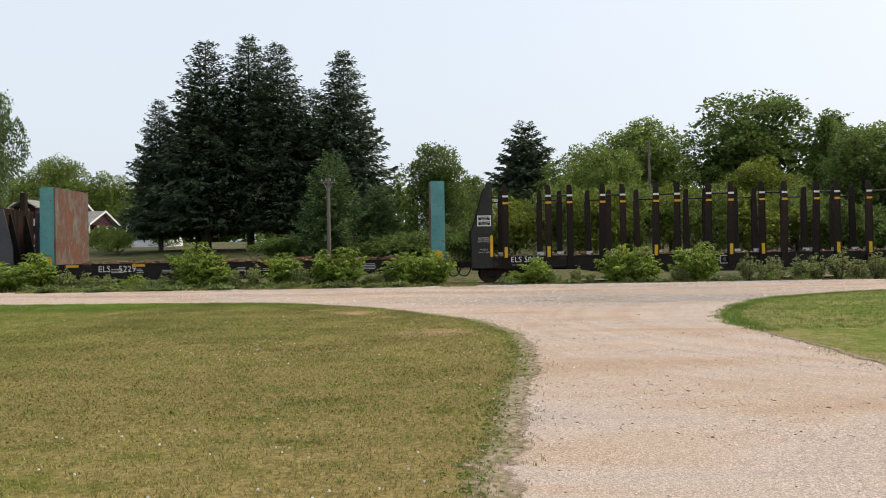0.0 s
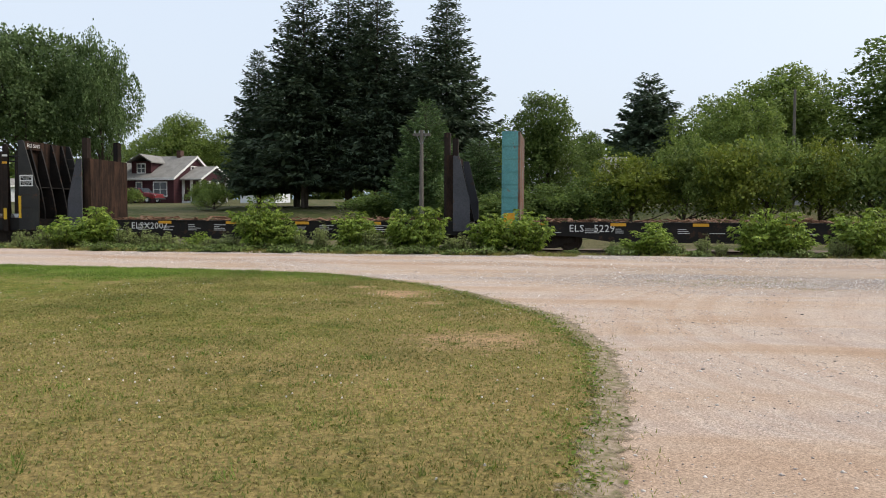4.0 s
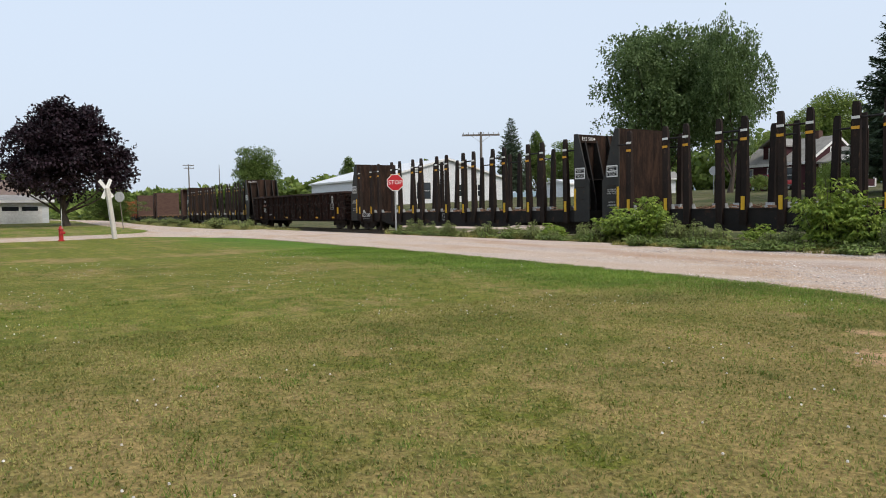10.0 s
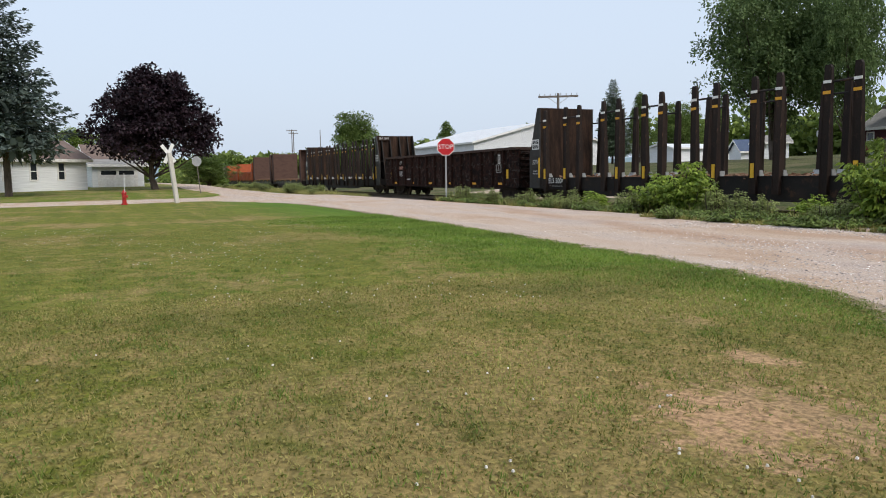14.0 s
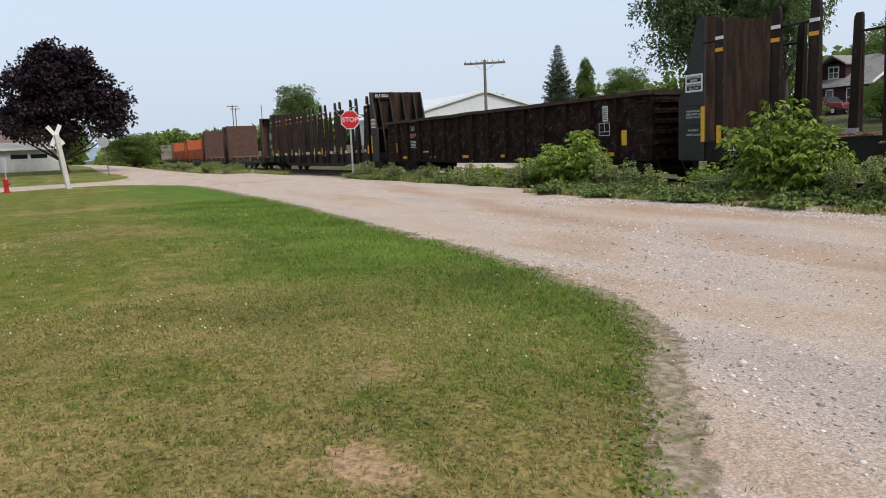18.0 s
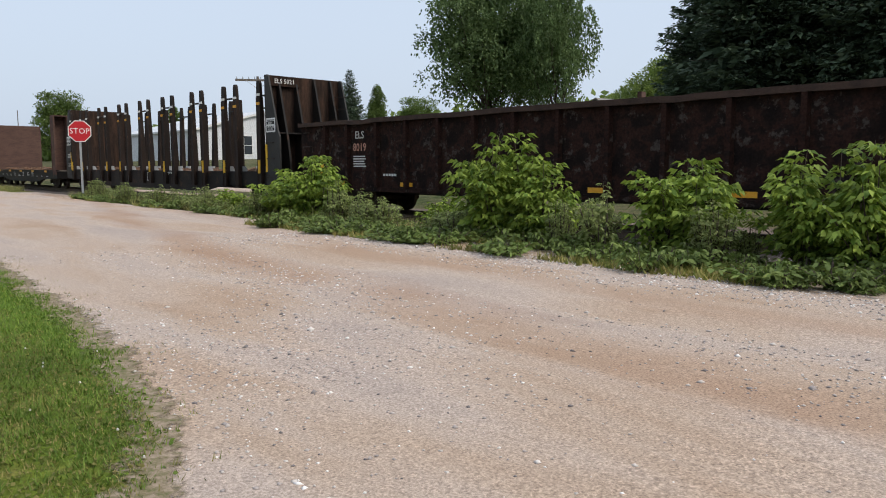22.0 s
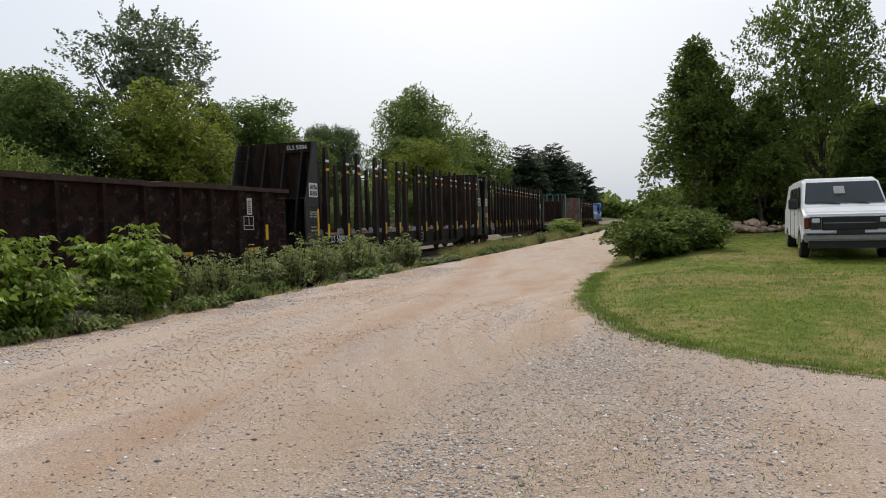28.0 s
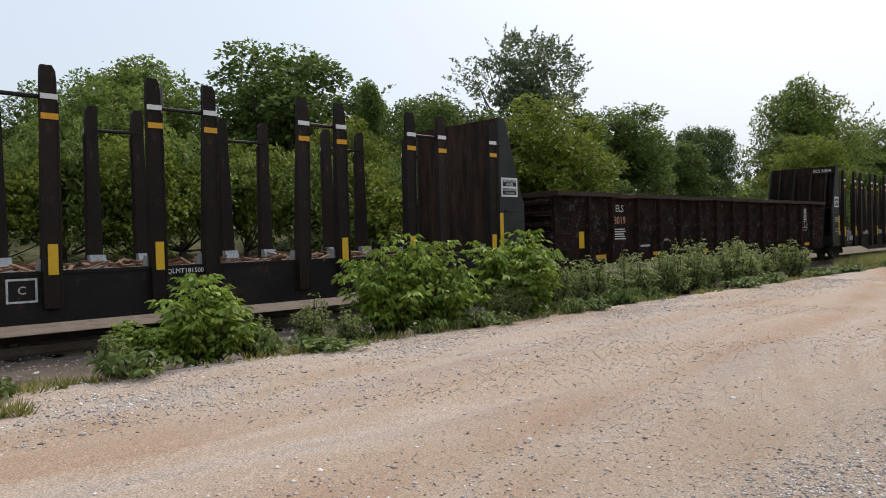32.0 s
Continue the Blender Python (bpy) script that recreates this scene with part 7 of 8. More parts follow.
part("chimney", boxes((7.8, 4.1, 5.0, 8.5, 4.8, 6.4)), M["brownwall"], red)
bm = boxes((10.8, 1.6, -0.4, 14.0, 7.6, 0.35))
porch = part("porch", bm, M["siding"], red, "open porch with white posts")
part("porch_wall", boxes((13.85, 1.6, 0.35, 14.0, 7.6, 1.1), (10.8, 1.6, 0.35, 14.0, 1.75, 1.1)), M["maroon"], porch)
pieces("porch_post", M["white"], porch, [(x - 0.15, y - 0.12, 0.35, x + 0.15, y + 0.12, 2.75) for x, y in ((13.9, 1.7), (13.9, 3.6), (13.9, 5.6), (13.9, 7.5), (11.0, 1.7), (12.4, 1.7))])
bm = bmesh.new()
for s in (-1, 1):
    prism(bm, [(4.6, 4.35), (4.6, 4.5), (4.6 + s * 3.5, 2.85), (4.6 + s * 3.5, 2.7)], 10.4, 14.5, "x")
part("porch_roof", bm, M["shingle"], porch)
bm = bmesh.new()
prism(bm, [(1.7, 2.75), (7.5, 2.75), (4.6, 4.2)], 13.9, 14.05, "x")
part("porch_gable", bm, M["maroon"], porch)
bm = bmesh.new()
for s in (-1, 1):
    prism(bm, [(4.6, 4.3), (4.6, 4.55), (4.6 + s * 3.5, 2.9), (4.6 + s * 3.5, 2.65)], 14.5, 14.56, "x")
part("porch_trim", bm, M["white"], porch)

gable_house("grey_roof_house", Matrix.Translation((0.2, 80, terrain(3, 80))), 6.4, 7.0, 2.4, 4.8, M["siding"], M["shingle"], "pale house with a plain grey roof behind the trees")
gable_house("far_house", Matrix.Translation((-3.5, 96, terrain(0, 96))), 6.0, 7.0, 4.6, 6.6, M["siding"], M["metalroof"], "white two-storey house behind the grey roof", (("f", 3.8, 2.8, 1.0, 1.2),))
gable_house("white_house", Matrix.Translation((-36.6, 86, terrain(-36, 86))), 4.2, 5.0, 2.5, 3.6, M["siding"], M["shingle"], "small white house beside the red cottage", (("f", 1.0, 0.9, 0.9, 1.1),))
gable_house("white_house", Matrix.Translation((-21, 104, terrain(-20, 104))), 9, 7.0, 2.8, 4.4, M["siding"], M["shingle"], "white house seen beneath the spruces", (("f", 1.4, 0.9, 1.0, 1.2), ("f", 5.5, 0.9, 1.0, 1.2)))
gable_house("white_barn", Matrix.Translation((-128, 63.8, terrain(-100, 75))), 28.0, 23.7, 3.9, 7.0, M["metalroof"], M["metalroof"], "wide white metal building beyond the crossing", (("r", 14.0, 1.0, 1.5, 1.9), ("r", 17.0, 1.0, 1.5, 1.9), ("r", 6.0, 0.6, 2.6, 2.6)))
gable_house("low_shed", Matrix.Translation((-95, 97.5, terrain(-95, 100))) @ Matrix.Rotation(PI2, 4, "Z"), 13.0, 7, 2.2, 2.9, M["siding"], M["metalroof"], "low pale shed across the field")
gable_house("blue_shed", Matrix.Translation((-86, 103, terrain(-86, 103))) @ Matrix.Rotation(radians(70), 4, "Z"), 4.6, 4, 1.4, 3.0, M["siding"], M["tarp"], "small shed with a slate-blue roof")
gable_house("small_shed", Matrix.Translation((-76, 96, terrain(-76, 96))) @ Matrix.Rotation(radians(60), 4, "Z"), 4.0, 3, 2.4, 3.2, M["siding"], M["shingle"], "small white garden shed")
gable_house("cabin", Matrix.Translation((19.5, 78, terrain(20, 78))), 7.0, 6, 2.5, 4.2, M["siding"], M["shingle"], "pale house glimpsed through the thicket", (("f", 1.4, 0.9, 1.0, 1.2),))

ang = math.degrees(math.atan2(10.7, -7))
wh = gable_house("white_bungalow", Matrix.Translation((-66.0, 1.2, terrain(-70, 6))) @ Matrix.Rotation(radians(ang), 4, "Z"), 12.6, 8.0, 2.75, 4.4, M["siding"], M["shingle_brown"], "white clapboard bungalow with narrow dark windows",
                 (("f", 3.2, 1.2, 0.9, 1.2), ("f", 5.4, 1.0, 0.5, 1.4), ("f", 7.6, 1.0, 0.5, 1.4), ("f", 10.0, 1.0, 0.5, 1.4), ("f", 1.2, 1.2, 0.9, 1.2)))
ga = gable_house("white_garage", Matrix.Translation((-79.5, 12.0, terrain(-78, 13))) @ Matrix.Rotation(radians(100), 4, "Z"), 4.8, 6.0, 2.2, 2.7, M["siding"], M["shingle"], "white garage with a paned overhead door")
bm = boxes((0.5, -0.05, 0.0, 4.2, 0.0, 2.0))
door = part("garage_door", bm, M["white"], ga)
part("pane", boxes((0.8, -0.06, 1.25, 2.2, -0.05, 1.65), (2.45, -0.06, 1.25, 3.85, -0.05, 1.65)), M["glass"], door)
gable_house("tall_white_house", Matrix.Translation((-88, 11.5, terrain(-88, 12))) @ Matrix.Rotation(radians(100), 4, "Z"), 4.0, 6.0, 2.7, 4.4, M["siding"], M["shingle_brown"], "taller pale house behind the garage")


# ---- vehicles ----
def wheel(parent, x, y, r, w=0.22):
    bm = bmesh.new()
    rod(bm, (x, y - w / 2, r), (x, y + w / 2, r), r, n=22)
    tyre = part("wheel", soft_edges(bm, 0.03), M["rubber"], parent)
    bm = bmesh.new()
    rod(bm, (x, y - w / 2 - 0.012, r), (x, y + w / 2 + 0.012, r), r * 0.58, n=16)
    part("rim", bm, M["chrome"], tyre)


def body_from(profile, half, tuck, z_waist):
    """A car body from its side outline; above the waist the sides lean in by tuck."""
    bm = bmesh.new()
    prism(bm, profile, -half, half)
    for v in bm.verts:
        if v.co.z > z_waist:
            v.co.y *= 1 - tuck * (v.co.z - z_waist)
    bmesh.ops.bevel(bm, geom=[e for e in bm.edges], offset=0.085, segments=3, affect="EDGES", clamp_overlap=True)
    return bm


van_z = terrain(21.8, 16)
van = thing("van", Matrix.Translation((19.5, 16.3, van_z - 0.06)) @ Matrix.Rotation(radians(-2), 4, "Z"), "white cargo van parked nose-out on the grass", "van")
out = [(0.0, 0.42), (0.0, 1.06), (0.1, 1.16), (0.72, 1.3), (1.42, 1.98), (1.75, 2.06), (5.2, 2.06), (5.4, 1.95), (5.5, 1.2), (5.5, 0.45)]
part("body", body_from(out, 1.0, 0.13, 1.05), M["vanwhite"], van)
bm = bmesh.new()
vs = [bm.verts.new(c) for c in ((0.8, -0.9, 1.36), (0.8, 0.9, 1.36), (1.37, 0.81, 1.91), (1.37, -0.81, 1.91))]
bm.faces.new(vs[::-1])
bmesh.ops.solidify(bm, geom=bm.faces[:], thickness=0.02)
bmesh.ops.translate(bm, verts=bm.verts[:], vec=(-0.03, 0, 0.03))
part("windshield", bm, M["windshield"], van)
for s in (-1, 1):
    bm = bmesh.new()
    for a, b, c in ((1.35, 2.25, 1.75), (2.4, 3.3, 2.4), (3.45, 4.35, 3.45)):
        vs = [bm.verts.new((px, s * (1.012 - 0.13 * max(0, pz - 1.05)), pz)) for px, pz in ((a, 1.28), (b, 1.28), (b, 1.85), (c, 1.85))]
        bm.faces.new(vs if s < 0 else vs[::-1])
    bmesh.ops.solidify(bm, geom=bm.faces[:], thickness=0.015)
    part("side_window", bm, M["glass"], van)
    part("mirror", soft_edges(boxes((1.2, s * 1.03 - 0.02 if s > 0 else s * 1.03 - 0.2, 1.25, 1.36, s * 1.03 + 0.2 if s > 0 else s * 1.03 + 0.02, 1.52)), 0.03), M["trim"], van)
grille = part("grille", soft_edges(boxes((-0.05, -0.6, 0.72, 0.05, 0.6, 1.05)), 0.02), M["trim"], van, "black grille with dark bars")
pieces("grille_bar", M["greybar"], grille, [(-0.06, -0.57, 0.885, -0.05, 0.57, 0.905)])
pieces("grille_bar", M["trim"], grille, [(-0.062, -0.57, z, -0.05, 0.57, z + 0.025) for z in (0.77, 0.82, 0.94, 0.99)])
for s in (-1, 1):
    def yy(a, b):
        return sorted((s * a, s * b))
    a, b = yy(0.61, 0.86)
    part("headlight_surround", soft_edges(boxes((-0.045, a, 0.74, 0.04, b, 1.05)), 0.015), M["trim"], van)
    part("headlight", soft_edges(boxes((-0.06, a + 0.035, 0.9, 0.0, b - 0.035, 1.01)), 0.015), M["lens"], van, "clear headlight")
    a, b = yy(0.865, 0.985)
    part("turn_light", soft_edges(boxes((-0.035, a, 0.76, 0.1, b, 1.04)), 0.025), M["amberlens"], van, "dark amber turn light")
    a, b = yy(1.0, 1.012)
    part("door_handle", boxes((2.0, a, 1.1, 2.16, b, 1.14)), M["trim"], van)
    a, b = yy(0.998, 1.008)
    pieces("door_seam", M["trim"], van, [(1.3, a, 0.55, 1.312, b, 1.26), (2.32, a, 0.5, 2.332, b, 1.26), (3.42, a, 0.5, 3.432, b, 1.26)])
    bm = bmesh.new()
    prism(bm, [(0.95 + 0.5 * math.cos(q), 0.37 + 0.5 * math.sin(q)) for q in np.linspace(0.1, 3.04, 13)] + [(0.95 + 0.43 * math.cos(q), 0.37 + 0.43 * math.sin(q)) for q in np.linspace(3.04, 0.1, 13)], *yy(0.99, 1.015))
    part("wheel_arch", bm, M["vanwhite"], van)
bm = bmesh.new()
vs = [bm.verts.new(c) for c in ((1.0, -0.05, 1.595), (1.0, 0.2, 1.595), (1.2, 0.2, 1.79), (1.2, -0.05, 1.79))]
bm.faces.new(vs[::-1])
bmesh.ops.solidify(bm, geom=bm.faces[:], thickness=0.004)
bmesh.ops.translate(bm, verts=bm.verts[:], vec=(-0.036, 0, 0.036))
part("paper", bm, M["white"], van, "pale paper behind the windshield")
part("bumper", soft_edges(boxes((-0.18, -1.02, 0.46, 0.08, 1.02, 0.66)), 0.04, 2), M["greybar"], van, "grey steel bumper")
part("bumper_pad", boxes((-0.19, -0.95, 0.6, -0.16, 0.95, 0.64)), M["trim"], van)
part("valance", boxes((-0.08, -0.9, 0.28, 0.1, 0.9, 0.46)), M["trim"], van)
part("licence_plate", boxes((-0.195, -0.3, 0.64, -0.18, 0.3, 0.73)), M["trim"], van)
bm = bmesh.new()
for y in (-0.55, 0.1):
    rod(bm, (0.72, y, 1.36), (0.82, y + 0.55, 1.43), 0.014, n=4)
part("wiper", bm, M["trim"], van)
for x in (0.95, 4.45):
    for s in (-1, 1):
        wheel(van, x, s * 0.9, 0.37)


def pickup(name, m, mat, label):
    car = thing(name, m, label, "car")
    out = [(0, 0.45), (0.02, 0.95), (0.2, 1.02), (1.5, 1.1), (2.1, 1.65), (3.4, 1.68), (3.7, 1.1), (4.7, 1.05), (4.75, 0.5)]
    part("body", body_from(out, 0.92, 0.2, 1.05), M[mat], car)
    for s in (-1, 1):
        bm = bmesh.new()
        vs = [bm.verts.new((px, s * (0.932 - 0.18 * (pz - 1.05)), pz)) for px, pz in ((1.75, 1.12), (3.5, 1.12), (3.3, 1.6), (2.15, 1.6))]
        bm.faces.new(vs if s < 0 else vs[::-1])
        bmesh.ops.solidify(bm, geom=bm.faces[:], thickness=0.015)
        part("side_window", bm, M["glass"], car)
        part("headlight", soft_edges(boxes((-0.02, min(s * 0.6, s * 0.85), 0.75, 0.05, max(s * 0.6, s * 0.85), 0.9)), 0.01), M["chrome"], car)
        part("mirror", soft_edges(boxes((1.75, min(s * 0.95, s * 1.2), 1.1, 1.9, max(s * 0.95, s * 1.2), 1.3)), 0.03), M["trim"], car)
    bm = bmesh.new()
    vs = [bm.verts.new(c) for c in ((1.52, -0.78, 1.13), (1.52, 0.78, 1.13), (2.08, 0.72, 1.63), (2.08, -0.72, 1.63))]
    bm.faces.new(vs[::-1])
    bmesh.ops.solidify(bm, geom=bm.faces[:], thickness=0.02)
    bmesh.ops.translate(bm, verts=bm.verts[:], vec=(-0.03, 0, 0.025))
    part("windshield", bm, M["glass"], car)
    part("bumper", soft_edges(boxes((-0.1, -0.9, 0.4, 0.06, 0.9, 0.58)), 0.03), M["trim"], car)
    for x in (0.9, 3.75):
        for s in (-1, 1):
            wheel(car, x, s * 0.84, 0.35)
    return car


pickup("red_car", Matrix.Translation((16.7, 12.9, terrain(19, 12.6))) @ Matrix.Rotation(radians(4), 4, "Z"), "carred", "red pickup parked beside the white van")
pickup("red_car", Matrix.Translation((-43.0, 79.5, terrain(-45, 80) + 0.05)) @ Matrix.Rotation(radians(172), 4, "Z"), "carred", "dark red car in front of the maroon cottage")

# heap of field stones and brush
rnd = random.Random(8)
heap = thing("stone_heap", Matrix.Translation((31.0, 17.6, terrain(31, 17.6))), "low heap of brown stones and dead brush", "stone heap")
for i in range(46):
    bm = bmesh.new()
    bmesh.ops.create_icosphere(bm, subdivisions=1, radius=rnd.uniform(0.16, 0.34))
    for v in bm.verts:
        v.co *= 1 + 0.3 * noise.noise(v.co * 4 + Vector((i, 0, 0)))
        v.co.z *= 0.5
    a, r = rnd.uniform(0, 6.28), rnd.random() ** 0.6
    part("stone", bm, M["stone"], heap, at=(math.cos(a) * r * 1.6, math.sin(a) * r * 1.9, 0.1 + 0.5 * (1 - r) * rnd.random()))

# broken planks and ties lying beside the track
for i, (x, y, turn, n) in enumerate(((-3.0, 31.1, 4, 7), (-2.2, 31.3, -8, 5), (34, 30.6, 3, 6), (44, 31.2, 6, 7), (50, 31.6, 2, 6), (40, 30.4, -6, 4))):
    rnd = random.Random(i)
    pile = thing("plank_pile", Matrix.Translation((x, y, terrain(x, y) + 0.02)) @ Matrix.Rotation(radians(turn), 4, "Z"), "silvered broken planks dumped beside the track", "planks", "plank piles")
    for k in range(n):
        l, w = rnd.uniform(1.0, 2.4), rnd.uniform(0.16, 0.3)
        bm = soft_edges(boxes((-l / 2, -w / 2, 0, l / 2, w / 2, 0.05)), 0.008)
        part("plank", bm, M["plank"], pile, at=Matrix.Translation((rnd.uniform(-0.5, 0.5), rnd.uniform(-0.5, 0.5), 0.05 * k)) @ Euler((rnd.uniform(-0.12, 0.12), rnd.uniform(-0.12, 0.12), rnd.uniform(-0.5, 0.5))).to_matrix().to_4x4())

# ---- grass blades, clover and loose stones ----
def scatter_blades(name, pts, size, mat, seed, label, per=5):
    rs = np.random.RandomState(seed)
    n = len(pts)
    foot = np.repeat(pts, per, axis=0) + np.c_[rs.normal(size=(n * per, 2)) * 0.03, np.zeros(n * per)]
    a = rs.uniform(0, 6.283, n * per)
    aim = np.c_[np.cos(a) * 0.8, np.sin(a) * 0.8, rs.uniform(0.5, 1.4, n * per)]
    aim /= np.linalg.norm(aim, axis=1, keepdims=True)
    h = size * rs.uniform(0.6, 1.4, (n * per, 1))
    side = np.c_[-np.sin(a), np.cos(a), np.zeros(n * per)] * (0.004 + 0.008 * (size > 0.1))
    v = np.stack([foot - side, foot + side, foot + aim * h], 1)
    me = bpy.data.meshes.new(name)
    k = n * per
    me.vertices.add(3 * k)
    me.vertices.foreach_set("co", v.ravel())
    me.loops.add(3 * k)
    me.loops.foreach_set("vertex_index", np.arange(3 * k, dtype=np.int32))
    me.polygons.add(k)
    me.polygons.foreach_set("loop_start", np.arange(0, 3 * k, 3, dtype=np.int32))
    me.update(calc_edges=True)
    me.materials.append(mat)
    return tagged(new(name, me), label, "grass", kind="stuff")


def inside(poly, x, y):
    """Which of the points (x, y) lie inside an outline."""
    px, py = np.array(poly).T
    ok = np.zeros(len(x), bool)
    for i in range(len(px)):
        j = i - 1
        c = ((py[i] > y) != (py[j] > y)) & (x < (px[j] - px[i]) * (y - py[i]) / (py[j] - py[i] + 1e-12) + px[i])
        ok ^= c
    return ok


def spread(n, x0, x1, y0, y1, poly, seed, thin=None):
    rs = np.random.RandomState(seed)
    x, y = rs.uniform(x0, x1, n), rs.uniform(y0, y1, n)
    ok = inside(poly, x, y)
    for cx, cy, r, left in ((-2.3, 17.0, 0.62, 0.12), (-1.4, 15.6, 0.3, 0.12), (-0.35, 12.3, 0.85, 0.3), (-3.2, 17.9, 0.3, 0.15), (-2.1, 16.5, 0.4, 0.2), (-4.4, 18.4, 0.3, 0.4)):
        ok &= ((x - cx) ** 2 + ((y - cy) * 1.2) ** 2 > (r * rs.uniform(0.55, 1.25, n)) ** 2) | (rs.rand(n) < left)
    x, y = x[ok], y[ok]
    z = np.array([terrain(a, b) for a, b in zip(x, y)]) + 0.01
    return np.c_[x, y, z]


line = rough_line(LAWN, 0.25, 0.16, 1)
scatter_blades("lawn_grass", np.vstack([spread(62000, -8, 1.2, 2.5, 21, line, 1), spread(26000, -20, -6, 4, 22, line, 2)]), 0.03, M["blade"], 3, "short mown grass blades of the lawn")
lush = spread(30000, -24, -1.5, 17.6, 22.4, line, 4)
rs = np.random.RandomState(44)
lush = lush[[rs.rand() < (b - 18.3) / 2.6 + 0.5 * noise.noise((a * 0.6, b * 0.8, 7)) - 0.25 * max(0, a + 5) for a, b, _ in lush]]
scatter_blades("lush_grass", lush, 0.055, M["blade_lush"], 5, "fresh green grass along the road edge", 7)
yline = rough_line(YARD, 0.25, 0.14, 2)
yard_rim = np.repeat(np.array([p for p in yline if 5 < p[0] < 20 and 10 < p[1] < 23]), 60, axis=0)
yard_rim = yard_rim + np.random.RandomState(21).normal(size=yard_rim.shape) * 0.13
scatter_blades("yard_grass", np.vstack([np.c_[yard_rim, [terrain(a, b) + 0.01 for a, b in yard_rim]], spread(14000, 5, 18, 12, 22.5, yline, 6), spread(6000, 18, 32, 14, 23, yline, 7)]), 0.05, M["blade_lush"], 8, "grass blades of the yard")
rs = np.random.RandomState(9)
vx, vy = rs.uniform(-36, 40, 7000), 28.15 + rs.rand(7000) ** 1.2 * 2.2
keep = np.array([noise.noise((a * 0.5, b * 0.8, 2)) > 0.08 for a, b in zip(vx, vy)])
vx, vy = vx[keep], vy[keep]
ex, ey = rs.uniform(-16, 1, 3600), 27.1 + rs.rand(3600) * 1.4
keep = np.array([noise.noise((a * 0.7, b, 4)) > -0.02 for a, b in zip(ex, ey)])
vx, vy = np.r_[vx, ex[keep]], np.r_[vy, ey[keep]]
scatter_blades("verge_grass", np.c_[vx, vy, [terrain(a, b) for a, b in zip(vx, vy)]], 0.13, M["blade"], 10, "tufted grass of the verge", 5)
rs = np.random.RandomState(13)
def flat_leaves(name, pts, size, mat, seed, label):
    """Small flat leaves lying in the turf."""
    rs = np.random.RandomState(seed)
    a = rs.uniform(0, 6.283, len(pts))
    aims = np.c_[np.cos(a), np.sin(a), rs.uniform(-0.1, 0.5, len(pts))]
    return tagged(new(name, leaf_mesh(name, pts + np.array([0, 0, 0.012]), aims, size, size * 0.75, mat, seed)), label, "grass", kind="stuff")


flat_leaves("clover_leaves", spread(52000, -8, 1, 5, 21, line, 31), 0.026, M["blade"], 31, "small clover leaves matted in the lawn")
near_edge = np.repeat(np.array([p for p in line if -16 < p[0] < 2 and 4 < p[1] < 23]), 40, axis=0)
near_edge = near_edge + rs.normal(size=near_edge.shape) * 0.08 - np.array([0.12, 0.07])
flat_leaves("edge_clover", np.c_[near_edge, [terrain(a, b) for a, b in near_edge]], 0.036, M["blade_lush"], 32, "dusty clover and plantain along the lawn edge")
tuft = spread(520, -12, 0.8, 6, 21, line, 13)
tuft = np.repeat(tuft, 9, axis=0) + np.c_[rs.normal(size=(len(tuft) * 9, 2)) * 0.07, np.zeros(len(tuft) * 9)]
scatter_blades("lawn_tufts", tuft, 0.05, M["blade_lush"], 17, "small fresh tufts of clover and plantain in the lawn", 4)
rs = np.random.RandomState(14)
edge = np.array([p for ring in (line, yline) for p in ring if -24 < p[0] < 30 and 2 < p[1] < 24])
ex, ey = (np.repeat(edge, 10, axis=0) + rs.normal(size=(len(edge) * 10, 2)) * 0.17).T
scatter_blades("edge_grass", np.c_[ex, ey, [terrain(a, b) for a, b in zip(ex, ey)]], 0.04, M["blade"], 15, "ragged grass creeping over the gravel edge", 4)
SPRIGS = ((5.6, 20.2, 0.6), (3.3, 19.7, 0.5), (4.4, 19.6, 0.7), (5.0, 19.2, 0.6), (2.6, 20.4, 0.4), (4.9, 21.34, 0.5), (4.29, 20.5, 0.6), (3.9, 20.93, 0.4), (3.7, 20.3, 0.5), (4.6, 20.35, 0.5), (5.3, 20.8, 0.4), (-1.3, 27.9, 0.5), (0.9, 28.0, 0.5), (4.6, 28.0, 0.6))
tx, ty = np.vstack([np.array([[x, y]]) + rs.normal(size=(34, 2)) * np.array([r, r * 0.6]) * 0.55 for x, y, r in SPRIGS]).T
scatter_blades("gravel_sprigs", np.c_[tx, ty, [terrain(a, b) for a, b in zip(tx, ty)]], 0.03, M["blade_lush"], 16, "sparse grass sprigs coming up through the gravel", 3)
rs = np.random.RandomState(61)
hay = []
for x0, x1, y0, count, deep in ((-130, -51.5, 26.5, 15000, 4.8), (-34, -11, 28.7, 3600, 2.0)):
    hx = rs.uniform(x0, x1, count)
    hy = y0 + rs.rand(count) * deep
    hay.append(np.c_[hx, hy, [terrain(a, b) for a, b in zip(hx, hy)]])
hx = rs.uniform(32, 150, 13000)
hy = 28.9 + rs.rand(13000) * 2.2 + np.maximum(0, hx - 40) * 0.041
scatter_blades("verge_hay", np.c_[hx, hy, [terrain(a, b) for a, b in zip(hx, hy)]], 0.62, M["hay"], 63, "tall ripening grass between road and track", 4)
scatter_blades("verge_hay", np.vstack(hay), 0.36, M["hay"], 62, "tall yellow-green grass along the far verge", 5)
cl = spread(2200, -22, 1, 3, 21.5, line, 12)
cl = cl[[noise.noise((a * 0.35, b * 0.35, 5)) > 0.05 for a, b, _ in cl]]
bm = bmesh.new()
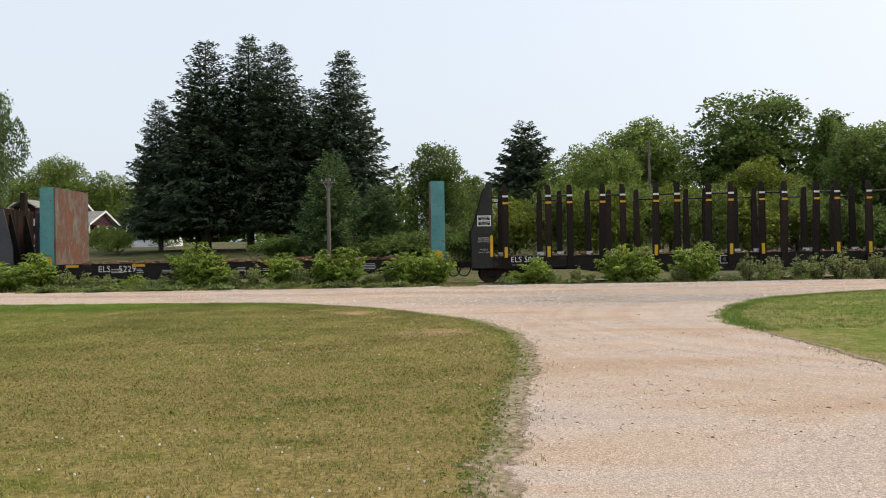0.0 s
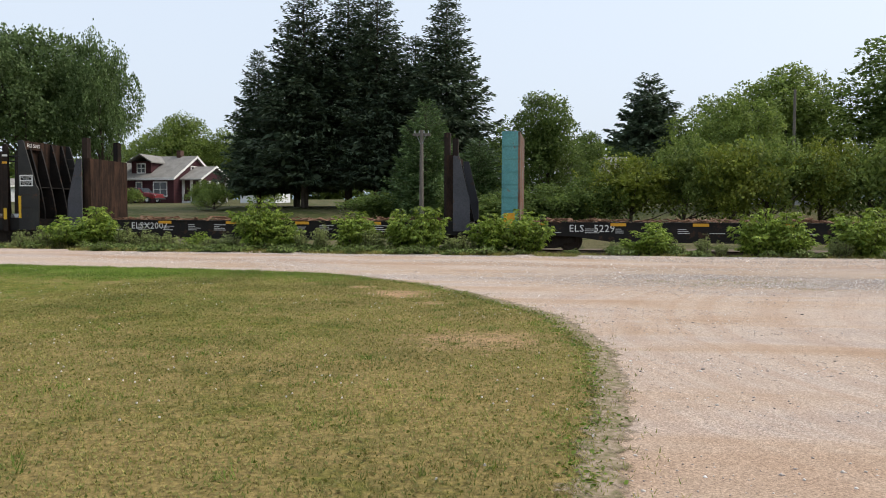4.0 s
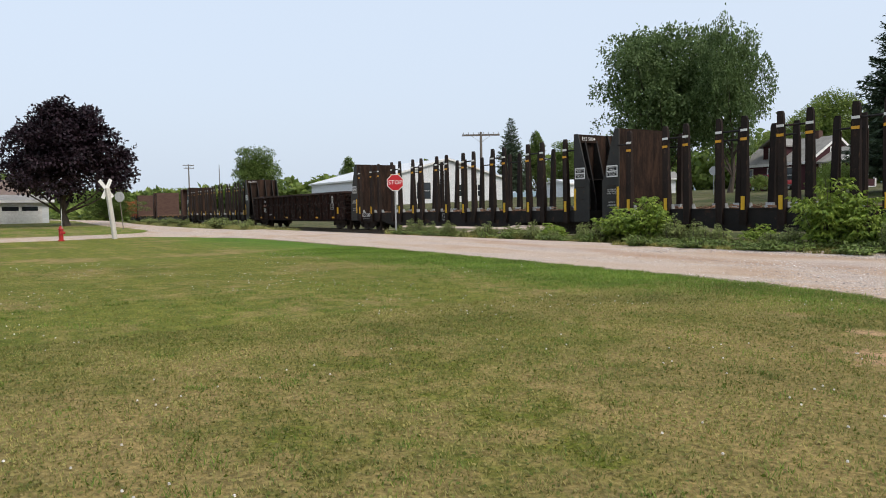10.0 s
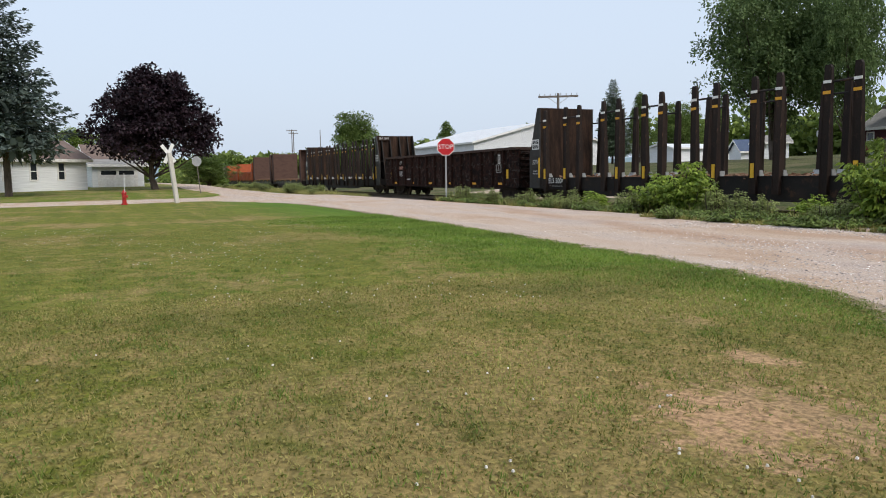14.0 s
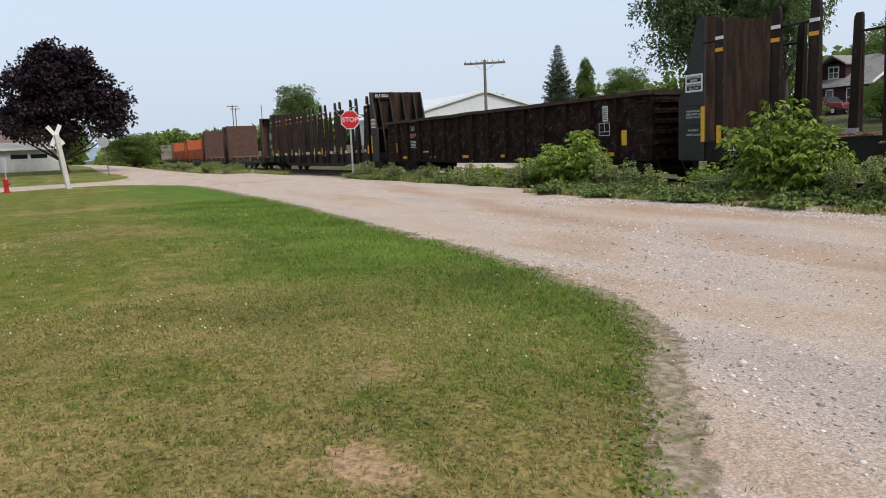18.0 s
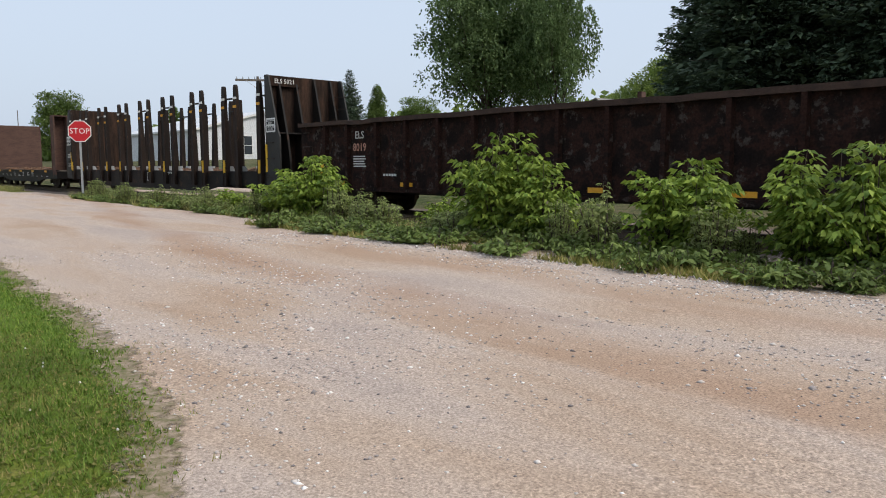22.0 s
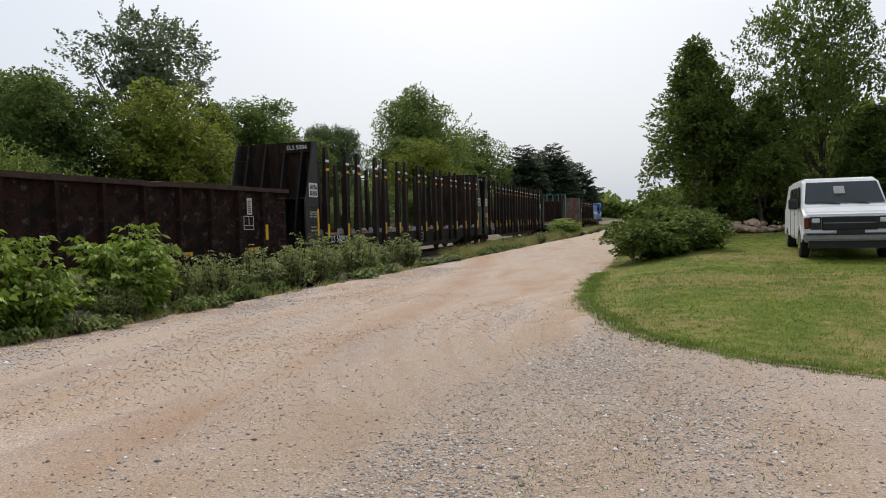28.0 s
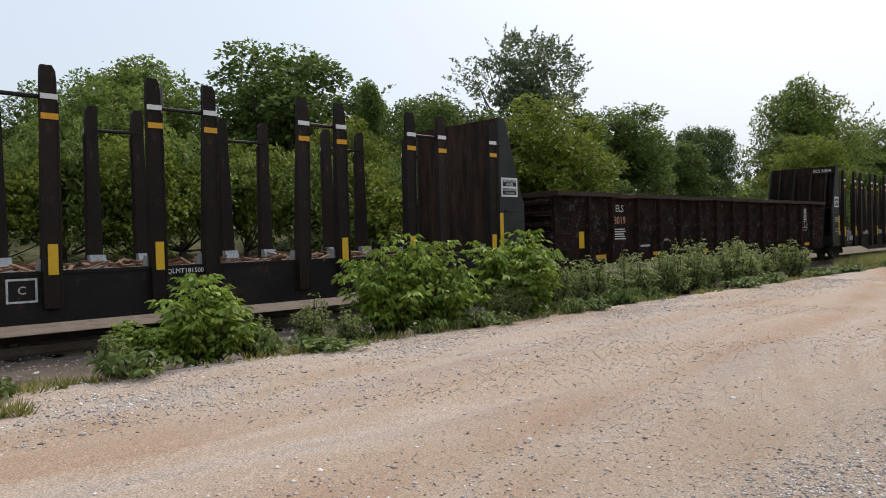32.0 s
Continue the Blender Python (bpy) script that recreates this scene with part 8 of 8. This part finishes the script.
for a, b, c in cl:
    rod(bm, (a, b, c + 0.014), (a, b, c + 0.024), 0.009, 0.006, 5)
tagged(part("clover_heads", bm, M["clover"]), "white clover heads scattered in the lawn", "clover", kind="stuff")


def pebbles(name, n, area, size, seed, label, dens=None, heap=None):
    """Loose angular stones joined into one mesh."""
    rs = np.random.RandomState(seed)
    x, y = rs.uniform(area[0], area[1], n), rs.uniform(area[2], area[3], n)
    if heap:
        x, y = rs.normal(heap[0], heap[2], n), rs.normal(heap[1], heap[3], n)
    if dens is not None:
        k = np.array([noise.noise((a * dens * 0.45, b * dens * 1.3, seed)) for a, b in zip(x, y)])
        rim = np.minimum(np.minimum(x - area[0], area[1] - x), np.minimum(y - area[2], area[3] - y))
        ok = (k + rs.normal(size=n) * 0.24 > 0.1) & (rs.rand(n) < np.clip(rim / 1.2, 0.05, 1))
        x, y = x[ok], y[ok]
    ok = ~(inside(line, x, y) | inside(yline, x, y))
    x, y = x[ok], y[ok]
    n = len(x)
    z = np.array([terrain(a, b) for a, b in zip(x, y)])
    base = np.array([[1, 0, 0], [-1, 0, 0], [0, 1, 0], [0, -1, 0], [0, 0, 1], [0, 0, -1]], float)
    tri = np.array([[0, 2, 4], [2, 1, 4], [1, 3, 4], [3, 0, 4], [2, 0, 5], [1, 2, 5], [3, 1, 5], [0, 3, 5]])
    s = size * np.exp(rs.normal(size=(n, 1, 1)) * 0.4)
    v = base[None] * s * rs.uniform(0.6, 1.3, (n, 6, 1)) * np.array([1, 1, 0.55])
    a = rs.uniform(0, 6.28, n)
    c, d = np.cos(a)[:, None], np.sin(a)[:, None]
    v = np.stack([v[..., 0] * c - v[..., 1] * d, v[..., 0] * d + v[..., 1] * c, v[..., 2]], -1)
    v += np.stack([x, y, z + 0.004 + size * 0.24], -1)[:, None]
    f = (tri[None] + 6 * np.arange(n)[:, None, None]).reshape(-1)
    me = bpy.data.meshes.new(name)
    me.vertices.add(6 * n)
    me.vertices.foreach_set("co", v.ravel())
    me.loops.add(len(f))
    me.loops.foreach_set("vertex_index", f.astype(np.int32))
    me.polygons.add(len(f) // 3)
    me.polygons.foreach_set("loop_start", np.arange(0, len(f), 3, dtype=np.int32))
    me.update(calc_edges=True)
    me.materials.append(M["pebble"])
    tagged(new(name, me), label, "gravel", kind="stuff")


pebbles("loose_gravel", 70000, (-14, 14, 19, 28.6), 0.0098, 21, "loose limestone pebbles on the road", 0.5)
pebbles("edge_gravel", 60000, (-14, 22, 26.0, 28.6), 0.0115, 22, "coarser stones along the far road edge", 0.9)
pebbles("drive_gravel", 30000, (-1, 8, 1, 22), 0.0075, 23, "loose limestone pebbles on the drive", 0.7)
pebbles("near_gravel", 52000, (-3, 13, 15, 26), 0.0095, 24, "grey loose stones where the drive meets the road", 0.5, (4.9, 21.0, 2.5, 1.1))
pebbles("bed_stones", 12000, (-12, 20, 28.6, 33), 0.02, 25, "ballast stones beside the rail")

# ---- boards and ties ----
for i in range(30):
    rnd = random.Random(7100 + i)
    x, row = -9.0 + 2.05 * (i // 3), i % 3
    ln, w = rnd.uniform(1.6, 2.0), rnd.uniform(0.22, 0.28)
    bm = boxes((-ln / 2, -w / 2, -0.07, ln / 2, w / 2, 0.0))
    part("board", bm, M["plank"], railway, "", Matrix.Translation((x, 33.1 + 0.29 * row, RAIL - rnd.uniform(0.015, 0.05))) @ Matrix.Rotation(rnd.uniform(-0.03, 0.03), 4, "Z"))
bm = soft_edges(boxes((-0.115, -1.3, -0.16, 0.115, 1.3, 0.0)), 0.015)
TIE = mesh_of("tie", bm, M["tie"])
for i in range(280):
    x = -60 + 0.56 * i
    part("tie", TIE, None, railway, at=Matrix.Translation((x, track_y(x), RAIL - 0.165)) @ Matrix.Rotation(radians(track_yaw(x) + random.Random(i).uniform(-1.5, 1.5)), 4, "Z"))

motions()
